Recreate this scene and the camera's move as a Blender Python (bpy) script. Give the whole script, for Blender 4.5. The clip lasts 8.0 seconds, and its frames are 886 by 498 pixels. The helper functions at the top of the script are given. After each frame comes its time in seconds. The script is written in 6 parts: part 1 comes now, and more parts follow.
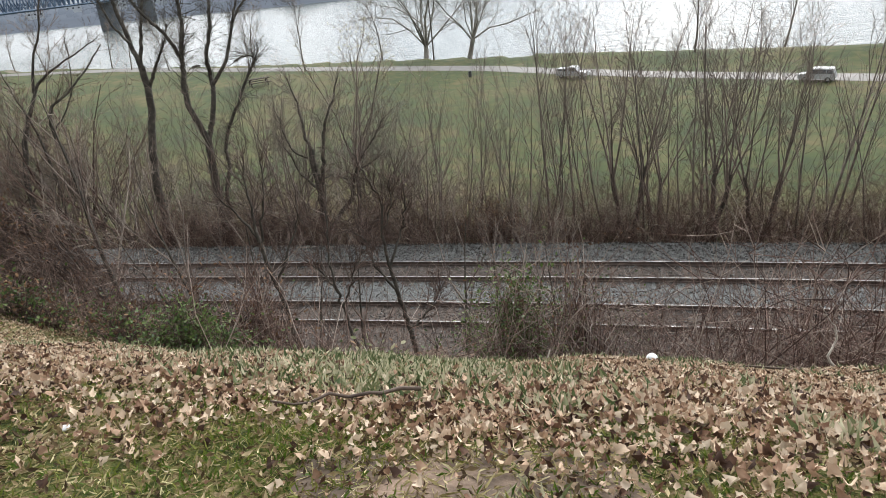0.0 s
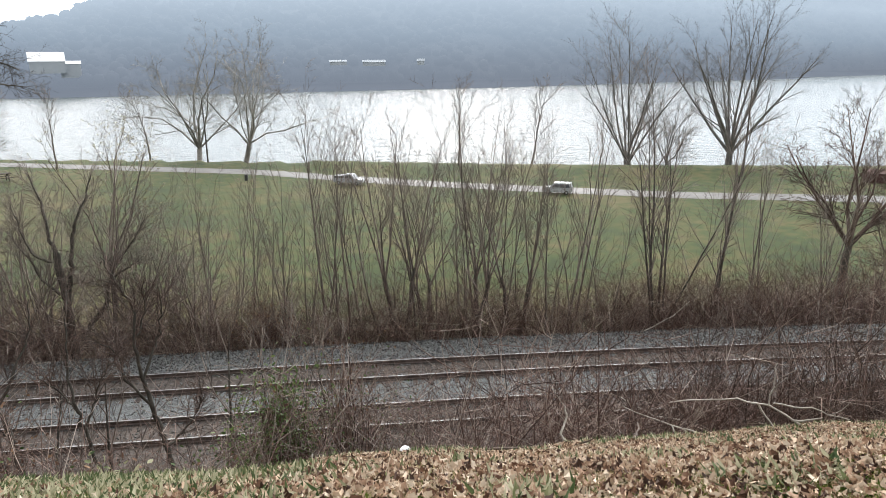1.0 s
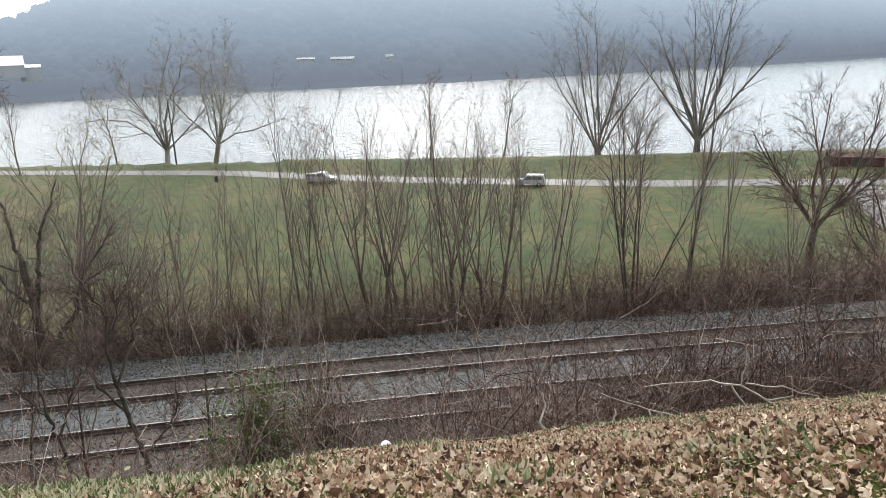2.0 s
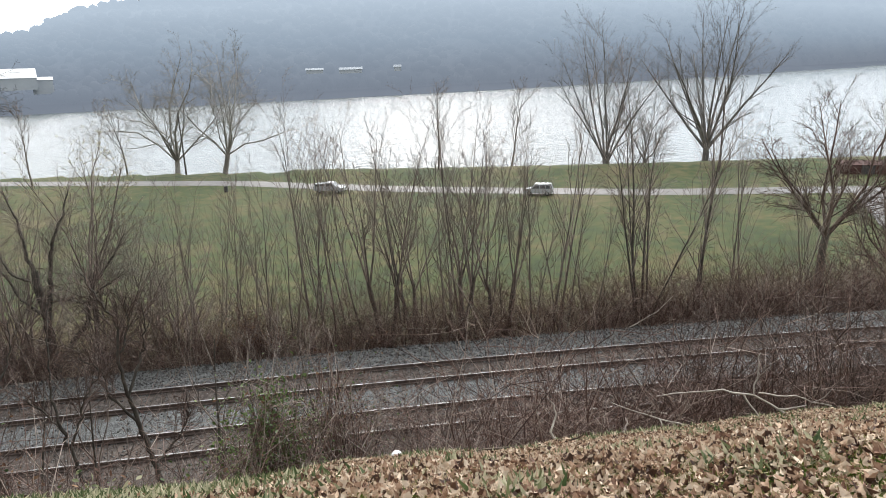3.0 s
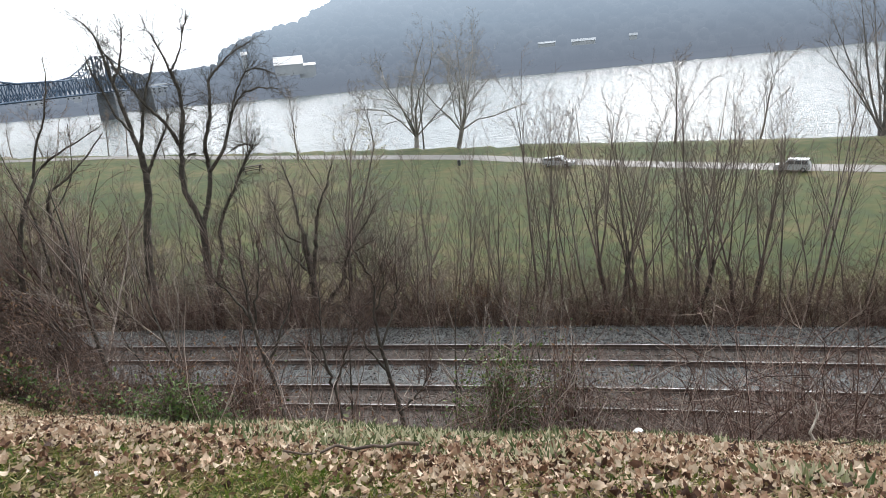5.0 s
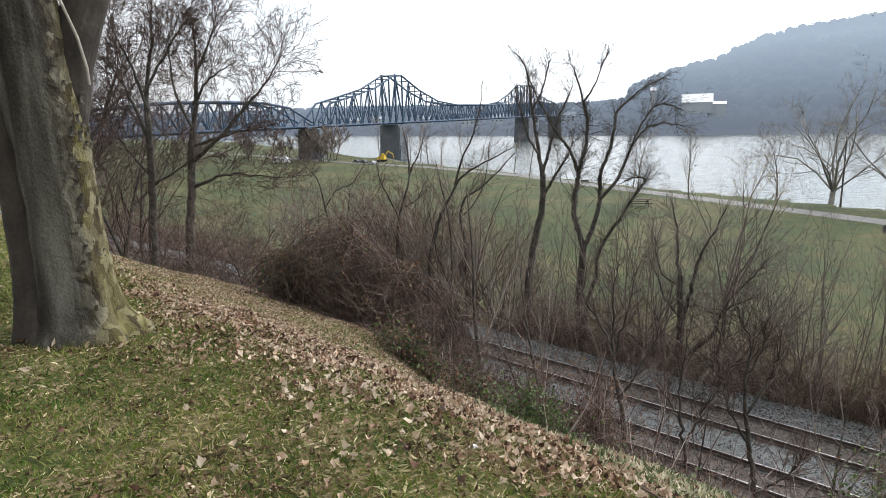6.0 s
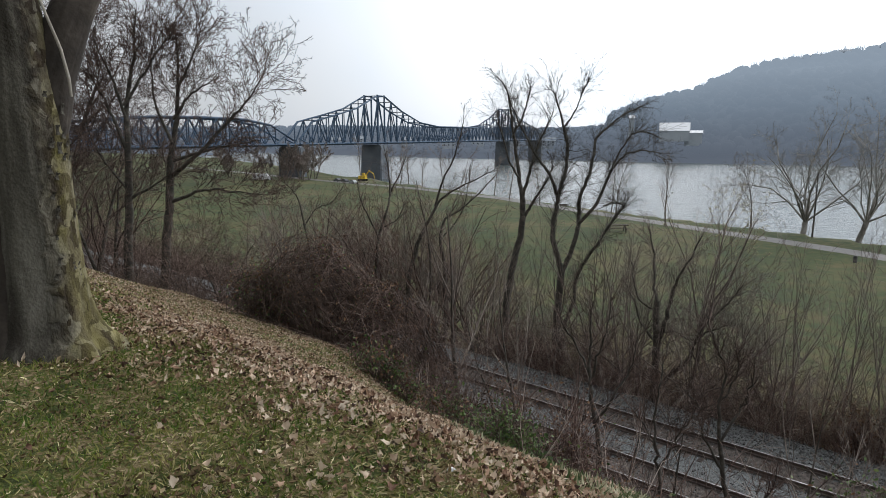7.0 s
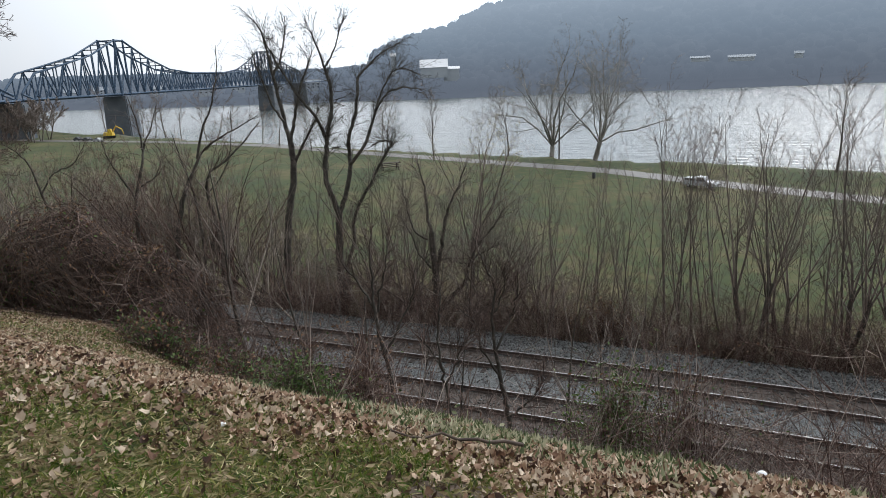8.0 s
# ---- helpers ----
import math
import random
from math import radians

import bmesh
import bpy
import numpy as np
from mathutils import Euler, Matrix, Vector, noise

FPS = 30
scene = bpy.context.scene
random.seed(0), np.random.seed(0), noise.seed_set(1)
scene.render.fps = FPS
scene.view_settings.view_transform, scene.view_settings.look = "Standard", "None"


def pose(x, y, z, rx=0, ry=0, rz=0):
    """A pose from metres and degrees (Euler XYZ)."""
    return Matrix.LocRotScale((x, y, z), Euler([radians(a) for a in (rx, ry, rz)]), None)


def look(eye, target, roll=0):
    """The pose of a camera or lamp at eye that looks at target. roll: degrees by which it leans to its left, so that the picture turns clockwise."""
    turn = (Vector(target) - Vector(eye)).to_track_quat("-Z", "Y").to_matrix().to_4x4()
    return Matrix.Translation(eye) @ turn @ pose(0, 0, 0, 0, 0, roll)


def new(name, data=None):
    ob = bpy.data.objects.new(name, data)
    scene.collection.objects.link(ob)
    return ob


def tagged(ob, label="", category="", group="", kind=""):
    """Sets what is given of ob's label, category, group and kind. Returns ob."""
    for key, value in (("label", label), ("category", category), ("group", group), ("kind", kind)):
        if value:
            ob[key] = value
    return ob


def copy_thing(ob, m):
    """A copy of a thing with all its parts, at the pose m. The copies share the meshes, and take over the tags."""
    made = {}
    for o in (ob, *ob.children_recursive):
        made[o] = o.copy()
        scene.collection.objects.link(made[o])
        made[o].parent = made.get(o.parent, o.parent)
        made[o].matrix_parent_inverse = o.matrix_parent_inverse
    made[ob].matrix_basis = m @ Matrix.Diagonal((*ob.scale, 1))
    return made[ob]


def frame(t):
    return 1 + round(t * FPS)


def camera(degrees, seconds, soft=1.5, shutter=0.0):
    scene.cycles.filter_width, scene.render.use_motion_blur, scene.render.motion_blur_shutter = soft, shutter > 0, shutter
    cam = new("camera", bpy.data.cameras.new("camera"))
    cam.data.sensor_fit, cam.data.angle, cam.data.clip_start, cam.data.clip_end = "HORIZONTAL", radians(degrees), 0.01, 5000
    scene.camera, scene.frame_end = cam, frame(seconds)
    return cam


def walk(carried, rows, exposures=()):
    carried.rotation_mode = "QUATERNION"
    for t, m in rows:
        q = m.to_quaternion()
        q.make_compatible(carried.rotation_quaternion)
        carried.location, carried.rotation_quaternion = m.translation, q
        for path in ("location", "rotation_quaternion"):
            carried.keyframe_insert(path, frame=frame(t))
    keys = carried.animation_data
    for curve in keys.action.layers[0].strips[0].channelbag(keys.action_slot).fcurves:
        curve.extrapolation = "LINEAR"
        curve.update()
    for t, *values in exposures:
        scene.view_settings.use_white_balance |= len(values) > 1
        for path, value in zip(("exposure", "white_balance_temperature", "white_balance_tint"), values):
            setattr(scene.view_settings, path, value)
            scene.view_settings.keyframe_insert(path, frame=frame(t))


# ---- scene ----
cam = camera(68.0, 8.0, soft=0.9)
PATH = [
    (0.0, 0.175, 0.502, 1.54, 1.36, -23.68, -5.98),
    (0.2, 0.280, 0.395, 1.56, -3.74, -19.36, -5.30),
    (0.5, 0.423, 0.309, 1.564, -10.54, -18.10, -1.86),
    (1.0, 0.506, 0.215, 1.562, -19.06, -15.80, -0.54),
    (1.5, 0.517, 0.170, 1.545, -21.48, -14.67, -0.87),
    (1.7, 0.518, 0.185, 1.545, -21.66, -16.37, -1.56),
    (2.8, 0.489, 0.195, 1.545, -20.73, -15.44, -1.97),
    (3.0, 0.480, 0.180, 1.555, -20.59, -15.43, -2.18),
    (3.5, 0.440, 0.125, 1.563, -20.21, -15.42, -2.40),
    (4.0, 0.421, 0.112, 1.565, -19.04, -15.49, -2.51),
    (4.5, 0.390, 0.097, 1.556, -16.87, -15.98, -2.50),
    (4.8, 0.290, 0.080, 1.555, -12.08, -16.51, -3.50),
    (4.9, 0.230, 0.085, 1.570, -7.05, -17.18, -5.11),
    (5.0, 0.130, 0.090, 1.600, -0.41, -16.37, -5.25),
    (5.1, 0.080, 0.095, 1.590, 7.00, -13.78, -6.00),
    (5.2, 0.055, 0.100, 1.570, 11.38, -11.66, -5.98),
    (5.6, 0.030, 0.050, 1.585, 25.50, -10.60, -3.60),
    (6.0, 0.012, 0.015, 1.598, 31.90, -11.60, -1.60),
    (6.3, 0.006, 0.004, 1.602, 32.92, -12.02, -0.68),
    (6.5, 0.015, 0.007, 1.599, 32.31, -12.09, 0.13),
    (7.0, 0.000, 0.000, 1.600, 30.00, -9.80, 0.00),
    (7.5, 0.024, 0.023, 1.603, 27.46, -9.76, -0.15),
    (7.8, 0.079, 0.041, 1.578, 20.68, -11.56, -1.91),
    (8.0, 0.130, 0.077, 1.545, 10.78, -15.09, -2.51),
]
EXPOSURES = [(0.0, 0.37, 6500, 10), (0.5, 0.55, 6480, 10), (1.5, 0.44, 6480, 10), (4.6, 0.4, 6420, 10), (5.2, 0.38, 6350, 10), (6.3, 0.2, 6300, 10), (6.6, 0.1, 6280, 10), (7.0, -0.45, 6250, 10), (7.5, -0.47, 6250, 10), (8.0, -0.26, 6200, 10)]
walk(cam, [(t, pose(x, y, z, 90 + pitch, 0, yaw) @ pose(0, 0, 0, 0, 0, roll)) for t, x, y, z, yaw, pitch, roll in PATH], EXPOSURES)

# ---- sky and sun: bright thin overcast, the sun veiled beyond the river ----
SUN_ELEVATION, SUN_AZIMUTH = 36.0, 22.0        # azimuth: degrees to the right of +y
world = bpy.data.worlds.new("overcast_sky")
scene.world = world
world.use_nodes = True
wn, wl = world.node_tree.nodes, world.node_tree.links
wn.clear()
sky_tex = wn.new("ShaderNodeTexSky")
sky_tex.sky_type = 'NISHITA'
sky_tex.sun_disc = False
sky_tex.sun_elevation = radians(SUN_ELEVATION)
sky_tex.sun_rotation = radians(SUN_AZIMUTH)
sky_tex.air_density, sky_tex.dust_density, sky_tex.ozone_density = 1.0, 3.0, 1.0
bg_clear = wn.new("ShaderNodeBackground")
bg_clear.inputs["Strength"].default_value = 0.012
bg_cloud = wn.new("ShaderNodeBackground")
cloud_coord = wn.new("ShaderNodeTexCoord")
cloud_noise = wn.new("ShaderNodeTexNoise")
cloud_noise.inputs["Scale"].default_value = 2.2
cloud_noise.inputs["Detail"].default_value = 4.0
cloud_ramp = wn.new("ShaderNodeValToRGB")
cloud_ramp.color_ramp.elements[0].position, cloud_ramp.color_ramp.elements[0].color = 0.35, (0.86, 0.93, 1.0, 1)
cloud_ramp.color_ramp.elements[1].position, cloud_ramp.color_ramp.elements[1].color = 0.62, (1.0, 1.0, 1.0, 1)
wl.new(cloud_coord.outputs["Generated"], cloud_noise.inputs["Vector"])
wl.new(cloud_noise.outputs["Fac"], cloud_ramp.inputs["Fac"])
wl.new(cloud_ramp.outputs["Color"], bg_cloud.inputs["Color"])
veil_dot, veil_map, veil_pow, veil_add = (wn.new(k) for k in ("ShaderNodeVectorMath", "ShaderNodeMapRange", "ShaderNodeMath", "ShaderNodeMath"))
veil_dot.operation = 'DOT_PRODUCT'
veil_dot.inputs[1].default_value = (math.sin(radians(SUN_AZIMUTH)) * math.cos(radians(SUN_ELEVATION)), math.cos(radians(SUN_AZIMUTH)) * math.cos(radians(SUN_ELEVATION)), math.sin(radians(SUN_ELEVATION)))
wl.new(cloud_coord.outputs["Generated"], veil_dot.inputs[0])
veil_map.inputs["From Min"].default_value, veil_map.inputs["From Max"].default_value = 0.2, 1.0
wl.new(veil_dot.outputs["Value"], veil_map.inputs["Value"])
veil_pow.operation = 'POWER'
veil_pow.inputs[1].default_value = 1.8
wl.new(veil_map.outputs[0], veil_pow.inputs[0])
veil_add.operation = 'MULTIPLY_ADD'                      # the veil is brightest round the hidden sun
veil_add.inputs[1].default_value, veil_add.inputs[2].default_value = 3.15, 0.78
wl.new(veil_pow.outputs[0], veil_add.inputs[0])
wl.new(veil_add.outputs[0], bg_cloud.inputs["Strength"])
sky_sum = wn.new("ShaderNodeAddShader")
sky_out = wn.new("ShaderNodeOutputWorld")
wl.new(sky_tex.outputs["Color"], bg_clear.inputs["Color"])
wl.new(bg_clear.outputs[0], sky_sum.inputs[0])
wl.new(bg_cloud.outputs[0], sky_sum.inputs[1])
wl.new(sky_sum.outputs[0], sky_out.inputs["Surface"])

sun = new("sun", bpy.data.lights.new("sun", 'SUN'))
sun.data.energy, sun.data.angle, sun.data.color = 1.1, radians(16), (1.0, 0.96, 0.90)
sun_from = Vector((math.sin(radians(SUN_AZIMUTH)) * math.cos(radians(SUN_ELEVATION)),
                   math.cos(radians(SUN_AZIMUTH)) * math.cos(radians(SUN_ELEVATION)), math.sin(radians(SUN_ELEVATION))))
sun.matrix_world = look(sun_from * 200, (0, 0, 0))


# ---- materials ----
def material(name, colors, scale=4.0, rough=0.9, bump=0.0, bump_scale=None, metal=0.0, fine=0.35, spec=0.3, per="object", random_shift=0.0, through_light=0.0):
    """Noise-mottled surface: colors are (position, rgb) stops over a coarse and a fine noise."""
    m = bpy.data.materials.new(name)
    m.use_nodes = True
    n, l = m.node_tree.nodes, m.node_tree.links
    n.clear()
    out, bsdf = n.new("ShaderNodeOutputMaterial"), n.new("ShaderNodeBsdfPrincipled")
    l.new(bsdf.outputs[0], out.inputs["Surface"])
    coord = n.new("ShaderNodeTexCoord")
    coarse, fine_n = n.new("ShaderNodeTexNoise"), n.new("ShaderNodeTexNoise")
    coarse.inputs["Scale"].default_value, coarse.inputs["Detail"].default_value = scale, 4
    fine_n.inputs["Scale"].default_value, fine_n.inputs["Detail"].default_value = scale * 9, 3
    for t in (coarse, fine_n):
        l.new(coord.outputs["Object"], t.inputs["Vector"])
    mix = n.new("ShaderNodeMath")
    mix.operation = 'MULTIPLY_ADD'
    sub = n.new("ShaderNodeMath")
    sub.operation = 'SUBTRACT'
    sub.inputs[1].default_value = 0.5
    l.new(fine_n.outputs["Fac"], sub.inputs[0])
    l.new(sub.outputs[0], mix.inputs[0])
    mix.inputs[1].default_value = fine
    l.new(coarse.outputs["Fac"], mix.inputs[2])
    value = mix.outputs[0]
    if random_shift:
        info = n.new("ShaderNodeNewGeometry") if per == "island" else n.new("ShaderNodeObjectInfo")
        shift = n.new("ShaderNodeMath")
        shift.operation = 'MULTIPLY_ADD'
        center = n.new("ShaderNodeMath")
        center.operation = 'SUBTRACT'
        center.inputs[1].default_value = 0.5
        l.new(info.outputs["Random Per Island" if per == "island" else "Random"], center.inputs[0])
        l.new(center.outputs[0], shift.inputs[0])
        shift.inputs[1].default_value = random_shift
        l.new(value, shift.inputs[2])
        value = shift.outputs[0]
    ramp = n.new("ShaderNodeValToRGB")
    el = ramp.color_ramp.elements
    while len(el) < len(colors):
        el.new(0.5)
    for e, (p, c) in zip(el, colors):
        e.position, e.color = p, (*c, 1)
    l.new(value, ramp.inputs["Fac"])
    l.new(ramp.outputs["Color"], bsdf.inputs["Base Color"])
    if through_light:
        thin, both = n.new("ShaderNodeBsdfTranslucent"), n.new("ShaderNodeMixShader")
        both.inputs["Fac"].default_value = through_light
        l.new(ramp.outputs["Color"], thin.inputs["Color"])
        l.new(bsdf.outputs[0], both.inputs[1])
        l.new(thin.outputs[0], both.inputs[2])
        l.new(both.outputs[0], out.inputs["Surface"])
    bsdf.inputs["Roughness"].default_value, bsdf.inputs["Metallic"].default_value = rough, metal
    bsdf.inputs["Specular IOR Level"].default_value = spec
    if bump:
        b = n.new("ShaderNodeBump")
        b.inputs["Strength"].default_value = bump
        b.inputs["Distance"].default_value = 0.02
        src = fine_n
        if bump_scale:
            src = n.new("ShaderNodeTexNoise")
            src.inputs["Scale"].default_value, src.inputs["Detail"].default_value = bump_scale, 3
            l.new(coord.outputs["Object"], src.inputs["Vector"])
        l.new(src.outputs["Fac"], b.inputs["Height"])
        l.new(b.outputs[0], bsdf.inputs["Normal"])
    return m


# soil ramp kept dark: shade within the thatch is put into its colour
M_LAWN = material("lawn_soil", [(0.22, (0.026, 0.034, 0.004)), (0.42, (0.052, 0.062, 0.009)), (0.54, (0.085, 0.080, 0.020)), (0.66, (0.12, 0.09, 0.04)), (0.8, (0.20, 0.15, 0.085))], 3.0, 0.95, 1.0, 60, fine=1.6)
M_BANK = material("bank_litter", [(0.3, (0.06, 0.046, 0.034)), (0.5, (0.125, 0.09, 0.066)), (0.7, (0.24, 0.17, 0.125))], 3.0, 0.95, 0.8, 20)
M_BALLAST = material("ballast_stone", [(0.3, (0.048, 0.048, 0.046)), (0.5, (0.095, 0.097, 0.093)), (0.72, (0.21, 0.214, 0.21))], 3.0, 0.95, 1.0, 25, fine=2.6)
M_CINDER = material("cinder_and_dirt", [(0.3, (0.038, 0.031, 0.027)), (0.5, (0.08, 0.066, 0.057)), (0.72, (0.155, 0.13, 0.112))], 5.0, 0.95, 1.0, 40, fine=1.4)
M_MEADOW = material("meadow_grass", [(0.26, (0.020, 0.032, 0.006)), (0.44, (0.036, 0.050, 0.009)), (0.6, (0.066, 0.064, 0.018)), (0.78, (0.100, 0.080, 0.033))], 0.06, 0.95, 0.8, 6, fine=1.0)
M_SHORE = material("river_bank_earth", [(0.3, (0.07, 0.06, 0.045)), (0.7, (0.16, 0.14, 0.10))], 0.4, 0.95, 0.5, 5)
M_ROAD = material("worn_asphalt", [(0.3, (0.085, 0.076, 0.068)), (0.6, (0.13, 0.117, 0.108)), (0.8, (0.18, 0.165, 0.155))], 0.08, 0.6, 0.2, 40, fine=0.7)
M_BARK = material("grey_brown_bark", [(0.3, (0.08, 0.07, 0.058)), (0.55, (0.165, 0.143, 0.12)), (0.75, (0.28, 0.245, 0.21))], 3.0, 0.9, 0.5, 25, random_shift=0.25)
M_TWIG = material("brown_twigs", [(0.3, (0.105, 0.085, 0.073)), (0.55, (0.20, 0.162, 0.138)), (0.75, (0.33, 0.28, 0.235))], 2.0, 0.9, per="island", random_shift=0.35)
M_BRUSH = material("red_brown_brush", [(0.2, (0.055, 0.033, 0.027)), (0.48, (0.13, 0.078, 0.062)), (0.68, (0.22, 0.15, 0.122)), (0.9, (0.34, 0.28, 0.235))], 1.2, 0.9, per="island", random_shift=0.8)
M_FAR_BARK = material("pale_far_bark", [(0.3, (0.10, 0.095, 0.088)), (0.6, (0.18, 0.17, 0.158)), (0.8, (0.34, 0.33, 0.31))], 0.5, 0.9, random_shift=0.2)
M_PALE_TREE = material("blotched_pale_bark", [(0.3, (0.13, 0.12, 0.105)), (0.52, (0.25, 0.235, 0.21)), (0.72, (0.46, 0.44, 0.41))], 0.35, 0.9, random_shift=0.2)
M_RAIL = material("rail_steel_rusty", [(0.3, (0.06, 0.045, 0.04)), (0.7, (0.13, 0.10, 0.085))], 3, 0.7, metal=0.3)
M_RAILTOP = material("rail_head_worn", [(0.3, (0.16, 0.155, 0.15)), (0.5, (0.28, 0.27, 0.26)), (0.7, (0.42, 0.41, 0.40))], 1.5, 0.5, metal=0.8, fine=1.0)
M_TIE = material("creosoted_timber", [(0.3, (0.045, 0.035, 0.03)), (0.7, (0.11, 0.085, 0.07))], 5, 0.9, 0.4, random_shift=0.3)
M_BRIDGE = material("blue_grey_bridge_steel", [(0.3, (0.042, 0.072, 0.115)), (0.7, (0.070, 0.110, 0.165))], 0.1, 0.7)
M_PIER = material("weathered_pier_stone", [(0.3, (0.10, 0.112, 0.128)), (0.7, (0.16, 0.175, 0.19))], 0.15, 0.9)
M_WHITE = material("white_paint", [(0.3, (0.70, 0.71, 0.72)), (0.7, (0.80, 0.80, 0.80))], 0.8, 0.6)


# ---- building helpers ----
def mesh_object(name, verts, faces, mat, parent=None, smooth=False):
    me = bpy.data.meshes.new(name)
    me.from_pydata([tuple(v) for v in verts], [], [tuple(f) for f in faces])
    if smooth:
        me.polygons.foreach_set("use_smooth", [True] * len(me.polygons))
    me.update()
    for one in (mat if isinstance(mat, (list, tuple)) else (mat,)):
        me.materials.append(one)
    ob = new(name, me)
    ob.parent = parent
    return ob


def part(name, bm, mat, parent, label=""):
    me = bpy.data.meshes.new(name)
    bm.to_mesh(me)
    bm.free()
    me.materials.append(mat)
    ob = new(name, me)
    ob.parent = parent
    return tagged(ob, label) if label else ob


def thing(name, x, y, z, label, category, group="", rz=0.0):
    ob = new(name)
    ob.empty_display_size = 0.2
    ob.matrix_basis = pose(x, y, z, 0, 0, rz)
    return tagged(ob, label, category, group)


class Tubes:
    """Collects tapered limbs along polylines into one mesh."""
    def __init__(self):
        self.v, self.f, self.n = [], [], 0

    def add(self, pts, radii, sides=5):
        pts, radii = np.asarray(pts, float), np.asarray(radii, float)
        k = len(pts)
        tan = np.gradient(pts, axis=0)
        tan /= np.linalg.norm(tan, axis=1)[:, None] + 1e-9
        ref = np.array([0.31, 0.95, 0.02]) if abs(tan[0, 2]) > 0.6 else np.array([0.0, 0.0, 1.0])
        a = np.cross(tan, ref)
        a /= np.linalg.norm(a, axis=1)[:, None] + 1e-9
        b = np.cross(tan, a)
        ang = np.linspace(0, 2 * np.pi, sides, endpoint=False)
        ring = pts[:, None] + radii[:, None, None] * (np.cos(ang)[None, :, None] * a[:, None] + np.sin(ang)[None, :, None] * b[:, None])
        self.v.append(ring.reshape(-1, 3))
        i, j = np.meshgrid(np.arange(k - 1), np.arange(sides), indexing="ij")
        i, j = i.ravel(), j.ravel()
        j2 = (j + 1) % sides
        o = self.n
        self.f.append(np.stack([o + i * sides + j, o + i * sides + j2, o + (i + 1) * sides + j2, o + (i + 1) * sides + j], 1))
        self.n += k * sides

    def make(self, name, mat, parent=None, smooth=True):
        v = np.concatenate(self.v)
        f = np.concatenate(self.f)
        me = bpy.data.meshes.new(name)
        me.vertices.add(len(v))
        me.vertices.foreach_set("co", v.ravel())
        me.loops.add(f.size)
        me.loops.foreach_set("vertex_index", f.ravel().astype(np.int32))
        me.polygons.add(len(f))
        me.polygons.foreach_set("loop_start", np.arange(0, f.size, 4, dtype=np.int32))
        me.polygons.foreach_set("use_smooth", np.ones(len(f), bool))
        me.update(calc_edges=True)
        me.materials.append(mat)
        ob = new(name, me)
        ob.parent = parent
        return ob


def unit(v):
    return v / (np.linalg.norm(v) + 1e-9)


def limb(rng, start, way, length, r0, r1, steps, wander, lift):
    """A wandering polyline from start: points and radii."""
    pts, d = [np.array(start, float)], unit(np.array(way, float))
    for _ in range(steps):
        d = unit(d + rng.normal(0, wander, 3) + np.array([0, 0, lift]))
        pts.append(pts[-1] + d * length / steps)
    return np.array(pts), np.linspace(r0, r1, steps + 1)


def grow(rng, thick, thin, start, way, length, r0, level, spec, fat=1.0, fine=0.005):
    """Grows one limb and its side limbs. spec: per level (children, spread, ratio, wander, lift, first)."""
    kids, spread, ratio, wander, lift, first = spec[level]
    steps = (8, 4, 2, 1, 1)[level]
    pts, rad = limb(rng, start, way, length, r0, max(0.7 * fine, r0 * (0.1 if level == 0 else 0.2)), steps, wander, lift)
    (thick if level == 0 else thin).add(pts, rad, (8, 5, 4, 3, 3)[level])
    if level + 1 >= len(spec):
        return
    for c in range(kids):
        s = first + (1 - first) * (c + rng.uniform(0.1, 0.9)) / kids
        i = min(int(s * steps), steps - 1)
        f = s * steps - i
        at = pts[i] * (1 - f) + pts[i + 1] * f
        along = unit(pts[i + 1] - pts[i])
        side = unit(np.cross(along, rng.normal(0, 1, 3)))
        turn = spread * rng.uniform(0.7, 1.3)
        d = along * math.cos(turn) + side * math.sin(turn)
        grow(rng, thick, thin, at, d, length * ratio * rng.uniform(0.65, 1.2) * (1.15 - 0.55 * s), max(fine, np.interp(s, [0, 1], [r0, r0 * 0.25]) * rng.uniform(0.34, 0.56) * fat), level + 1, spec, fat, fine)


def tree(name, seed, stems, height, r0, spec, label, category="tree", group="", lean=0.1, mat_t=None, mat_c=None, fat=1.0, fine=0.005):
    """A bare tree at the origin: one trunk a stem, and a crown of limbs and twigs."""
    rng = np.random.default_rng(seed)
    top = thing(name, 0, 0, 0, label, category, group)
    crown = Tubes()
    for s in range(stems):
        a = rng.uniform(0, 6.28)
        out = rng.uniform(0.05, 0.4) if stems > 1 else 0.0
        w = (math.cos(a) * lean * rng.uniform(0.5, 1.5), math.sin(a) * lean * rng.uniform(0.5, 1.5), 1)
        k = 1.0 if s == 0 else rng.uniform(0.6, 1.0)
        stem = Tubes()
        grow(rng, stem, crown, (math.cos(a) * out, math.sin(a) * out, -0.5), w, height * k, r0 * (1 if s == 0 else rng.uniform(0.6, 1.0)), 0, spec, fat, fine)
        stem.make("trunk", mat_t or M_BARK, top)
    tagged(crown.make("crown", mat_c or M_TWIG, top), kind="stuff")
    return top


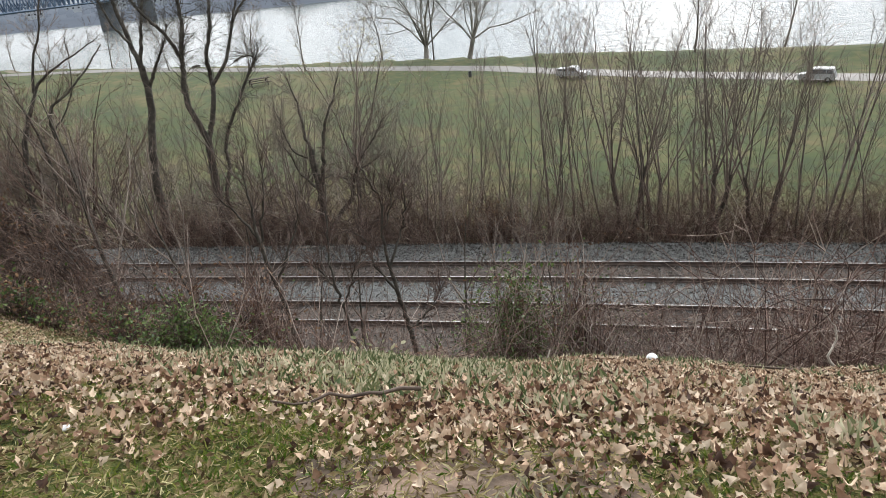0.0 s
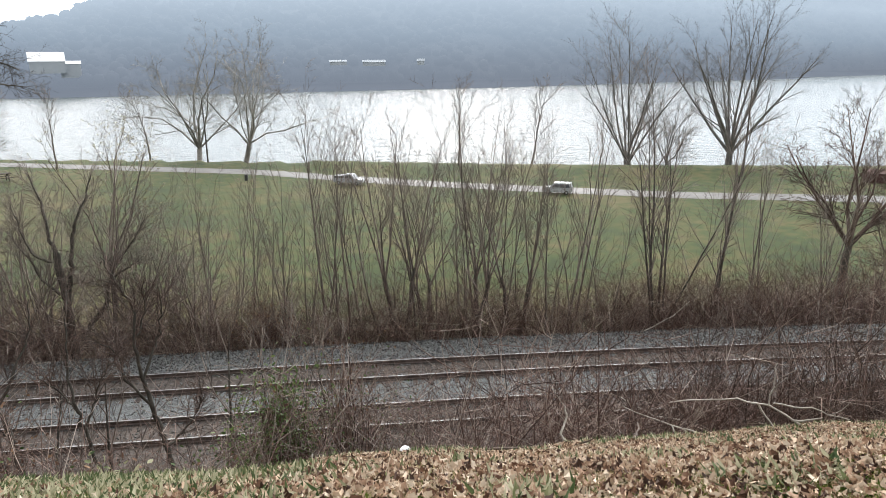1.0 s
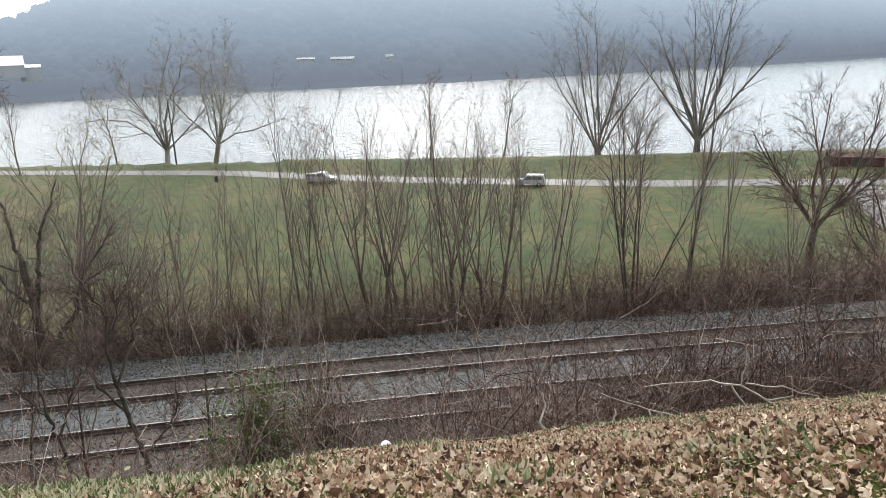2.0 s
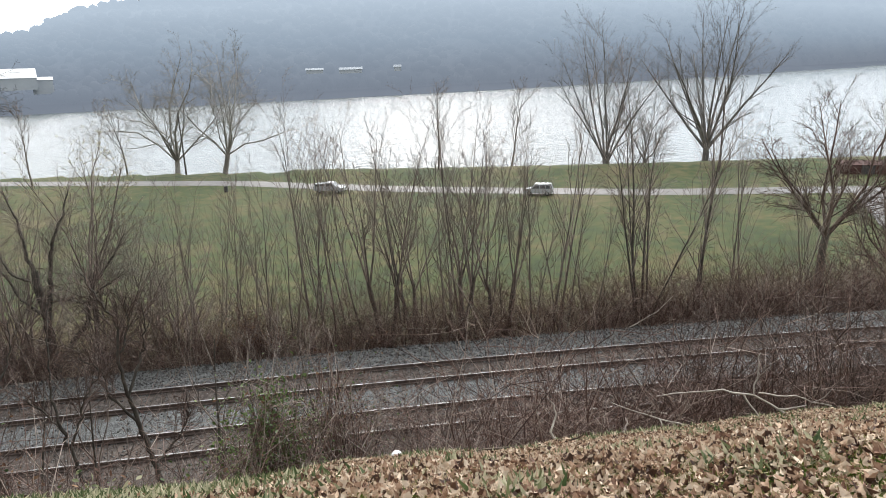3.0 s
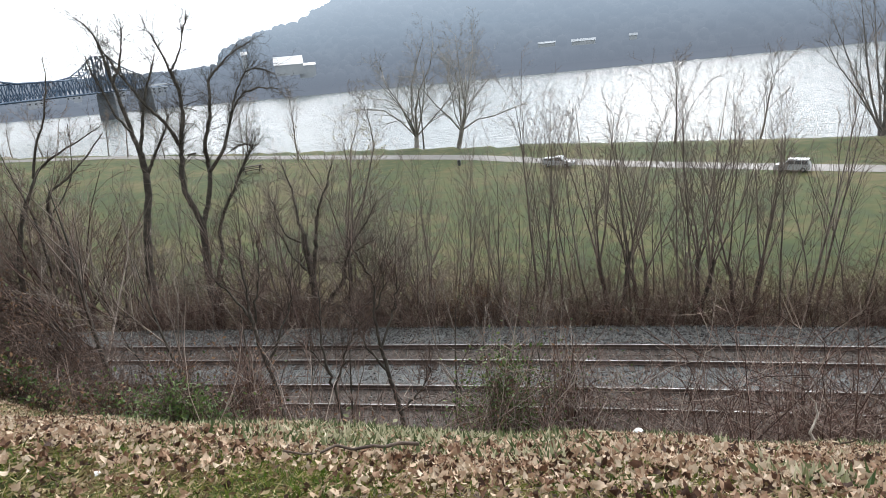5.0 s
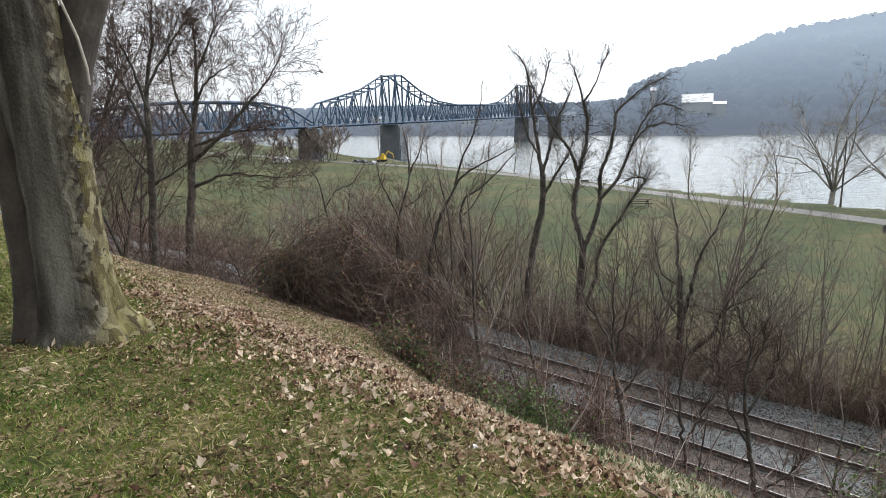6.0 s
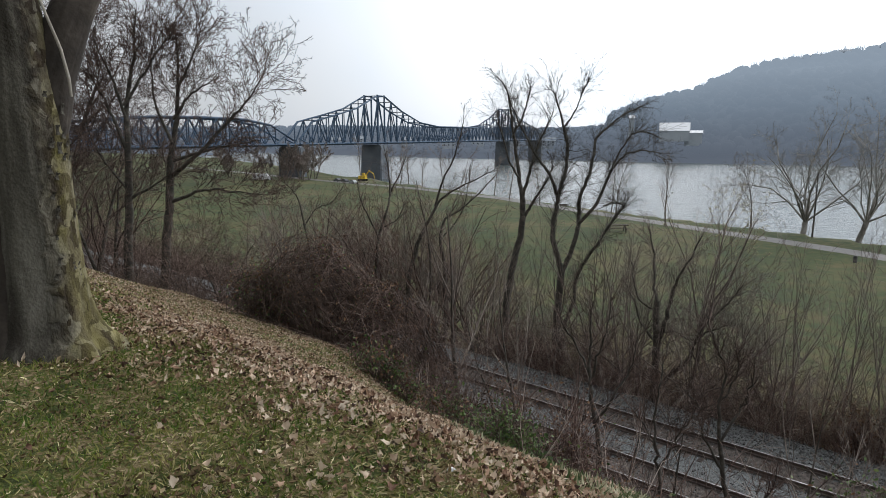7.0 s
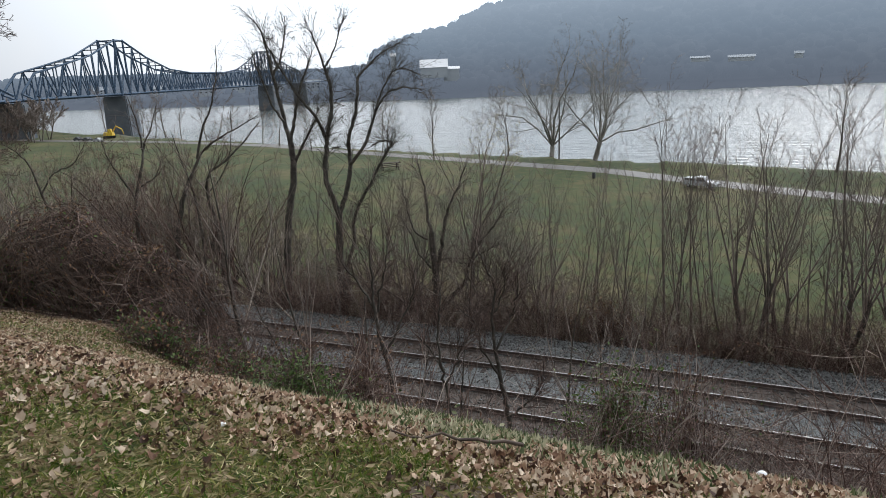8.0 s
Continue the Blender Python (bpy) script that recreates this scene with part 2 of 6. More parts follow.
def fan_tree(name, seed, height, r0, fork, limbs, spread, spec, label, group="", mat_t=None, mat_c=None, fine=0.012, stems=1, lean=0.0):
    """A bare tree whose short trunk opens into a fan of rising limbs, or several such trunks from one root."""
    rng = np.random.default_rng(seed)
    top = thing(name, 0, 0, 0, label, "tree", group)
    crown = Tubes()
    for s in range(stems):
        turn = rng.uniform(0, 6.28) + 6.28 * s / stems
        tip = np.array([math.cos(turn) * lean, math.sin(turn) * lean, 1.0]) * fork * height
        root = np.array([math.cos(turn), math.sin(turn), 0.0]) * (0.7 * r0 if stems > 1 else 0.0)
        t = np.linspace(0, 1, 7)[:, None]
        pts = root + np.array([0, 0, -0.5]) * (1 - t) + (tip - root) * t ** 1.1 + rng.normal(0, 0.01 * height, (7, 3)) * fork * (t > 0.2) * (t < 0.95)
        trunk = Tubes()
        trunk.add(pts, r0 * np.array([1.5, 1.1, 1.0, 0.93, 0.88, 0.84, 0.7]), 9)
        trunk.make("trunk", mat_t or M_BARK, top)
        for k in range(limbs):
            out = math.sqrt((k + 0.3) / limbs)
            a, tilt = turn + 2.4 * k + rng.uniform(-0.4, 0.4), spread * out * rng.uniform(0.85, 1.15)
            way = np.array([math.cos(a) * math.sin(tilt) + 0.6 * lean * math.cos(turn), math.sin(a) * math.sin(tilt) + 0.6 * lean * math.sin(turn), math.cos(tilt)])
            at = pts[-1] * (1 - 0.3 * out) + pts[3] * 0.3 * out
            long_ = height * (1 - fork) * (1.06 - 0.30 * out) * rng.uniform(0.85, 1.05)
            grow(rng, crown, crown, at, way, long_, r0 * rng.uniform(0.34, 0.5), 1, spec, 1.0, fine)
    tagged(crown.make("crown", mat_c or M_TWIG, top), kind="stuff")
    return top


# ---- ground ----
def rail_y(x):
    """The far rail of the far track; the line bends gently."""
    return 27.1 - 0.2124 * x - np.where(x > 0, 0.00147, 0.0003) * x * x


def across(x, y):
    """Metres beyond the middle between the two tracks."""
    slope = -0.2124 - 2 * np.where(x > 0, 0.00147, 0.0003) * x
    return (y - rail_y(x)) / np.sqrt(1 + slope * slope) + 2.55


TRACK_Z, FIELD_Z, WATER_Z = -11.0, -18.5, -24.0
SHORE_X = [-900, -300, -137, -89, -21, 16, 41, 83, 150, 300, 900]
SHORE_Y = [640, 330, 228, 199, 163, 145, 132, 110, 78, 10, -250]
FAR_X = [-2500, -900, -393, -130, 60, 280, 577, 985, 2500]
FAR_Y = [1100, 760, 668, 655, 655, 660, 711, 828, 1300]
SLOPE_V = [-60, 0, 1.7, 2.5, 3.0, 4.3, 5.2, 6.0, 7.8, 40]
SLOPE_Z = [1.6, 0.05, -0.03, -0.17, -0.36, -1.1, -1.65, -2.15, -3.2, -21.0]


def smooth_step(a, b, x):
    t = np.clip((x - a) / (b - a), 0, 1)
    return t * t * (3 - 2 * t)


def ground_z(x, y):
    x, y = np.asarray(x, float), np.asarray(y, float)
    v = y + 0.25 * x
    w = across(x, y)
    lawn = np.interp(v, SLOPE_V, SLOPE_Z)
    brow = 5.8 + 2.5 * smooth_step(-1.5, 2.5, x) + 1.0 * smooth_step(5, 11, x)
    fall_rate = 0.85 - 0.42 * (smooth_step(4.0, 11.0, -x) - smooth_step(18.0, 25.0, -x))
    steep = np.interp(brow, SLOPE_V, SLOPE_Z) - fall_rate * (v - brow)
    bluff = np.where(v > brow, steep, lawn)
    bluff = np.minimum(bluff, TRACK_Z + 0.9 * np.maximum(-w - 4.6, 0))
    bumps = 0.05 * np.sin(1.7 * x + 0.6 * y) * np.sin(1.3 * y - 0.4 * x) + 0.03 * np.sin(4.1 * x + 1) * np.sin(3.7 * y)
    z = np.maximum(bluff + bumps, TRACK_Z)
    fall = TRACK_Z - 0.62 * np.maximum(w - 5.0, 0)
    far_side = np.maximum(fall, FIELD_Z + 0.25 * np.sin(x * 0.03) * np.sin(y * 0.04))
    z = np.where(w > 5.0, far_side, z)
    ys = np.interp(x, SHORE_X, SHORE_Y)
    levee = 0.9 * np.exp(-((y - ys + 7) / 7.0) ** 2) * (x > 20)
    z = np.where((w > 20), z + levee, z)
    bank = np.clip((y - ys) / 9.0, 0, 1)
    z = np.where(y > ys, z * (1 - bank) + (WATER_Z - 3) * bank, z)
    yf = np.interp(x, FAR_X, FAR_Y)
    rise = np.clip((y - yf + 5) / 25.0, 0, 1)
    z = np.where(y > yf - 5, (WATER_Z - 3) * (1 - rise) + (-16.0) * rise, z)
    return z


def steps(*pieces):
    out = []
    for a, b, d in pieces:
        out += list(np.arange(a, b, d))
    return np.array(sorted(set(out + [pieces[-1][1]])))


GX = steps((-3600, -600, 300), (-600, -120, 24), (-120, -30, 4), (-30, -9, 0.8), (-9, 13, 0.25), (13, 34, 0.8), (34, 130, 4), (130, 600, 24), (600, 3600, 300))
GY = steps((-600, -60, 60), (-60, -4, 4), (-4, 10, 0.25), (10, 46, 0.45), (46, 240, 4), (240, 900, 20), (900, 4200, 300))
gx, gy = np.meshgrid(GX, GY)
gz = ground_z(gx, gy)
nx, ny = len(GX), len(GY)
ii, jj = np.meshgrid(np.arange(ny - 1), np.arange(nx - 1), indexing="ij")
g_faces = np.stack([ii * nx + jj, ii * nx + jj + 1, (ii + 1) * nx + jj + 1, (ii + 1) * nx + jj], -1).reshape(-1, 4)
ground = mesh_object("ground", np.stack([gx, gy, gz], -1).reshape(-1, 3), g_faces, (M_LAWN, M_BANK, M_MEADOW, M_SHORE, M_BALLAST, M_CINDER), smooth=True)
cx, cy = gx.ravel()[g_faces].mean(1), gy.ravel()[g_faces].mean(1)
cw, cv = across(cx, cy), cy + 0.25 * cx
c_brow = 5.8 + 2.5 * smooth_step(-1.5, 2.5, cx) + 1.0 * smooth_step(5, 11, cx)
between = ((cw > 1.0) & (cw < 2.6)) | ((cw > -2.8) & (cw < -1.2)) | (cw < -2.8)
slot = np.where(cw > 12, 2, np.where(cw > 5.3, 1, np.where(cw > -4.4, np.where(between, 5, 4), np.where(cv > c_brow + 0.4 + 4.5 * smooth_step(2.5, 8.0, -cx), 1, 0))))
slot = np.where(((cx - 0.15) / 0.65) ** 2 + ((cy - 2.25) / 0.28) ** 2 < 1, 1, slot)
slot = np.where(cy > np.interp(cx, SHORE_X, SHORE_Y) + 1, 3, slot)
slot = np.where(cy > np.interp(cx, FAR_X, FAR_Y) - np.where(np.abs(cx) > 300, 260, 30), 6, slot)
ground.data.polygons.foreach_set("material_index", slot.astype(np.int32))
tagged(ground, "sloping leafy lawn, brushy bank and riverside meadow", "ground", kind="structure")

# river
M_WATER = bpy.data.materials.new("river_water")
M_WATER.use_nodes = True
wt = M_WATER.node_tree
w_bsdf = wt.nodes["Principled BSDF"]
w_bsdf.inputs["Base Color"].default_value = (0.10, 0.115, 0.11, 1)
w_bsdf.inputs["Roughness"].default_value = 0.22
w_bsdf.inputs["IOR"].default_value = 1.33
w_coord, w_map, w_noise, w_bump = (wt.nodes.new(k) for k in ("ShaderNodeTexCoord", "ShaderNodeMapping", "ShaderNodeTexNoise", "ShaderNodeBump"))
w_map.inputs["Scale"].default_value = (0.10, 0.45, 1)
w_noise.inputs["Scale"].default_value, w_noise.inputs["Detail"].default_value = 1.0, 5
w_bump.inputs["Strength"].default_value, w_bump.inputs["Distance"].default_value = 0.8, 1.1
wt.links.new(w_coord.outputs["Object"], w_map.inputs["Vector"])
wt.links.new(w_map.outputs[0], w_noise.inputs["Vector"])
wt.links.new(w_noise.outputs["Fac"], w_bump.inputs["Height"])
wt.links.new(w_bump.outputs[0], w_bsdf.inputs["Normal"])
river = mesh_object("water", [(-3500, -400, WATER_Z), (3500, -400, WATER_Z), (3500, 1500, WATER_Z), (-3500, 1500, WATER_Z)], [(0, 1, 2, 3)], M_WATER)
tagged(river, "wide bright river with faint ripples", "river", kind="structure")

# far hillside
SKY_AZ = [-60, -40, -25, -19, -16.5, -15.5, -13.4, -11.5, -9.9, -8, -6.2, -4, -1.8, 3.3, 8, 14, 25, 40, 60]
SKY_EL = [0.4, 0.7, 0.5, 0.5, 0.7, 1.6, 2.4, 2.9, 3.1, 4.0, 4.75, 5.2, 5.4, 5.9, 6.4, 6.9, 7.0, 6.4, 5.5]
M_HILL = bpy.data.materials.new("winter_woods_haze_glow")
M_HILL.use_nodes = True
ht = M_HILL.node_tree
h_bsdf = ht.nodes["Principled BSDF"]
h_bsdf.inputs["Roughness"].default_value = 1.0
h_bsdf.inputs["Specular IOR Level"].default_value = 0.0
h_coord, h_noise, h_ramp = (ht.nodes.new(k) for k in ("ShaderNodeTexCoord", "ShaderNodeTexNoise", "ShaderNodeValToRGB"))
h_noise.inputs["Scale"].default_value, h_noise.inputs["Detail"].default_value = 0.02, 8
h_ramp.color_ramp.elements[0].position, h_ramp.color_ramp.elements[0].color = 0.35, (0.012, 0.013, 0.015, 1)
h_ramp.color_ramp.elements[1].position, h_ramp.color_ramp.elements[1].color = 0.7, (0.026, 0.026, 0.026, 1)
ht.links.new(h_coord.outputs["Object"], h_noise.inputs["Vector"])
ht.links.new(h_noise.outputs["Fac"], h_ramp.inputs["Fac"])
ht.links.new(h_ramp.outputs["Color"], h_bsdf.inputs["Base Color"])
# the ground past the far shore takes the hill's painted haze too
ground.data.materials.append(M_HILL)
# haze put into the emission of the far distance, stronger higher up
h_sep, h_high, h_haze_glow = (ht.nodes.new(k) for k in ("ShaderNodeSeparateXYZ", "ShaderNodeMapRange", "ShaderNodeValToRGB"))
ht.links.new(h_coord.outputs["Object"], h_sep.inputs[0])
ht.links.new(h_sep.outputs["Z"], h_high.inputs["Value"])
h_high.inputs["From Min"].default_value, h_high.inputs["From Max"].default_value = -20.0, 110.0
while len(h_haze_glow.color_ramp.elements) < 4:
    h_haze_glow.color_ramp.elements.new(0.5)
for e, (p, c) in zip(h_haze_glow.color_ramp.elements, [(0.0, (0.145, 0.170, 0.210)), (0.16, (0.162, 0.195, 0.242)), (0.42, (0.230, 0.285, 0.350)), (0.85, (0.352, 0.425, 0.505))]):
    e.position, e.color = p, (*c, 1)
ht.links.new(h_high.outputs[0], h_haze_glow.inputs["Fac"])
ht.links.new(h_haze_glow.outputs["Color"], h_bsdf.inputs["Emission Color"])
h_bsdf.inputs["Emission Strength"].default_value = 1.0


def hill_place(az, f):
    """A point of the hillside: az degrees right of +y, f 0 at the foot to 1 on the crest."""
    a = np.radians(az)
    dx, dy = np.sin(a), np.cos(a)
    foot = np.full(np.shape(a), 660.0)
    for _ in range(8):
        foot = (np.interp(foot * dx, FAR_X, FAR_Y) + 16) / np.maximum(dy, 0.2)
    crest = foot + np.where(np.asarray(az) < -16, 900.0, 420.0)
    top = 1.6 + crest * np.tan(np.radians(np.interp(az, SKY_AZ, SKY_EL)))
    r = foot + (crest - foot) * f
    z = -17.0 + (top + 17.0) * (f ** 0.8)
    return r * dx, r * dy, z


h_az, h_f = np.meshgrid(np.linspace(-60, 62, 420), np.linspace(0, 1, 60))
hx, hy, hz = hill_place(h_az, h_f)
rng_h = np.random.default_rng(5)
lumps = rng_h.uniform(0, 1, h_az.shape) * 3.0 * np.clip(np.interp(h_az, SKY_AZ, SKY_EL) / 3, 0.1, 1)
hz2 = hz + lumps * (h_f > 0.01)
back_x, back_y, back_z = hx[-1] * 1.05, hy[-1] * 1.05, hz[-1] * 0 - 30
V = np.concatenate([np.stack([hx, hy, hz2], -1).reshape(-1, 3), np.stack([back_x, back_y, back_z], -1)])
na = h_az.shape[1]
ii, jj = np.meshgrid(np.arange(60), np.arange(na - 1), indexing="ij")
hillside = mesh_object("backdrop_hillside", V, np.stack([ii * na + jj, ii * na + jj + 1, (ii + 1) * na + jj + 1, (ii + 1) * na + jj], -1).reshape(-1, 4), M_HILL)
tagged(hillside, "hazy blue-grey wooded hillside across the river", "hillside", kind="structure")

# road and track bed
def ribbon(name, xs, y_of, widths, lift, mat, label, category):
    """A strip laid on the ground along xs; widths: offsets across it."""
    vs, fs = [], []
    ys = y_of(xs)
    sl = np.gradient(ys, xs)
    n = np.stack([-sl, np.ones_like(sl)], 1) / np.sqrt(1 + sl * sl)[:, None]
    for i in range(len(xs)):
        for o in widths:
            px, py = xs[i] + n[i, 0] * o, ys[i] + n[i, 1] * o
            vs.append((px, py, float(ground_z(px, py)) + lift))
    k = len(widths)
    for i in range(len(xs) - 1):
        for j in range(k - 1):
            fs.append((i * k + j, (i + 1) * k + j, (i + 1) * k + j + 1, i * k + j + 1))
    return tagged(mesh_object(name, vs, fs, mat), label, category, kind="structure")


ROAD_X = [-400, -200, -141, -89, -14, 8, 34, 68, 110, 160, 300]
ROAD_Y = [300, 232, 214, 194, 145, 132, 109, 83, 60, 38, -10]
ribbon("road", np.arange(-390, 290, 4.0), lambda x: np.interp(x, ROAD_X, ROAD_Y), [-2.7, -1.0, 1.0, 2.7], 0.06, M_ROAD, "narrow pale grey asphalt park road", "road")

ribbon("pavement", np.arange(73.0, 92.6, 1.5), lambda x: 47.5 + 1.0 * (x - 74.0), [-2.4, -0.8, 0.8, 2.4], 0.07, M_ROAD, "worn grey asphalt spur off the park road", "pavement")


# railway tracks
def rail_line(xs, offset):
    y0 = rail_y(xs)
    sl = np.gradient(y0, xs)
    n = np.stack([-sl, np.ones_like(sl)], 1) / np.sqrt(1 + sl * sl)[:, None]
    return np.stack([xs, y0], 1) + n * offset, n


PROFILE = [(-0.075, 0.0), (0.075, 0.0), (0.075, 0.015), (0.012, 0.04), (0.012, 0.12), (0.036, 0.135), (0.036, 0.168), (-0.036, 0.168), (-0.036, 0.135), (-0.012, 0.12), (-0.012, 0.04), (-0.075, 0.015)]


def rail_mesh(name, offset, parent):
    xs = np.arange(-85, 75.1, 1.0)
    line, n = rail_line(xs, offset)
    vs = [(p[0] + q[0] * a, p[1] + q[1] * a, TRACK_Z + 0.05 + b) for p, q in zip(line, n) for a, b in PROFILE]
    k = len(PROFILE)
    fs = [(i * k + j, (i + 1) * k + j, (i + 1) * k + (j + 1) % k, i * k + (j + 1) % k) for i in range(len(xs) - 1) for j in range(k)]
    ob = mesh_object(name, vs, fs, (M_RAIL, M_RAILTOP), parent)
    ob.data.polygons.foreach_set("material_index", [1 if f % k == 6 else 0 for f in range(len(fs))])
    return ob


for far_off, words in ((0.0, "farther track of two, rusty rails with polished heads"), (-3.72, "nearer track of two, rusty rails with polished heads")):
    track = thing("railway_track", 0, 0, 0, words, "railway track", "pair of tracks")
    rail_mesh("rail", far_off, track)
    rail_mesh("rail", far_off - 1.5, track)


# ---- more materials ----
M_LEAF = material("fallen_leaf", [(0.10, (0.048, 0.024, 0.015)), (0.26, (0.165, 0.086, 0.053)), (0.44, (0.35, 0.225, 0.146)), (0.66, (0.50, 0.375, 0.265)), (1.0, (0.60, 0.50, 0.385))], 5.0, 0.75, per="island", random_shift=0.95, fine=0.25, through_light=0.18)
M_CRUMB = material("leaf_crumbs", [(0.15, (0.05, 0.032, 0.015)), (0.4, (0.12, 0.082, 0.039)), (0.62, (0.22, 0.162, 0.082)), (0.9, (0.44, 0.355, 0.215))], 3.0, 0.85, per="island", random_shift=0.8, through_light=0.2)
M_STRAW = material("dry_straw", [(0.2, (0.20, 0.168, 0.065)), (0.5, (0.40, 0.342, 0.165)), (0.8, (0.64, 0.57, 0.35))], 2.0, 0.7, per="island", random_shift=0.6, through_light=0.25)
M_BLADE = material("grass_blade", [(0.18, (0.022, 0.052, 0.005)), (0.40, (0.070, 0.128, 0.012)), (0.60, (0.168, 0.182, 0.036)), (0.86, (0.34, 0.29, 0.125))], 0.9, 0.7, per="island", random_shift=0.42, through_light=0.35)
M_TUFT = material("pale_grass_tuft", [(0.2, (0.055, 0.085, 0.03)), (0.5, (0.165, 0.178, 0.085)), (0.8, (0.46, 0.43, 0.29))], 0.8, 0.7, per="island", random_shift=0.85, through_light=0.35)
M_IVY = material("ivy_leaf", [(0.2, (0.030, 0.055, 0.014)), (0.5, (0.070, 0.110, 0.028)), (0.8, (0.16, 0.205, 0.07))], 2.0, 0.5, per="island", random_shift=0.5, spec=0.4, through_light=0.4)
M_DEADLEAF = material("clinging_dead_leaf", [(0.2, (0.06, 0.03, 0.02)), (0.5, (0.13, 0.07, 0.04)), (0.8, (0.26, 0.16, 0.09))], 2.0, 0.8, per="island", random_shift=0.5, through_light=0.3)
M_DARKTWIG = material("dark_vine", [(0.3, (0.045, 0.031, 0.025)), (0.55, (0.09, 0.061, 0.049)), (0.8, (0.17, 0.12, 0.095))], 2.0, 0.9, per="island", random_shift=0.4)
M_VINE = material("brown_vine", [(0.2, (0.040, 0.027, 0.022)), (0.5, (0.088, 0.058, 0.046)), (0.8, (0.18, 0.128, 0.10))], 2.0, 0.9, per="island", random_shift=0.7)
M_DARKBARK = material("dark_bark", [(0.3, (0.034, 0.031, 0.026)), (0.55, (0.074, 0.067, 0.055)), (0.75, (0.14, 0.126, 0.105))], 4.0, 0.9, 0.6, 25)
M_PALEWOOD = material("bleached_dead_wood", [(0.3, (0.28, 0.25, 0.21)), (0.7, (0.48, 0.44, 0.38))], 6.0, 0.85, 0.3)
M_STICK = material("damp_stick", [(0.3, (0.05, 0.035, 0.028)), (0.7, (0.12, 0.09, 0.07))], 8.0, 0.9, 0.3)


def ground_pose(x, y, rz=0.0, s=1.0, sink=0.05):
    return pose(x, y, float(ground_z(x, y)) - sink, 0, 0, rz) @ Matrix.Scale(s, 4)


def plant(proto, x, y, rz=0.0, s=1.0, label=""):
    c = copy_thing(proto, pose(0, 0, 0))
    c.matrix_basis = ground_pose(x, y, rz, s)
    if label:
        c["label"] = label
    return c


def bank_y(x, w):
    """The y at which a place at x lies w metres beyond the middle of the tracks."""
    x = np.float64(x)
    slope = -0.2124 - 2 * np.where(x > 0, 0.00147, 0.0003) * x
    return float(rail_y(x) + (w - 2.55) * np.sqrt(1 + slope * slope))


# ---- bridge ----
BR_A, BR_B = np.array([-233.8, 323.6]), np.array([-250.7, 545.0])
BR_U = (BR_B - BR_A) / np.linalg.norm(BR_B - BR_A)
BR_N = np.array([-BR_U[1], BR_U[0]])
DECK_Z = -2.6


def br(s, side, z):
    p = BR_A + BR_U * s + BR_N * side
    return (p[0], p[1], z)


bridge = thing("railway_bridge", 0, 0, 0, "blue-grey steel cantilever truss railway bridge over the river", "bridge")
TOP_S = [-77, -67, -48, -26, -4, 4, 25, 50, 78, 112, 145, 171, 196, 217, 225, 250, 275, 300, 312]
TOP_H = [2.5, 11, 14.5, 19, 27, 27, 19, 12.5, 10.2, 10.2, 10.2, 12.5, 19, 27, 27, 19, 14.5, 11, 2.5]
SIDE_S = [-206, -190, -165, -140, -115, -98, -82]
SIDE_H = [2, 8.8, 11.0, 11.4, 11.0, 8.8, 2]
for name, s_list, h_list in (("cantilever_truss", TOP_S, TOP_H), ("simple_truss", SIDE_S, SIDE_H)):
    nodes = np.arange(s_list[0], s_list[-1] + 0.1, 7.4)
    tops = np.interp(nodes, s_list, h_list)
    for side in (-4.5, 4.5):
        chord, low, web = Tubes(), Tubes(), Tubes()
        chord.add([br(s, side, DECK_Z + h) for s, h in zip(s_list, h_list)], [0.55] * len(s_list), 4)
        low.add([br(s, side, DECK_Z) for s in (nodes[0], nodes[-1])], [0.55, 0.55], 4)
        for k in range(len(nodes) - 1):
            web.add([br(nodes[k], side, DECK_Z), br(nodes[k], side, DECK_Z + tops[k])], [0.34, 0.34], 4)
            a, b = (k, k + 1) if k % 2 else (k + 1, k)
            web.add([br(nodes[a], side, DECK_Z), br(nodes[b], side, DECK_Z + tops[b])], [0.38, 0.38], 4)
            if tops[k] > 9:
                web.add([br(nodes[b], side, DECK_Z), br((nodes[a] + nodes[b]) / 2, side, DECK_Z + (tops[a] + tops[b]) / 4)], [0.3, 0.3], 4)
                web.add([br(nodes[k], side, DECK_Z + tops[k]), br(nodes[k], -side, DECK_Z + tops[k])], [0.25, 0.25], 4)
        chord.make("top_chord", M_BRIDGE, bridge)
        low.make("bottom_chord", M_BRIDGE, bridge)
        tagged(web.make(name, M_BRIDGE, bridge), kind="stuff")
for s in (-4, 4, 217, 225):
    for side in (-4.5, 4.5):
        post = Tubes()
        post.add([br(s, side, DECK_Z - 1), br(s, side, DECK_Z + 27.6)], [0.75, 0.6], 4)
        post.make("tower_post", M_BRIDGE, bridge)
deck = Tubes()
deck.add([br(-330, 0, DECK_Z - 0.4), br(420, 0, DECK_Z - 0.4)], [4.2, 4.2], 4)
deck_ob = deck.make("deck", M_BRIDGE, bridge)
deck_ob.scale = (1, 1, 0.13)
deck_ob.location = (0, 0, (DECK_Z - 0.4) * 0.87)


def box(bm, x0, x1, y0, y1, z0, z1, taper=0.0):
    vs = [bm.verts.new((x, y, z)) for z, t in ((z0, 0), (z1, taper)) for x, y in ((x0 + t, y0 + t), (x1 - t, y0 + t), (x1 - t, y1 - t), (x0 + t, y1 - t))]
    for f in ((3, 2, 1, 0), (4, 5, 6, 7), (0, 1, 5, 4), (1, 2, 6, 5), (2, 3, 7, 6), (3, 0, 4, 7)):
        bm.faces.new([vs[i] for i in f])
    return vs


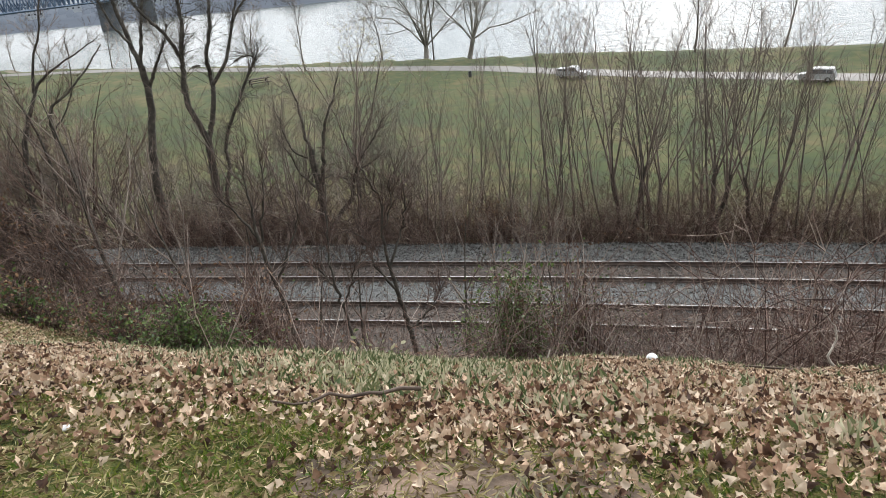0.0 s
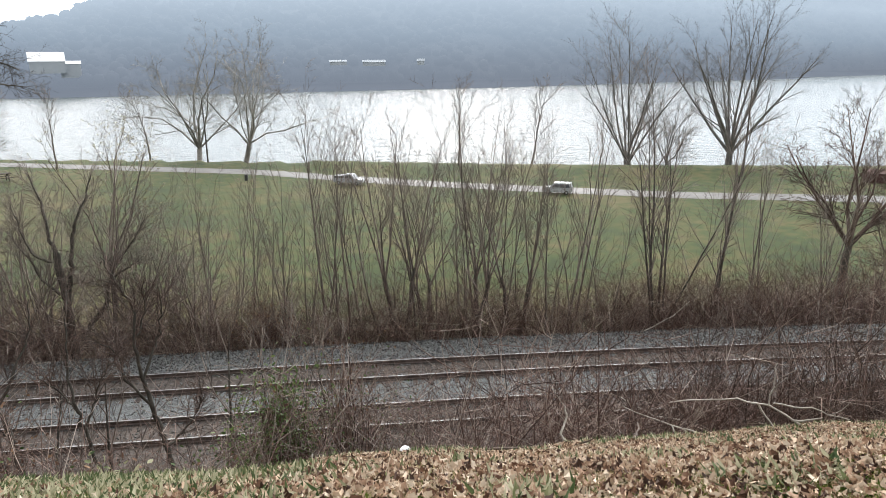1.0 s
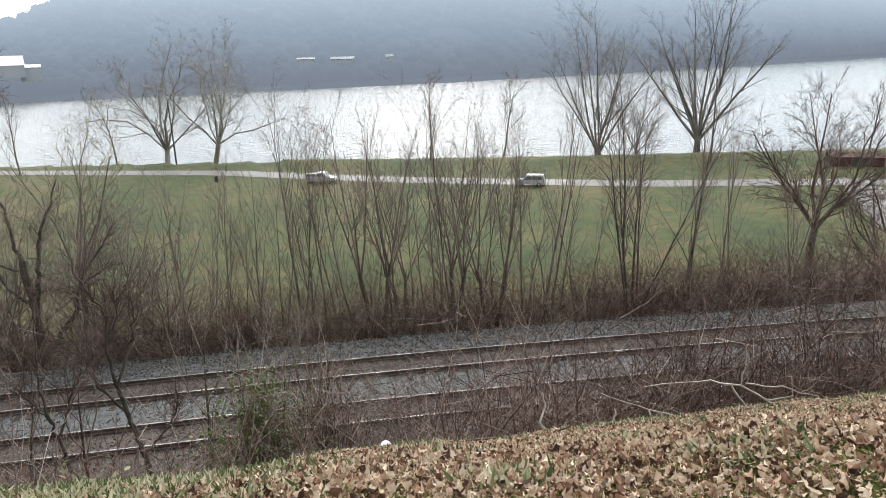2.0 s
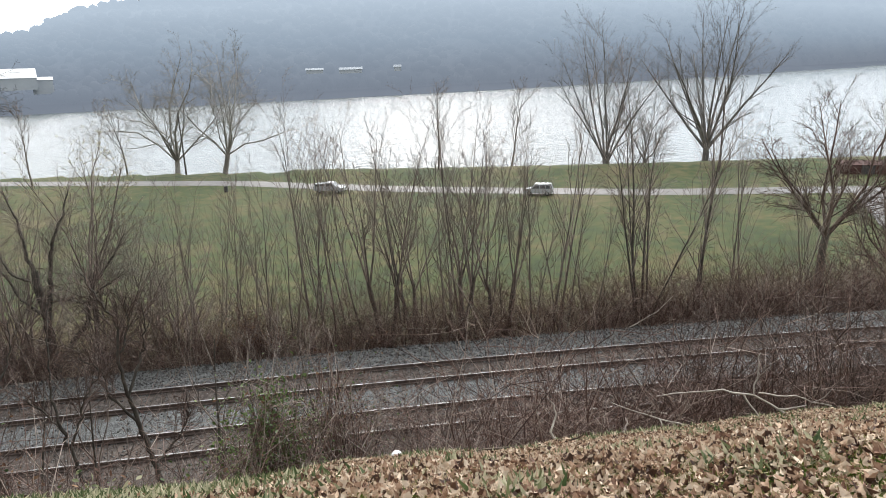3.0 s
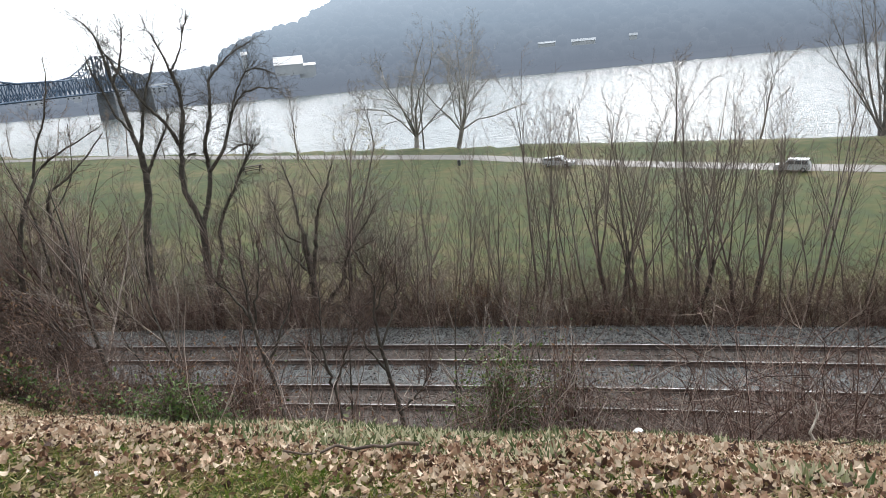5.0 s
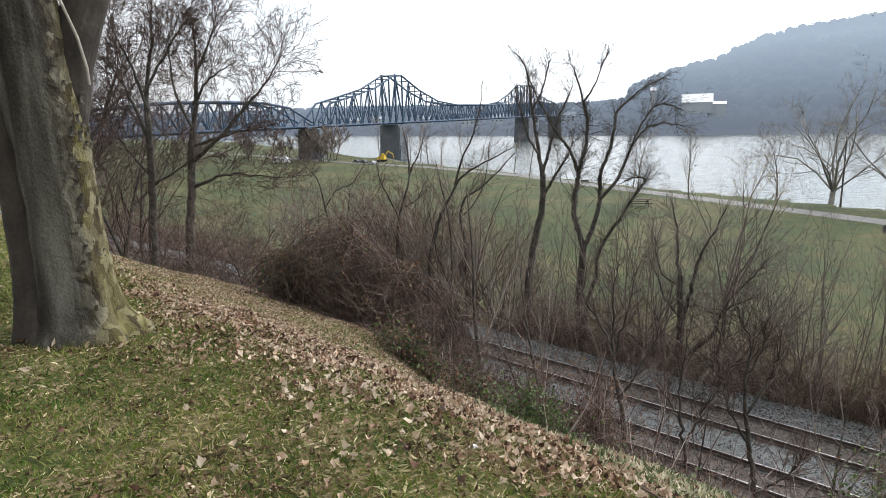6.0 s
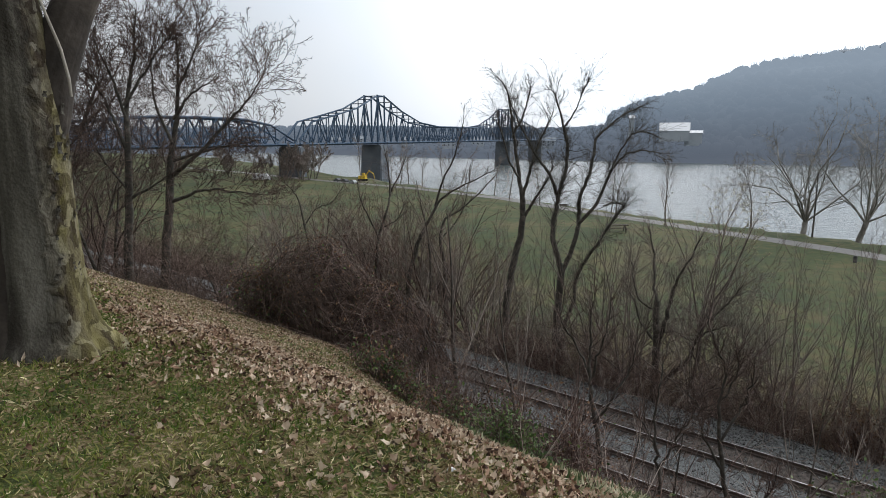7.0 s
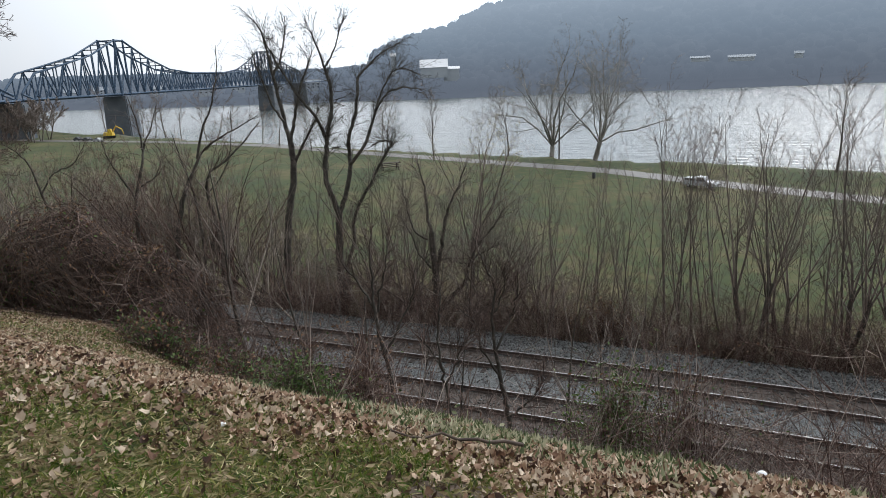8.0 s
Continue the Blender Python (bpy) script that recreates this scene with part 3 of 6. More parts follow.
for s in (-78, 0, 221, 312):
    bm = bmesh.new()
    box(bm, -7.5, 7.5, -5.5 if s in (0, 221) else -3, 5.5 if s in (0, 221) else 3, -31 - DECK_Z, -1.2, 0.9)
    bmesh.ops.bevel(bm, geom=bm.edges[:], offset=0.5, segments=2, affect='EDGES')
    pier = part("pier", bm, M_PIER, bridge, "weathered grey stone pier")
    p = br(s, 0, DECK_Z)
    pier.matrix_basis = pose(p[0], p[1], p[2], 0, 0, math.degrees(math.atan2(BR_N[1], BR_N[0])))

# ---- large trunk on the lawn ----
SYC = (-5.0, 2.62)
SYC_R = unit(np.array([SYC[1], -SYC[0]]))               # to the right, seen from the walk
SYC_F = unit(np.array([SYC[0], SYC[1]]))
M_SYC = bpy.data.materials.new("mottled_plane_bark")
M_SYC.use_nodes = True
st = M_SYC.node_tree
s_bsdf = st.nodes["Principled BSDF"]
s_bsdf.inputs["Roughness"].default_value = 0.9
s_bsdf.inputs["Specular IOR Level"].default_value = 0.15


def bark_node(kind, **inputs):
    node = st.nodes.new(kind)
    for key, value in inputs.items():
        node.inputs[key.replace("_", " ")].default_value = value
    return node


def bark_ramp(source, stops):
    ramp = st.nodes.new("ShaderNodeValToRGB")
    while len(ramp.color_ramp.elements) < len(stops):
        ramp.color_ramp.elements.new(0.5)
    for e, (p, c) in zip(ramp.color_ramp.elements, stops):
        e.position, e.color = p, (*c, 1)
    st.links.new(source, ramp.inputs["Fac"])
    return ramp.outputs["Color"]


def bark_mix(factor, one, two):
    node = st.nodes.new("ShaderNodeMix")
    node.data_type = 'RGBA'
    st.links.new(factor, node.inputs["Factor"])
    st.links.new(one, node.inputs[6])
    st.links.new(two, node.inputs[7])
    return node.outputs[2]


def bark_math(operation, one, two, three=None):
    node = st.nodes.new("ShaderNodeMath")
    node.operation = operation
    for k, q in enumerate((one, two, three)):
        if q is not None:
            if isinstance(q, float):
                node.inputs[k].default_value = q
            else:
                st.links.new(q, node.inputs[k])
    return node.outputs[0]


s_coord = st.nodes.new("ShaderNodeTexCoord")
s_long, s_even = bark_node("ShaderNodeMapping", Scale=(1, 1, 0.10)), bark_node("ShaderNodeMapping", Scale=(1, 1, 0.75))
for node in (s_long, s_even):
    st.links.new(s_coord.outputs["Object"], node.inputs["Vector"])
s_streak, s_blot = bark_node("ShaderNodeTexNoise", Scale=7.0, Detail=6.0, Distortion=0.4), bark_node("ShaderNodeTexNoise", Scale=8.0, Detail=6.0, Distortion=0.9)
s_flake, s_fine = bark_node("ShaderNodeTexVoronoi", Scale=16.0), bark_node("ShaderNodeTexNoise", Scale=60.0, Detail=5.0)
st.links.new(s_long.outputs[0], s_streak.inputs["Vector"])
s_warp = st.nodes.new("ShaderNodeMix")
s_warp.data_type = 'VECTOR'
s_warp.inputs["Factor"].default_value = 0.12
st.links.new(s_even.outputs[0], s_warp.inputs[4])
st.links.new(s_blot.outputs["Color"], s_warp.inputs[5])
st.links.new(s_even.outputs[0], s_blot.inputs["Vector"])
st.links.new(s_warp.outputs[1], s_flake.inputs["Vector"])
st.links.new(s_even.outputs[0], s_fine.inputs["Vector"])
s_side = st.nodes.new("ShaderNodeVectorMath")
s_side.operation = 'DOT_PRODUCT'
s_side.inputs[1].default_value = (SYC_R[0], SYC_R[1], 0)
st.links.new(s_coord.outputs["Object"], s_side.inputs[0])
s_cell = st.nodes.new("ShaderNodeSeparateColor")
st.links.new(s_flake.outputs["Color"], s_cell.inputs[0])
s_grain = bark_math('MULTIPLY_ADD', s_fine.outputs["Fac"], 0.22, bark_math('MULTIPLY', s_streak.outputs["Fac"], 1.05))
smooth_bark = bark_ramp(s_grain, [(0.46, (0.020, 0.016, 0.012)), (0.60, (0.040, 0.035, 0.027)), (0.72, (0.080, 0.073, 0.058)), (0.86, (0.15, 0.138, 0.112))])
flaky = bark_math('MULTIPLY_ADD', s_cell.outputs[0], 0.55, bark_math('MULTIPLY', s_blot.outputs["Fac"], 0.6))
flaky_bark = bark_ramp(flaky, [(0.28, (0.045, 0.033, 0.022)), (0.45, (0.064, 0.050, 0.032)), (0.62, (0.108, 0.092, 0.062)), (0.85, (0.21, 0.19, 0.145))])
mossy_bark = bark_ramp(flaky, [(0.25, (0.040, 0.033, 0.012)), (0.5, (0.095, 0.082, 0.025)), (0.8, (0.20, 0.175, 0.075))])
wander = bark_math('MULTIPLY_ADD', s_blot.outputs["Fac"], 0.30, s_side.outputs["Value"])
flake_here, moss_here = bark_node("ShaderNodeMapRange", From_Min=0.20, From_Max=0.32), bark_node("ShaderNodeMapRange", From_Min=0.30, From_Max=0.40)
st.links.new(wander, flake_here.inputs["Value"])
st.links.new(wander, moss_here.inputs["Value"])
# smooth grey bark, flaking on the side of the open slope, with olive moss on the flakes
s_colour = bark_mix(flake_here.outputs[0], smooth_bark, bark_mix(bark_math('MULTIPLY', moss_here.outputs[0], bark_math('MULTIPLY_ADD', s_streak.outputs["Fac"], 2.4, -0.6)), flaky_bark, mossy_bark))
st.links.new(s_colour, s_bsdf.inputs["Base Color"])
s_relief = bark_math('MULTIPLY_ADD', bark_math('MULTIPLY', s_cell.outputs[1], flake_here.outputs[0]), 1.3, bark_math('MULTIPLY_ADD', s_blot.outputs["Fac"], 0.6, bark_math('MULTIPLY', s_fine.outputs["Fac"], 0.45)))
s_bump = bark_node("ShaderNodeBump", Strength=0.9, Distance=0.03)
st.links.new(s_relief, s_bump.inputs["Height"])
st.links.new(s_bump.outputs[0], s_bsdf.inputs["Normal"])

M_LIMB = material("smooth_dark_limb_bark", [(0.3, (0.024, 0.019, 0.015)), (0.52, (0.046, 0.037, 0.029)), (0.75, (0.085, 0.070, 0.056))], 3.0, 0.85, 0.35, 22)
syc_z = float(ground_z(*SYC))
sycamore = thing("plane_tree", SYC[0], SYC[1], syc_z, "massive forked plane tree with flaking mossy bark", "tree")


def lofted(name, rings, parent, mat, seed, rough=0.03, lobes=()):
    """A trunk through rings of (right, back, z, radius), its bark bulging; lobes: root flares as (angle, strength)."""
    n, rows = 80, []
    for (u, b, z, r) in rings:
        for j in range(n):
            a = 2 * math.pi * j / n
            k = 1.0
            for ang, power in lobes:
                d = (a - ang + math.pi) % (2 * math.pi) - math.pi
                k += power * math.exp(-(d / 0.35) ** 2) * math.exp(-max(z, 0) / 0.28)
            q = Vector((math.cos(a) * 2.2, math.sin(a) * 2.2, z * 1.4 + seed))
            k += rough * (noise.noise(q) * 1.5 + noise.noise(q * 3.1) * 0.8 + noise.noise(q * 9.0) * 0.3 + (0.35 if noise.noise(q * 4.5 + Vector((7, 3, 1))) > 0.12 else 0.0))
            uu, bb = u + r * k * math.cos(a), b + r * k * math.sin(a)
            rows.append((SYC_R[0] * uu + SYC_F[0] * bb, SYC_R[1] * uu + SYC_F[1] * bb, z))
    m = len(rings)
    fs = [(i * n + j, i * n + (j + 1) % n, (i + 1) * n + (j + 1) % n, (i + 1) * n + j) for i in range(m - 1) for j in range(n)]
    return mesh_object(name, rows, fs, mat, parent, smooth=True)


def ring_path(keys, count):
    keys = np.array(keys)
    t = np.linspace(0, 1, len(keys))
    return [tuple(np.interp(s, t, keys[:, c]) for c in range(4)) for s in np.linspace(0, 1, count)]


lofted("trunk", ring_path([(0.03, 0, -0.45, 0.42), (0.03, 0, -0.1, 0.37), (0.04, 0, 0.15, 0.29), (0.05, 0, 0.45, 0.262), (0.05, 0, 0.9, 0.255), (0.04, 0, 1.4, 0.26), (0.02, 0, 1.75, 0.275), (-0.02, 0, 2.05, 0.275), (-0.06, 0, 2.4, 0.26), (-0.14, 0.03, 3.2, 0.235), (-0.4, 0.1, 5.0, 0.18), (-0.7, 0.3, 8.0, 0.08)], 150), sycamore, M_SYC, 3.0, 0.045,
       [(0.05, 0.55), (1.6, 0.25), (2.9, 0.2), (4.1, 0.22), (5.35, 0.34)])
lofted("side_stem", ring_path([(-0.16, 0.03, -0.45, 0.24), (-0.17, 0.03, 0.0, 0.19), (-0.185, 0.03, 0.5, 0.145), (-0.20, 0.03, 1.1, 0.135), (-0.23, 0.04, 1.6, 0.14), (-0.30, 0.05, 2.1, 0.15), (-0.42, 0.06, 2.6, 0.15), (-0.75, 0.1, 3.6, 0.13), (-1.5, 0.3, 6.0, 0.06)], 110), sycamore, M_LIMB, 29.0, 0.04, [(3.6, 0.35), (4.4, 0.3)])
lofted("limb", ring_path([(0.10, -0.03, 1.35, 0.13), (0.16, -0.03, 1.65, 0.15), (0.215, -0.02, 1.95, 0.15), (0.36, 0.0, 2.4, 0.155), (0.72, 0.05, 3.2, 0.15), (1.45, 0.2, 5.0, 0.11), (2.1, 0.3, 7.5, 0.05)], 100), sycamore, M_LIMB, 17.0, 0.04)
syc_rng = np.random.default_rng(8)
syc_crown = Tubes()
TWIGGY = [(6, 0.6, 0.5, 0.1, 0.02, 0.2), (5, 0.6, 0.5, 0.12, 0.0, 0.2), (5, 0.6, 0.55, 0.14, -0.01, 0.15), (4, 0.6, 0.5, 0.16, 0.0, 0.15), (0, 0, 0, 0.18, 0, 0)]
for k in range(12):
    z = syc_rng.uniform(5.0, 7.4)
    u = np.interp(z, [3, 7], [0.6, 1.6]) if k % 2 else np.interp(z, [3, 7], [-0.2, -0.6])
    a = syc_rng.uniform(0, 6.28)
    grow(syc_rng, syc_crown, syc_crown, (SYC_R[0] * u, SYC_R[1] * u, z), (math.cos(a), math.sin(a), 0.35), syc_rng.uniform(2.5, 4.0), 0.05, 1, TWIGGY)
for u0, z0, u1, z1 in ((0.8, 3.02, 2.6, 2.95), (0.9, 3.1, 2.6, 2.95)):
    way = np.array([SYC_R[0], SYC_R[1], -0.03])
    grow(syc_rng, syc_crown, syc_crown, (SYC_R[0] * u0, SYC_R[1] * u0, z0), way, 1.7, 0.005, 2, TWIGGY, 1.0, 0.0025)
tagged(syc_crown.make("crown", M_TWIG, sycamore), kind="stuff")
stub = Tubes()
stub_keys = [(0.16, -0.22, 2.62), (0.22, -0.23, 2.40), (0.29, -0.21, 2.18), (0.325, -0.19, 1.98), (0.33, -0.18, 1.86)]
stub.add([(SYC_R[0] * u + SYC_F[0] * b, SYC_R[1] * u + SYC_F[1] * b, z) for u, b, z in stub_keys], [0.008, 0.010, 0.011, 0.011, 0.009], 7)
tagged(stub.make("dead_branch", M_PALEWOOD, sycamore), "pale dead branch hanging against the limb")
flake_mesh = []
for k in range(3):
    bm = bmesh.new()
    rows = []
    for i in range(4):
        rows.append([bm.verts.new((0.025 * (j - 1) * (1 + 0.3 * math.sin(i * 2 + k)), -0.006 - 0.010 * (i == 0) - 0.012 * (i == 3) - 0.004 * (j == 1), 0.02 * (i - 1.5) * (1.2 + 0.3 * k))) for j in range(3)])
    for i in range(3):
        for j in range(2):
            bm.faces.new((rows[i][j], rows[i][j + 1], rows[i + 1][j + 1], rows[i + 1][j]))
    me = bpy.data.meshes.new("bark_flake")
    bm.to_mesh(me)
    bm.free()
    me.materials.append(M_SYC)
    flake_mesh.append(me)
for k in range(34):
    z = syc_rng.uniform(0.35, 1.9)
    a = syc_rng.uniform(-1.35, -0.1)
    r = 0.262 + 0.012 * (z > 1.6)
    u, b = 0.045 + r * math.cos(a), r * math.sin(a)
    fl = new("bark_flake", flake_mesh[k % 3])
    fl.parent = sycamore
    yaw = math.degrees(math.atan2(SYC_R[1] * math.cos(a) + SYC_F[1] * math.sin(a), SYC_R[0] * math.cos(a) + SYC_F[0] * math.sin(a))) + 90
    fl.matrix_basis = pose(SYC_R[0] * u + SYC_F[0] * b, SYC_R[1] * u + SYC_F[1] * b, z, syc_rng.uniform(-12, 12), syc_rng.uniform(-20, 20), yaw) @ Matrix.Scale(syc_rng.uniform(0.4, 0.8), 4)

# ---- trees past the tracks ----
SAPLING = [(8, 0.34, 0.46, 0.05, 0.03, 0.26), (7, 0.45, 0.34, 0.09, 0.05, 0.18), (3, 0.55, 0.55, 0.14, 0.03, 0.15), (0, 0, 0, 0.12, 0.02, 0)]
protos = []
for k, (stems, h, r) in enumerate([(1, 11.5, 0.075), (2, 10.5, 0.065), (1, 10.5, 0.06), (2, 11, 0.065), (1, 12.5, 0.085), (2, 12, 0.07), (2, 10, 0.06)]):
    protos.append(tree("sapling", 40 + k, stems, h, r * 1.05, SAPLING, "slender upright bare sapling on the brushy railway embankment", "tree", "saplings past the tracks", 0.11, fat=1.0, fine=0.006))
rng_s = np.random.default_rng(11)
COLUMNS = [-9.2, -7.8, -4.6, -3.2, -0.4, 1.2, 1.9, 3.0, 3.9, 4.6, 5.6, 6.4, 7.2, 8.1, 9.3, 10.9, 11.4, 12.1, 12.9, 14.3, 15.4, 16.2, -12.0, -14.4, 18.4, 26.5, 29.0, 34.5, -1.8, 2.4, 7.7, 13.3, 5.1, 0.5, -14.9, -16.8, -18.4, -20.0, -21.6, -23.4, -24.8, -26.4, -28.5, -30.6, -33.0, -36.0, 27.8, 30.6, 3.4, 16.8, -1.0, 6.0, 17.2, -11.2]
for k, x in enumerate(COLUMNS):
    w = rng_s.uniform(6.2, 9.0)
    s = rng_s.uniform(0.8, 1.05) * (1.0 if 4 < x < 17 else 0.85)
    if k < 7:
        protos[k].matrix_basis = ground_pose(x, bank_y(x, w), rng_s.uniform(0, 360), s)
    else:
        plant(protos[k % 7], x, bank_y(x, w), rng_s.uniform(0, 360), s)

CLUMP = [(12, 0.4, 0.33, 0.05, 0.03, 0.3), (5, 0.5, 0.5, 0.1, 0.06, 0.15), (4, 0.6, 0.5, 0.13, 0.02, 0.15), (0, 0, 0, 0.15, 0, 0)]
STEMS = [(0, 0, 0, 0, 0, 0), (9, 0.4, 0.34, 0.08, 0.04, 0.2), (5, 0.5, 0.5, 0.13, 0.04, 0.15), (3, 0.55, 0.55, 0.16, 0.02, 0.2), (0, 0, 0, 0.18, 0, 0)]
grouped = [fan_tree("stem_group", 190 + k, 12.0, 0.13, 0.34, 4, 0.42, STEMS, "group of upright dark bare stems from one root", "stem groups past the tracks", M_DARKBARK, M_TWIG, 0.007, 2, 0.22) for k in range(2)]
for k, (x, w, s) in enumerate([(8.5, 7.0, 1.0), (12.2, 7.4, 1.0), (14.0, 6.8, 0.85), (10.2, 8.0, 0.9)]):
    if k < 2:
        grouped[k].matrix_basis = ground_pose(x, bank_y(x, w), 70 * k, s)
    else:
        plant(grouped[k % 2], x, bank_y(x, w), 67 * k, s)
clump = tree("clump_tree", 91, 6, 13.0, 0.095, CLUMP, "clump of dark bare stems from one root beside the tracks", "tree", "", 0.13, M_DARKBARK, None, 1.1, 0.007)
clump.matrix_basis = ground_pose(20.9, 25.9, 20)
lone = tree("straight_tree", 92, 2, 12.0, 0.12, CLUMP, "straight dark bare tree beside the tracks", "tree", "", 0.06, M_DARKBARK, None, 1.1, 0.007)
lone.matrix_basis = ground_pose(24.6, 26.4, 100)
ROUND = [(0, 0, 0, 0, 0, 0), (12, 0.7, 0.42, 0.2, 0.06, 0.15), (7, 0.7, 0.52, 0.22, 0.03, 0.15), (4, 0.7, 0.5, 0.22, 0.0, 0.15), (0, 0, 0, 0.2, 0, 0)]
round_tree = fan_tree("round_crowned_tree", 93, 17.5, 0.36, 0.30, 10, 0.85, ROUND, "dark bare tree with a dense round crown past the tracks", "", M_DARKBARK, M_DARKTWIG, 0.012, 1, 0.06)
round_tree.matrix_basis = ground_pose(50.6, 39.9, 10, 1.0)
plant(round_tree, 41.5, 26.5, 130, 0.62, "dark bare tree with tangled crown past the tracks")
HERO = (-12.5, 34.7)


def hand_tree(name, x, y, z, limbs, facing, label, seed, twig_len, mat, twig_mat=None, group="", dense=1.4, first=2, girth=1.0):
    """A tree whose limbs follow (side, height) lines in metres with a start and end radius; the first is the trunk."""
    rng = np.random.default_rng(seed)
    top = thing(name, x, y, z, label, "tree", group)
    right = (math.cos(radians(facing)), math.sin(radians(facing)))
    crown = Tubes()
    for n, (r0, r1, line) in enumerate(limbs):
        line = np.array(line, float)
        u, h = line[:, 0], line[:, 1]
        depth = np.concatenate([[0], np.cumsum(rng.normal(0, 0.3, len(u) - 1))]) * (n > 0)
        pts = np.stack([right[0] * u - right[1] * depth, right[1] * u + right[0] * depth, h], 1)
        t, s = np.linspace(0, 1, len(pts)), np.linspace(0, 1, 4 * len(pts))
        smooth = np.stack([np.interp(s, t, pts[:, c]) for c in range(3)], 1)
        smooth[1:-1] = (smooth[:-2] + smooth[1:-1] * 2 + smooth[2:]) / 4
        smooth[1:-1] += rng.normal(0, 0.02, (len(smooth) - 2, 3))
        one = Tubes()
        one.add(smooth, np.linspace(r0, r1, len(smooth)) * girth, 8)
        one.make("trunk" if n == 0 else "limb", mat, top)
        if n:
            for k in range(int(len(smooth) * dense)):
                i = rng.integers(len(smooth) // 4, len(smooth) - 1)
                way = 0.7 * unit(smooth[i + 1] - smooth[i - 1]) + rng.normal(0, 0.42, 3) + np.array([0, 0, 0.22])
                grow(rng, crown, crown, smooth[i], way, twig_len * rng.uniform(0.4, 1.15), 0.006 + 0.3 * r1, first, TWIG_SPEC, 1.0, 0.0095 if first == 1 else 0.006)
    tagged(crown.make("crown", twig_mat or mat, top), kind="stuff")
    return top


TWIG_SPEC = [(0, 0, 0, 0, 0, 0), (6, 0.7, 0.5, 0.2, 0.04, 0.12), (4, 0.7, 0.52, 0.2, 0.04, 0.15), (2, 0.7, 0.55, 0.2, 0.02, 0.2), (0, 0, 0, 0.2, 0, 0)]
CROOKED_LIMBS = [
    (0.2, 0.15, [(0.0, -3.86), (-0.03, 0.0), (0.05, 1.51), (0.17, 3.02)]),
    (0.13, 0.06, [(0.17, 2.86), (-0.08, 3.86), (-0.39, 4.79), (-0.39, 5.71), (-0.18, 6.72), (-0.15, 7.31), (0.0, 7.9), (0.25, 8.74), (0.29, 9.91), (0.05, 10.92)]),
    (0.05, 0.012, [(0.05, 10.89), (-0.22, 11.93), (-0.55, 12.85), (-0.84, 12.97)]),
    (0.05, 0.012, [(0.08, 10.89), (0.29, 11.26), (0.76, 12.1), (1.06, 12.94), (1.34, 13.52)]),
    (0.08, 0.02, [(-0.17, 7.14), (-0.5, 8.23), (-1.09, 8.99), (-1.6, 9.74), (-2.07, 10.58), (-2.69, 11.76), (-3.02, 12.6)]),
]
CROOKED_LIMBS += [
    (0.12, 0.025, [(0.17, 2.94), (0.59, 3.86), (0.92, 5.04), (1.06, 6.05), (0.96, 7.06), (1.43, 8.23), (1.68, 9.41), (1.8, 10.42), (2.6, 11.09), (3.44, 11.76), (4.28, 12.1)]),
    (0.085, 0.02, [(1.02, 5.71), (1.76, 6.55), (2.27, 7.56), (2.69, 8.74), (3.44, 9.49), (4.45, 9.74), (5.29, 9.54)]),
    (0.05, 0.015, [(2.69, 8.7), (2.94, 9.41), (3.61, 10.58), (4.28, 10.75), (5.12, 10.33)]),
    (0.1, 0.03, [(0.22, -3.53), (0.42, 0.0), (0.92, 1.18), (0.92, 2.18), (1.18, 3.19), (1.93, 4.54), (2.69, 5.88), (3.19, 6.55), (3.44, 6.8), (2.94, 6.97), (2.27, 6.72)]),
]
hand_tree("crooked_tree", HERO[0], HERO[1], -8.9, CROOKED_LIMBS, 20, "crooked dark bare tree with twisting forked limbs", 21, 1.5, M_DARKBARK, dense=2.4, girth=1.25)
hand_tree("crooked_tree", -16.0, 35.4, -8.7, [
    (0.19, 0.14, [(-0.17, -3.96), (0.0, 0.0), (0.26, 2.41), (0.69, 4.13), (0.89, 5.5), (0.83, 6.71)]),
    (0.11, 0.02, [(0.83, 6.62), (0.6, 7.91), (0.38, 9.12), (0.17, 10.49), (0.0, 11.87), (-0.26, 12.9), (-0.6, 13.5)]),
    (0.09, 0.02, [(0.89, 5.42), (1.29, 6.19), (1.81, 7.05), (2.24, 7.74), (2.58, 8.6)]),
    (0.09, 0.02, [(0.83, 6.67), (1.07, 7.74), (1.38, 8.77), (1.72, 9.98), (2.24, 11.01), (2.49, 11.7)]),
    (0.06, 0.015, [(0.21, 10.41), (0.69, 11.18), (1.07, 12.38), (1.2, 13.07)]),
    (0.06, 0.015, [(0.62, 7.83), (0.0, 8.77), (-0.34, 9.98), (-0.69, 11.01), (-0.86, 11.87)]),
], 20, "tall dark bare tree with upswept limbs", 22, 1.6, M_DARKBARK, dense=2.6, girth=1.2)
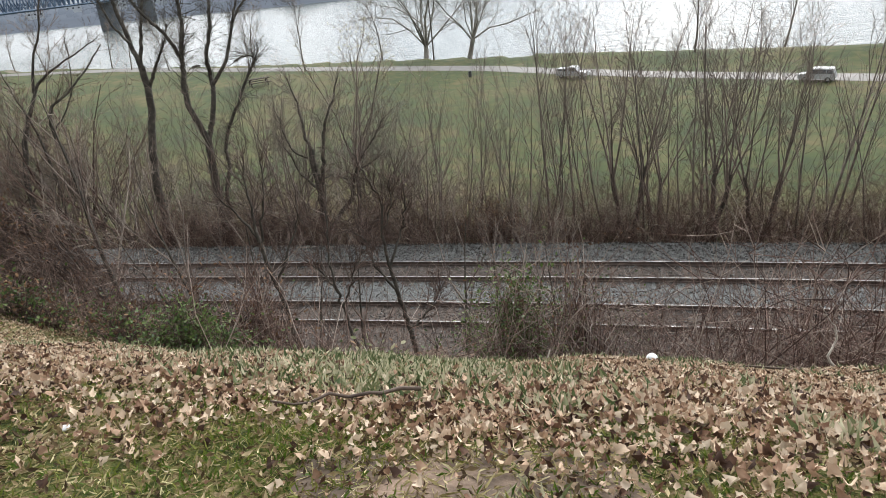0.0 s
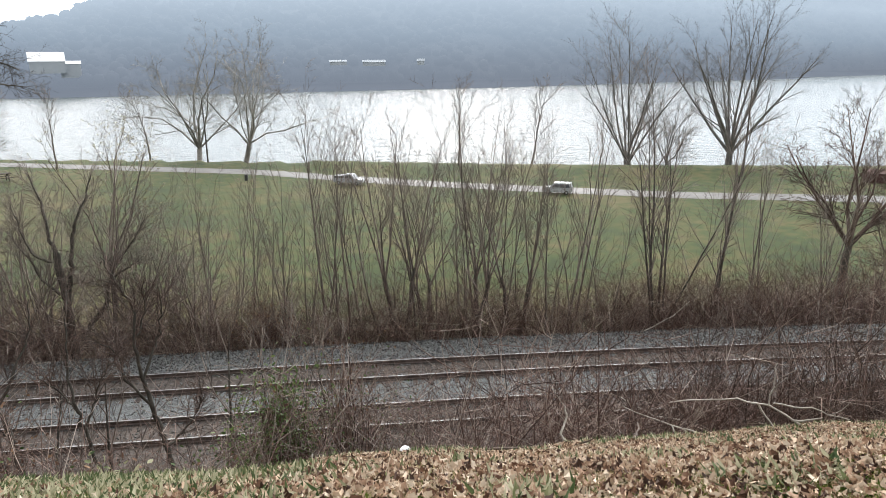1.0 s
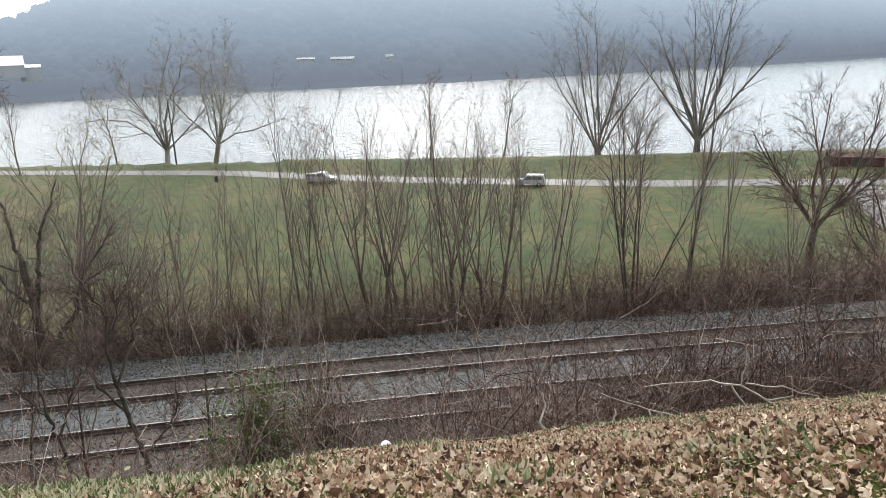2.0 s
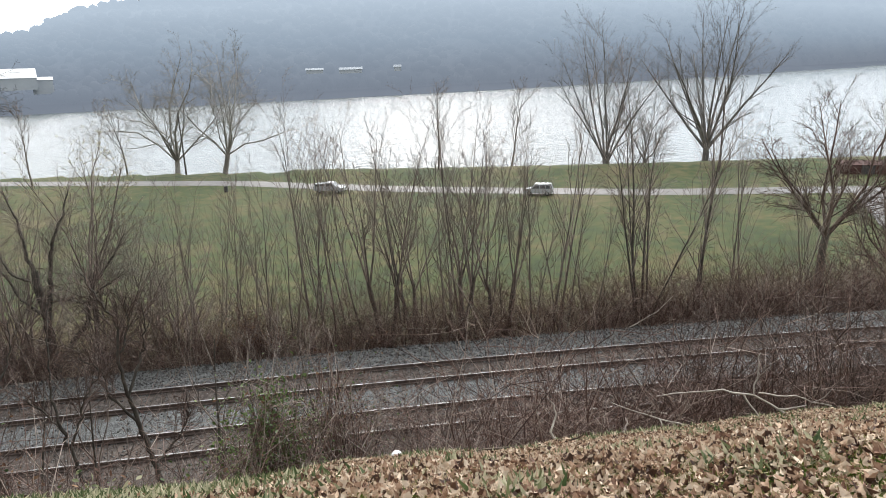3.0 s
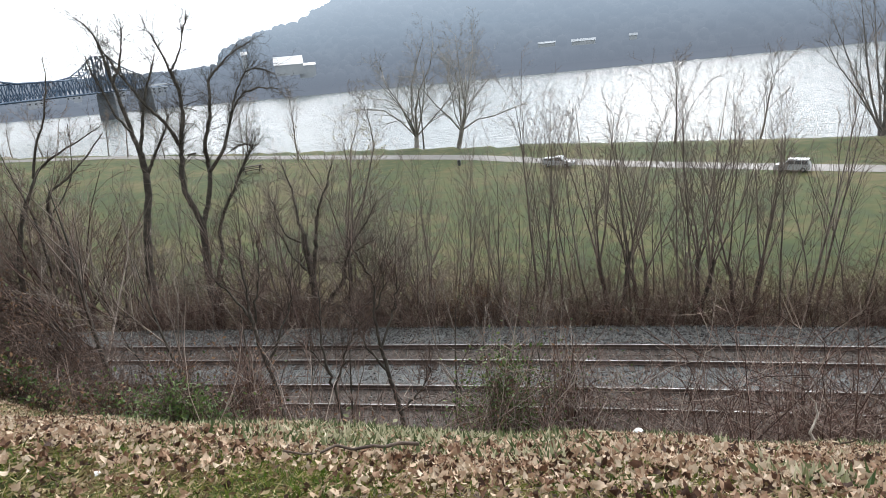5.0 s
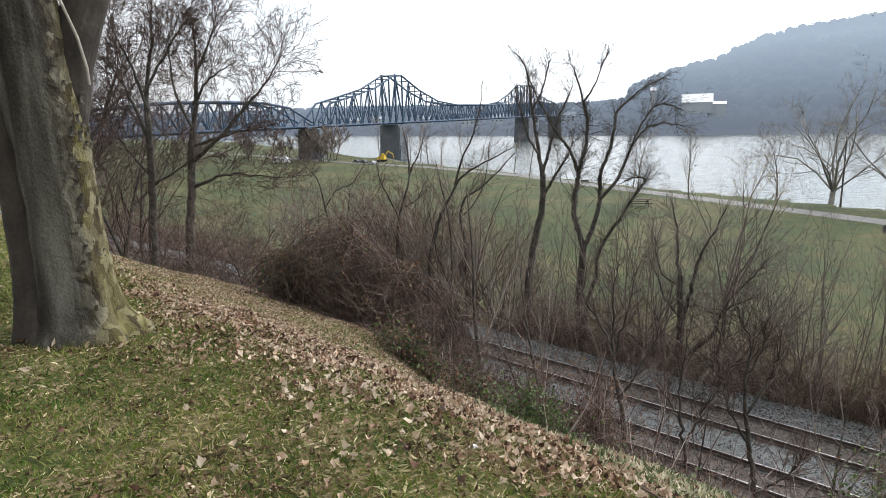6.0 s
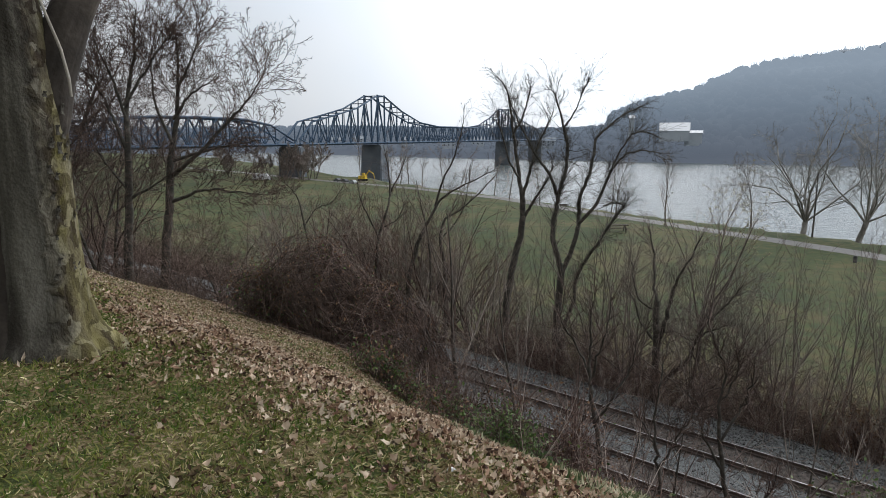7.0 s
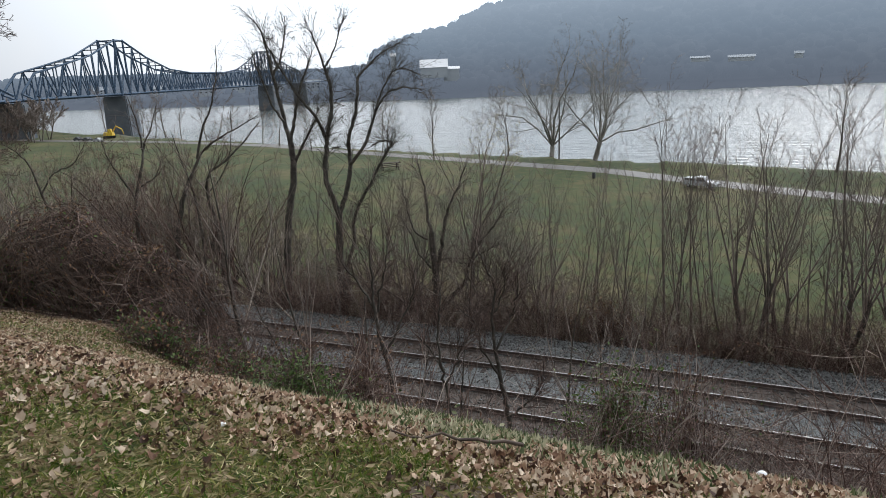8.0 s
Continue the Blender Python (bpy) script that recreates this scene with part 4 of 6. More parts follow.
hand_tree("spreading_tree", -6.5, 32.3, float(ground_z(-6.5, 32.3)), [
    (0.17, 0.12, [(0.05, -0.55), (0.0, 1.4), (0.07, 2.65), (-0.02, 4.15), (-0.07, 5.4)]),
    (0.08, 0.02, [(-0.07, 5.35), (-0.25, 6.14), (-0.45, 7.64), (-0.75, 8.89)]),
    (0.1, 0.02, [(0.05, 2.9), (0.5, 4.65), (0.75, 5.89), (1.12, 6.89), (1.62, 7.89), (2.0, 8.89)]),
    (0.11, 0.02, [(0.25, 1.15), (1.0, 2.15), (1.62, 2.77), (1.87, 3.65), (2.25, 4.27), (2.75, 5.15), (3.5, 6.14), (4.0, 6.89)]),
    (0.05, 0.03, [(1.92, 3.9), (1.37, 3.9), (0.75, 4.0), (0.15, 3.9)]),
    (0.045, 0.015, [(2.2, 4.2), (3.0, 4.7), (3.75, 5.15)]),
    (0.06, 0.015, [(-0.17, 3.45), (-1.0, 4.1), (-1.5, 5.15), (-1.8, 6.14)]),
    (0.05, 0.015, [(-0.1, 4.9), (-0.75, 5.4), (-1.25, 6.39), (-1.62, 7.64)]),
], -17, "low spreading dark bare tree beyond the tracks", 23, 1.7, M_DARKBARK, M_TWIG, "", 2.4, girth=1.25)
hand_tree("leaning_tree", -22.3, 35.6, float(ground_z(-22.3, 35.6)), [
    (0.16, 0.12, [(-1.01, -0.61), (-0.72, 4.44), (0.0, 6.97), (0.54, 7.98)]),
    (0.1, 0.02, [(0.54, 7.98), (1.26, 9.32), (2.17, 10.04), (3.61, 10.77), (4.77, 11.38)]),
    (0.08, 0.015, [(1.01, 9.0), (1.45, 10.59), (2.17, 12.03), (2.71, 13.84), (2.89, 15.46)]),
    (0.12, 0.03, [(1.63, -0.61), (1.63, 5.17), (1.3, 6.97), (1.52, 8.24), (2.53, 8.78), (3.61, 9.68), (4.88, 10.95)]),
    (0.09, 0.02, [(0.54, -0.61), (0.72, 5.17), (0.54, 7.15), (0.18, 8.78), (-0.18, 10.59)]),
    (0.05, 0.015, [(1.37, 6.9), (2.17, 7.7), (2.96, 9.14), (3.25, 11.67)]),
], 30, "leaning dark bare tree with several crooked stems", 24, 1.5, M_DARKBARK, M_DARKTWIG)
hand_tree("leaning_tree", -26.2, 36.3, float(ground_z(-26.2, 36.3)), [
    (0.13, 0.09, [(-0.38, -0.77), (-0.11, 3.83), (0.11, 6.52), (0.73, 8.43)]),
    (0.08, 0.02, [(0.73, 8.43), (0.96, 9.58), (1.53, 10.73), (2.03, 12.07)]),
    (0.07, 0.02, [(0.11, 6.52), (-0.38, 7.67), (-0.96, 8.74), (-1.26, 10.35)]),
    (0.07, 0.02, [(0.96, 9.39), (0.88, 11.12), (0.57, 12.65)]),
    (0.05, 0.015, [(0.27, 7.09), (1.53, 7.86), (2.11, 9.2)]),
], 30, "slanting bare tree in the brush beyond the tracks", 25, 1.5, M_DARKBARK, M_DARKTWIG)
hand_tree("leaning_tree", -33, 37.6, float(ground_z(-33.0, 37.6)), [
    (0.11, 0.08, [(0.21, -1.69), (0.04, 2.53), (-0.3, 4.64), (-0.72, 7.18)]),
    (0.07, 0.02, [(-0.72, 7.09), (-1.06, 8.87), (-1.69, 9.71), (-2.32, 10.22)]),
    (0.06, 0.02, [(-0.63, 6.76), (0.21, 8.02), (1.48, 8.44), (2.32, 9.71)]),
    (0.06, 0.02, [(1.9, -1.69), (2.32, 3.38), (2.74, 5.49), (1.9, 7.18), (0.63, 7.94)]),
], 30, "low crooked bare tree in the brush beyond the tracks", 26, 1.8, M_DARKBARK, M_DARKTWIG)
hand_tree("bank_tree", -26.6, 18.6, float(ground_z(-26.6, 18.6)), [
    (0.2, 0.12, [(-0.71, 1.07), (-0.51, 4.11), (-0.31, 6.38), (-0.21, 8.41)]),
    (0.12, 0.02, [(-0.21, 8.36), (-0.26, 10.18), (0.05, 12.2), (0.38, 14.23)]),
    (0.08, 0.015, [(-0.26, 8.16), (-0.89, 9.67), (-1.65, 10.94), (-2.41, 11.95)]),
    (0.07, 0.015, [(-0.26, 10.13), (0.75, 11.7), (1.77, 12.96)]),
    (0.07, 0.015, [(-0.36, 6.0), (0.75, 6.64), (2.02, 7.4)]),
    (0.06, 0.015, [(-0.33, 6.38), (-1.14, 7.4), (-1.78, 8.66), (-2.03, 10.18)]),
    (0.06, 0.015, [(-0.21, 9.67), (-0.76, 11.45), (-1.27, 12.96), (-1.4, 13.98)]),
], 30, "broad dark bare tree with fine branches on the bank", 27, 2.5, M_DARKBARK, M_DARKTWIG, "bare trees on the near bank", 1.3, 1, 1.15)
hand_tree("bank_tree", -24.6, 20, float(ground_z(-24.6, 20)), [
    (0.2, 0.14, [(-1.63, 2.55), (-1.27, 6.12), (-1.01, 7.91), (-0.89, 9.44)]),
    (0.13, 0.02, [(-0.89, 9.38), (-0.63, 11.22), (-0.25, 13.0), (-0.35, 15.3)]),
    (0.08, 0.015, [(-1.06, 7.52), (0.01, 7.91), (1.03, 8.21), (2.04, 8.03), (3.57, 7.91)]),
    (0.09, 0.015, [(-0.89, 8.67), (0.52, 9.69), (1.79, 10.97), (3.06, 12.24), (3.63, 13.0)]),
    (0.07, 0.015, [(-0.63, 11.22), (0.26, 12.24), (1.54, 13.0)]),
    (0.07, 0.015, [(-0.81, 9.38), (1.03, 9.95), (3.06, 10.3)]),
    (0.06, 0.015, [(-0.38, 12.49), (0.52, 13.77), (0.9, 14.79)]),
    (0.06, 0.015, [(-0.76, 10.2), (-1.52, 11.98), (-1.78, 13.77), (-1.52, 15.04)]),
], 30, "broad dark bare tree with fine branches on the bank", 28, 2.5, M_DARKBARK, M_DARKTWIG, "bare trees on the near bank", 1.3, 1, 1.15)

THICKET = [(0, 0, 0, 0, 0, 0), (8, 0.5, 0.44, 0.14, 0.04, 0.15), (4, 0.55, 0.52, 0.16, 0.04, 0.15), (2, 0.55, 0.55, 0.18, 0.02, 0.2), (0, 0, 0, 0.18, 0, 0)]
thicket = [fan_tree("thicket_tree", 180 + k, 9.5, 0.155, 0.14, 6, 0.85, THICKET, "many-stemmed bare tree spreading low beyond the tracks", "low trees beyond the tracks", M_DARKBARK, M_TWIG, 0.007, 2, 0.5) for k in range(3)]
for k, (x, w, s) in enumerate([(-7.6, 7.0, 0.95), (-4.9, 6.6, 0.9), (-2.6, 7.4, 0.85), (-9.8, 8.2, 1.0), (-0.6, 7.0, 0.75), (-18.0, 7.2, 0.8), (-23.0, 7.4, 0.85)]):
    if k < 3:
        thicket[k].matrix_basis = ground_pose(x, bank_y(x, w), 60 * k, s)
    else:
        plant(thicket[k % 3], x, bank_y(x, w), 53 * k, s)
ruddy = [fan_tree("thicket_tree", 185 + k, 9.0, 0.13, 0.2, 6, 0.75, THICKET, "twiggy red-brown bare tree in the brush beyond the tracks", "low trees beyond the tracks", M_DARKBARK, M_BRUSH, 0.007, 2, 0.45) for k in range(2)]
for k, (x, w, s) in enumerate([(-20.4, 7.0, 0.85), (-24.4, 7.6, 0.9), (-22.4, 8.6, 1.0), (-26.8, 6.8, 0.85), (-29.0, 8.0, 0.95), (-31.8, 7.2, 0.9), (-18.2, 8.2, 0.75), (-35.0, 8.4, 1.0)]):
    if k < 2:
        ruddy[k].matrix_basis = ground_pose(x, bank_y(x, w), 60 * k, s * 1.3)
    else:
        plant(ruddy[k % 2], x, bank_y(x, w), 53 * k, s * 1.3)
CROOKED = [(8, 0.6, 0.6, 0.13, 0.04, 0.3), (5, 0.6, 0.55, 0.17, 0.06, 0.2), (4, 0.65, 0.55, 0.2, 0.02, 0.15), (3, 0.6, 0.5, 0.2, 0, 0.15), (0, 0, 0, 0.2, 0, 0)]
bent = [tree("bent_tree", 120 + k, 2, 9.5, 0.2, CROOKED, "leaning bare tree in the brush beyond the tracks", "tree", "leaning trees beyond the tracks", 0.25, M_DARKBARK, fat=1.2, fine=0.008) for k in range(3)]
for k, (x, w, s) in enumerate([(-29.8, 7.4, 0.8), (-19.2, 8.6, 0.8), (-36.5, 8.4, 0.9), (-42.0, 9.5, 1.0), (-50.0, 11.0, 0.9), (-20.8, 9.5, 0.8), (-24.2, 9.0, 0.8), (-27.5, 7.0, 0.75), (-17.8, 9.4, 0.7), (-31.5, 8.4, 0.85), (-38.0, 8.0, 0.9), (-28.4, 9.4, 0.9), (-33.5, 6.6, 0.7), (-14.2, 8.6, 0.55)]):
    if k < 3:
        bent[k].matrix_basis = ground_pose(x, bank_y(x, w), 60 * k, s)
    else:
        plant(bent[k % 3], x, bank_y(x, w), 53 * k, s)

# near-bank trees
BROAD = [(13, 0.72, 0.56, 0.07, 0.04, 0.15), (7, 0.65, 0.6, 0.15, 0.06, 0.15), (6, 0.65, 0.55, 0.18, 0.03, 0.15), (4, 0.6, 0.55, 0.2, 0.0, 0.15), (0, 0, 0, 0.2, 0, 0)]
broad = [tree("bank_tree", 140 + k, 1, 12.5, 0.19, BROAD, "broad bare tree with a fine dense crown on the bank", "tree", "bare trees on the near bank", 0.15, M_DARKBARK, M_DARKTWIG, 1.15, 0.008) for k in range(2)]
for k, (x, y, s) in enumerate([(-29.2, 17.2, 0.95), (-31.5, 16.8, 0.95), (-35.0, 19.0, 1.0), (-41.0, 15.0, 1.0), (-25.5, 16.0, 0.55), (-37.0, 24.0, 0.9), (-33.0, 20.5, 0.85), (-28.0, 16.2, 0.75), (-23.5, 20.5, 0.5)]):
    if k < 2:
        broad[k].matrix_basis = ground_pose(x, y, 60 * k, s)
    else:
        plant(broad[k % 2], x, y, 97 * k, s)

FORKED = [(7, 0.5, 0.55, 0.06, 0.05, 0.2), (4, 0.5, 0.5, 0.1, 0.06, 0.2), (3, 0.55, 0.5, 0.13, 0.02, 0.2), (0, 0, 0, 0.15, 0, 0)]
small = [tree("bank_sapling", 160 + k, 2, 5.6, 0.07, FORKED, "forked bare sapling on the near bank", "tree", "saplings on the near bank", 0.2, M_DARKBARK, M_TWIG, 1.15, 0.006) for k in range(3)]
for k, (x, y, s) in enumerate([(-2.0, 16.6, 1.1), (-4.6, 16.8, 1.2), (-6.2, 15.4, 1.1), (9.0, 14.5, 0.85), (14.0, 14.0, 0.9), (17.5, 13.5, 1.0), (21.0, 13.0, 1.1), (24.5, 14.0, 1.2), (5.2, 15.5, 0.8), (-8.4, 15.6, 1.2), (0.7, 14.6, 1.0), (2.9, 14.8, 0.95), (0.4, 16.6, 1.1)]):
    if k < 3:
        small[k].matrix_basis = ground_pose(x, y, 50 * k, s)
    else:
        plant(small[k % 3], x, y, 71 * k, s)
hand_tree("bank_sapling", -0.95, 15.4, float(ground_z(-0.95, 15.4)), [
    (0.075, 0.05, [(-0.19, 0.61), (-0.25, 2.42), (-0.38, 3.0), (-0.53, 3.72), (-0.63, 4.36)]),
    (0.045, 0.012, [(-0.63, 4.36), (-0.7, 5.27), (-0.66, 6.18), (-0.9, 6.95), (-1.15, 7.47)]),
    (0.035, 0.01, [(-0.55, 3.82), (-0.9, 4.62), (-1.1, 5.14), (-1.37, 5.66)]),
    (0.035, 0.01, [(-0.64, 4.49), (-0.4, 5.27), (-0.13, 5.92), (-0.07, 6.69)]),
    (0.035, 0.012, [(-0.3, 2.68), (0.02, 3.0), (0.32, 3.33), (0.52, 3.78)]),
    (0.025, 0.01, [(-0.68, 5.53), (-0.44, 6.05), (-0.31, 6.82)]),
], -17, "forked dark bare sapling on the near bank", 171, 0.9, M_DARKBARK, M_DARKTWIG, "saplings on the near bank")
hand_tree("bank_sapling", -3.75, 15.4, float(ground_z(-3.75, 15.4)), [
    (0.07, 0.05, [(-0.5, 0.8), (-0.56, 2.26), (-0.71, 3.36), (-0.88, 3.97), (-0.97, 4.58)]),
    (0.045, 0.012, [(-0.97, 4.56), (-1.11, 5.44), (-1.2, 6.29), (-1.27, 7.03)]),
    (0.04, 0.01, [(-0.8, 3.73), (-0.44, 4.46), (-0.21, 5.19), (-0.09, 6.05)]),
    (0.035, 0.01, [(-0.99, 4.71), (-0.73, 5.56), (-0.5, 6.42), (-0.44, 7.15)]),
    (0.035, 0.01, [(-1.04, 4.95), (-1.44, 5.56), (-1.73, 6.29), (-1.85, 7.03)]),
    (0.03, 0.01, [(-0.65, 3.0), (-1.09, 3.36), (-1.44, 3.97)]),
], -17, "dark bare sapling with spreading forks on the near bank", 172, 0.9, M_DARKBARK, M_DARKTWIG, "saplings on the near bank")
hand_tree("bank_sapling", -2.4, 14.9, float(ground_z(-2.4, 14.9)), [
    (0.05, 0.035, [(-0.1, 0.71), (-0.22, 2.04), (-0.37, 2.77), (-0.51, 3.62)]),
    (0.03, 0.01, [(-0.51, 3.62), (-0.68, 4.47), (-0.65, 5.32), (-0.8, 6.05)]),
    (0.03, 0.01, [(-0.44, 3.13), (-0.04, 3.86), (0.19, 4.47), (0.43, 4.83)]),
    (0.025, 0.01, [(-0.48, 3.5), (-0.86, 3.98), (-1.15, 4.47)]),
], -17, "slim dark bare sapling on the near bank", 173, 0.9, M_DARKBARK, M_DARKTWIG, "saplings on the near bank")

# river-bank trees
SHADE = [(0, 0, 0, 0, 0, 0), (9, 0.42, 0.42, 0.07, 0.03, 0.15), (6, 0.45, 0.5, 0.12, 0.05, 0.15), (4, 0.5, 0.55, 0.14, 0.02, 0.2), (0, 0, 0, 0.16, 0, 0)]
PALE_CROWN = [(0, 0, 0, 0, 0, 0), (10, 0.65, 0.42, 0.22, 0.09, 0.12), (6, 0.65, 0.5, 0.24, 0.05, 0.15), (4, 0.6, 0.55, 0.2, 0.02, 0.2), (0, 0, 0, 0.2, 0, 0)]
SLIM = [(9, 0.5, 0.5, 0.06, 0.04, 0.25), (6, 0.5, 0.55, 0.1, 0.06, 0.2), (5, 0.6, 0.55, 0.15, 0.02, 0.2), (0, 0, 0, 0.18, 0, 0)]
shore_pale = fan_tree("shore_tree", 70, 31, 0.62, 0.15, 8, 0.85, PALE_CROWN, "pale-barked bare spreading tree on the river bank", "trees on the river bank", M_PALE_TREE, M_PALE_TREE, 0.02, 1, 0.15)
shore_fork = fan_tree("shore_tree", 74, 29, 0.5, 0.19, 5, 0.75, PALE_CROWN, "pale-barked forked bare tree on the river bank", "trees on the river bank", M_PALE_TREE, M_PALE_TREE, 0.02, 2, 0.35)
shore_fan = fan_tree("shore_tree", 72, 35, 0.72, 0.13, 10, 0.72, SHADE, "tall bare tree with a wide fan of rising limbs", "trees on the river bank", M_FAR_BARK, M_FAR_BARK, 0.016, 1, 0.03)
shore_tall = fan_tree("shore_tree", 73, 31, 0.6, 0.14, 5, 0.6, SHADE, "tall bare tree with a fan of upright limbs", "trees on the river bank", M_FAR_BARK, M_FAR_BARK, 0.016, 2, 0.25)
shore_low = fan_tree("shore_tree", 75, 18, 0.4, 0.2, 6, 0.9, PALE_CROWN, "lower spreading bare tree between the tall river-bank trees", "trees on the river bank", M_FAR_BARK, M_FAR_BARK, 0.016, 1, 0.25)
slim = [tree("slim_shore_tree", 76 + k, 1, 14, 0.22, SLIM, "small bare tree on the river bank", "tree", "small trees on the river bank", 0.2, M_BARK, M_TWIG, 1.1, 0.022) for k in range(2)]
for one, x, y, turn in ((shore_pale, -3, 156, 190), (shore_fork, 6.3, 151, 40), (shore_fan, 97, 105, 0), (shore_tall, 80.6, 115, 60), (shore_low, 87.5, 111, 10)):
    one.matrix_basis = ground_pose(x, y, turn, 1.0)
for k, (x, y, s) in enumerate([(61, 120, 1.0), (-13, 158, 1.0), (-30, 152, 1.0), (-46, 170, 1.0), (46, 122, 1.0), (-72, 182, 0.9), (-87, 193, 1.0), (-97, 203, 0.9), (-124, 216, 1.0), (-151, 233, 1.1), (-160, 240, 1.0), (-170, 247, 1.0), (-195, 258, 1.2), (-140, 226, 0.9), (-48, 172, 0.8), (118, 84, 0.9), (126, 80, 1.0)]):
    if k < 2:
        slim[k].matrix_basis = ground_pose(x, y, 40 * k, s)
    else:
        plant(slim[k % 2], x, y, 77 * k, s)
grove = tree("grove_tree", 79, 2, 15, 0.3, SLIM, "brown bare tree in the grove below the bridge", "tree", "grove below the bridge", 0.25, M_BARK, M_TWIG, 1.8, 0.11)
for k, (x, y, s) in enumerate([(-205, 232, 0.9), (-214, 236, 1.0), (-222, 246, 1.0), (-236, 232, 0.9), (-250, 226, 1.0), (-262, 236, 0.9), (-275, 215, 1.0), (-212, 226, 0.8), (-228, 238, 1.0), (-243, 245, 1.0), (-290, 225, 1.1), (-310, 215, 1.1), (-208, 240, 1.0), (-217, 229, 0.9), (-203, 226, 0.8), (-211, 233, 1.0)]):
    if k == 0:
        grove.matrix_basis = ground_pose(x, y, 0, s)
    else:
        plant(grove, x, y, 61 * k, s)

# ---- brush ----
def brush(name, seed, count, place, tall, mat, label, twigs=4, lean=0.35, thick=0.012):
    """Many thin bare stems with side twigs. place(rng): x, y; tall: least and most height."""
    rng = np.random.default_rng(seed)
    tubes = Tubes()
    for _ in range(count):
        x, y = place(rng)
        h = rng.uniform(*tall)
        r = thick * rng.uniform(0.6, 1.4)
        z = float(ground_z(x, y)) - 0.1
        pts, rad = limb(rng, (x, y, z), (rng.normal(0, lean), rng.normal(0, lean), 1), h, r, r * 0.35, 4, 0.26, 0.03)
        tubes.add(pts, rad, 3)
        for _ in range(twigs):
            i = rng.integers(0, 4)
            p2, r2 = limb(rng, pts[i] * 0.5 + pts[i + 1] * 0.5, (rng.normal(0, 0.9), rng.normal(0, 0.9), 0.55), h * rng.uniform(0.25, 0.6), r * 0.6, r * 0.3, 2, 0.35, 0.02)
            tubes.add(p2, r2, 3)
    return tagged(tubes.make(name, mat), label, "brush", kind="stuff")


def along(x0, x1, w0, w1):
    def place(rng):
        x = rng.uniform(x0, x1)
        return x, bank_y(x, rng.uniform(w0, w1))
    return place


def near_bank(x0, x1, d0, d1):
    """Places past the brow of the lawn, d metres down the bank."""
    def place(rng):
        x = rng.uniform(x0, x1)
        brow = 5.8 + 2.5 * smooth_step(-1.5, 2.5, x) + 1.0 * smooth_step(5, 11, x)
        return x, float(brow - 0.25 * x + rng.uniform(d0, d1))
    return place


brush("embankment_brush", 201, 6200, along(-16, 36, 5.0, 9.0), (1.4, 4.3), M_BRUSH, "dense red-brown bare brush on the embankment", 5, 0.28, 0.011)
brush("embankment_brush", 211, 800, along(-78, -34, 5.0, 13.0), (2.2, 6.0), M_BRUSH, "tall brown thicket past the tracks", 6, 0.3, 0.016)
brush("embankment_brush", 202, 2700, along(-75, -13, 5.0, 11.0), (1.0, 3.3), M_BRUSH, "tall brown bare brush past the tracks", 5, 0.3, 0.018)
brush("embankment_brush", 203, 1400, along(22, 62, 5.0, 14), (1.6, 3.8), M_BRUSH, "tangled brown bare brush on the embankment", 5, 0.4, 0.018)
brush("bank_brush", 204, 2700, near_bank(4.0, 32, 1.8, 8.5), (1.3, 3.6), M_BRUSH, "thin bare brush covering the near bank", 6, 0.3, 0.010)
brush("bank_brush", 210, 900, near_bank(9.0, 24, 1.5, 7.0), (1.5, 3.8), M_DARKTWIG, "dark tangled bare brush on the near bank", 6, 0.35, 0.011)
brush("bank_brush", 205, 360, near_bank(-4.5, 5, 3.5, 9.5), (1.2, 3.2), M_BRUSH, "sparse bare brush on the near bank", 4, 0.4, 0.009)
brush("bank_brush", 206, 260, near_bank(-11, -2.6, 4.5, 10.0), (0.8, 2.2), M_BRUSH, "thick bare brush on the near bank", 6, 0.4, 0.008)
brush("bank_brush", 212, 230, near_bank(-9.5, -3.2, 4.8, 9.0), (1.4, 3.2), M_VINE, "upright brown stems between the bush and the tracks", 6, 0.3, 0.009)
brush("bank_brush", 213, 110, near_bank(-3.2, 2.5, 4.2, 9.0), (1.0, 2.6), M_VINE, "thin upright stems below the grassy brow", 5, 0.3, 0.009)
brush("bank_brush", 207, 520, near_bank(-48, -17, 5.0, 15.0), (1.0, 2.8), M_DARKTWIG, "brown bare brush among the bank trees", 7, 0.35, 0.014)
brush("bank_brush", 208, 120, near_bank(0.5, 5, 3.0, 7.5), (1.6, 3.2), M_TWIG, "upright dark stems around the green bush", 5, 0.3, 0.010)

brush("bank_brush", 209, 430, near_bank(-36, -18.5, 3.8, 11.0), (2.0, 5.6), M_VINE, "tall thin bare saplings among the bank trees", 7, 0.22, 0.013)


def scatter_mesh(name, template, faces, places, turns, sizes, mat, parent=None):
    """One mesh of many small copies of a flat template. turns: (n, 3, 3) matrices."""
    t = np.asarray(template, float)
    n, k = len(places), len(t)
    v = np.einsum("nij,kj->nki", turns, t) * sizes[:, None, None] + places[:, None, :]
    f = (np.asarray(faces)[None] + (np.arange(n) * k)[:, None, None]).reshape(-1, len(faces[0]))
    me = bpy.data.meshes.new(name)
    me.vertices.add(n * k)
    me.vertices.foreach_set("co", v.ravel())
    me.loops.add(f.size)
    me.loops.foreach_set("vertex_index", f.ravel().astype(np.int32))
    me.polygons.add(len(f))
    me.polygons.foreach_set("loop_start", np.arange(0, f.size, len(faces[0]), dtype=np.int32))
    me.update(calc_edges=True)
    me.materials.append(mat)
    ob = new(name, me)
    ob.parent = parent
    return ob


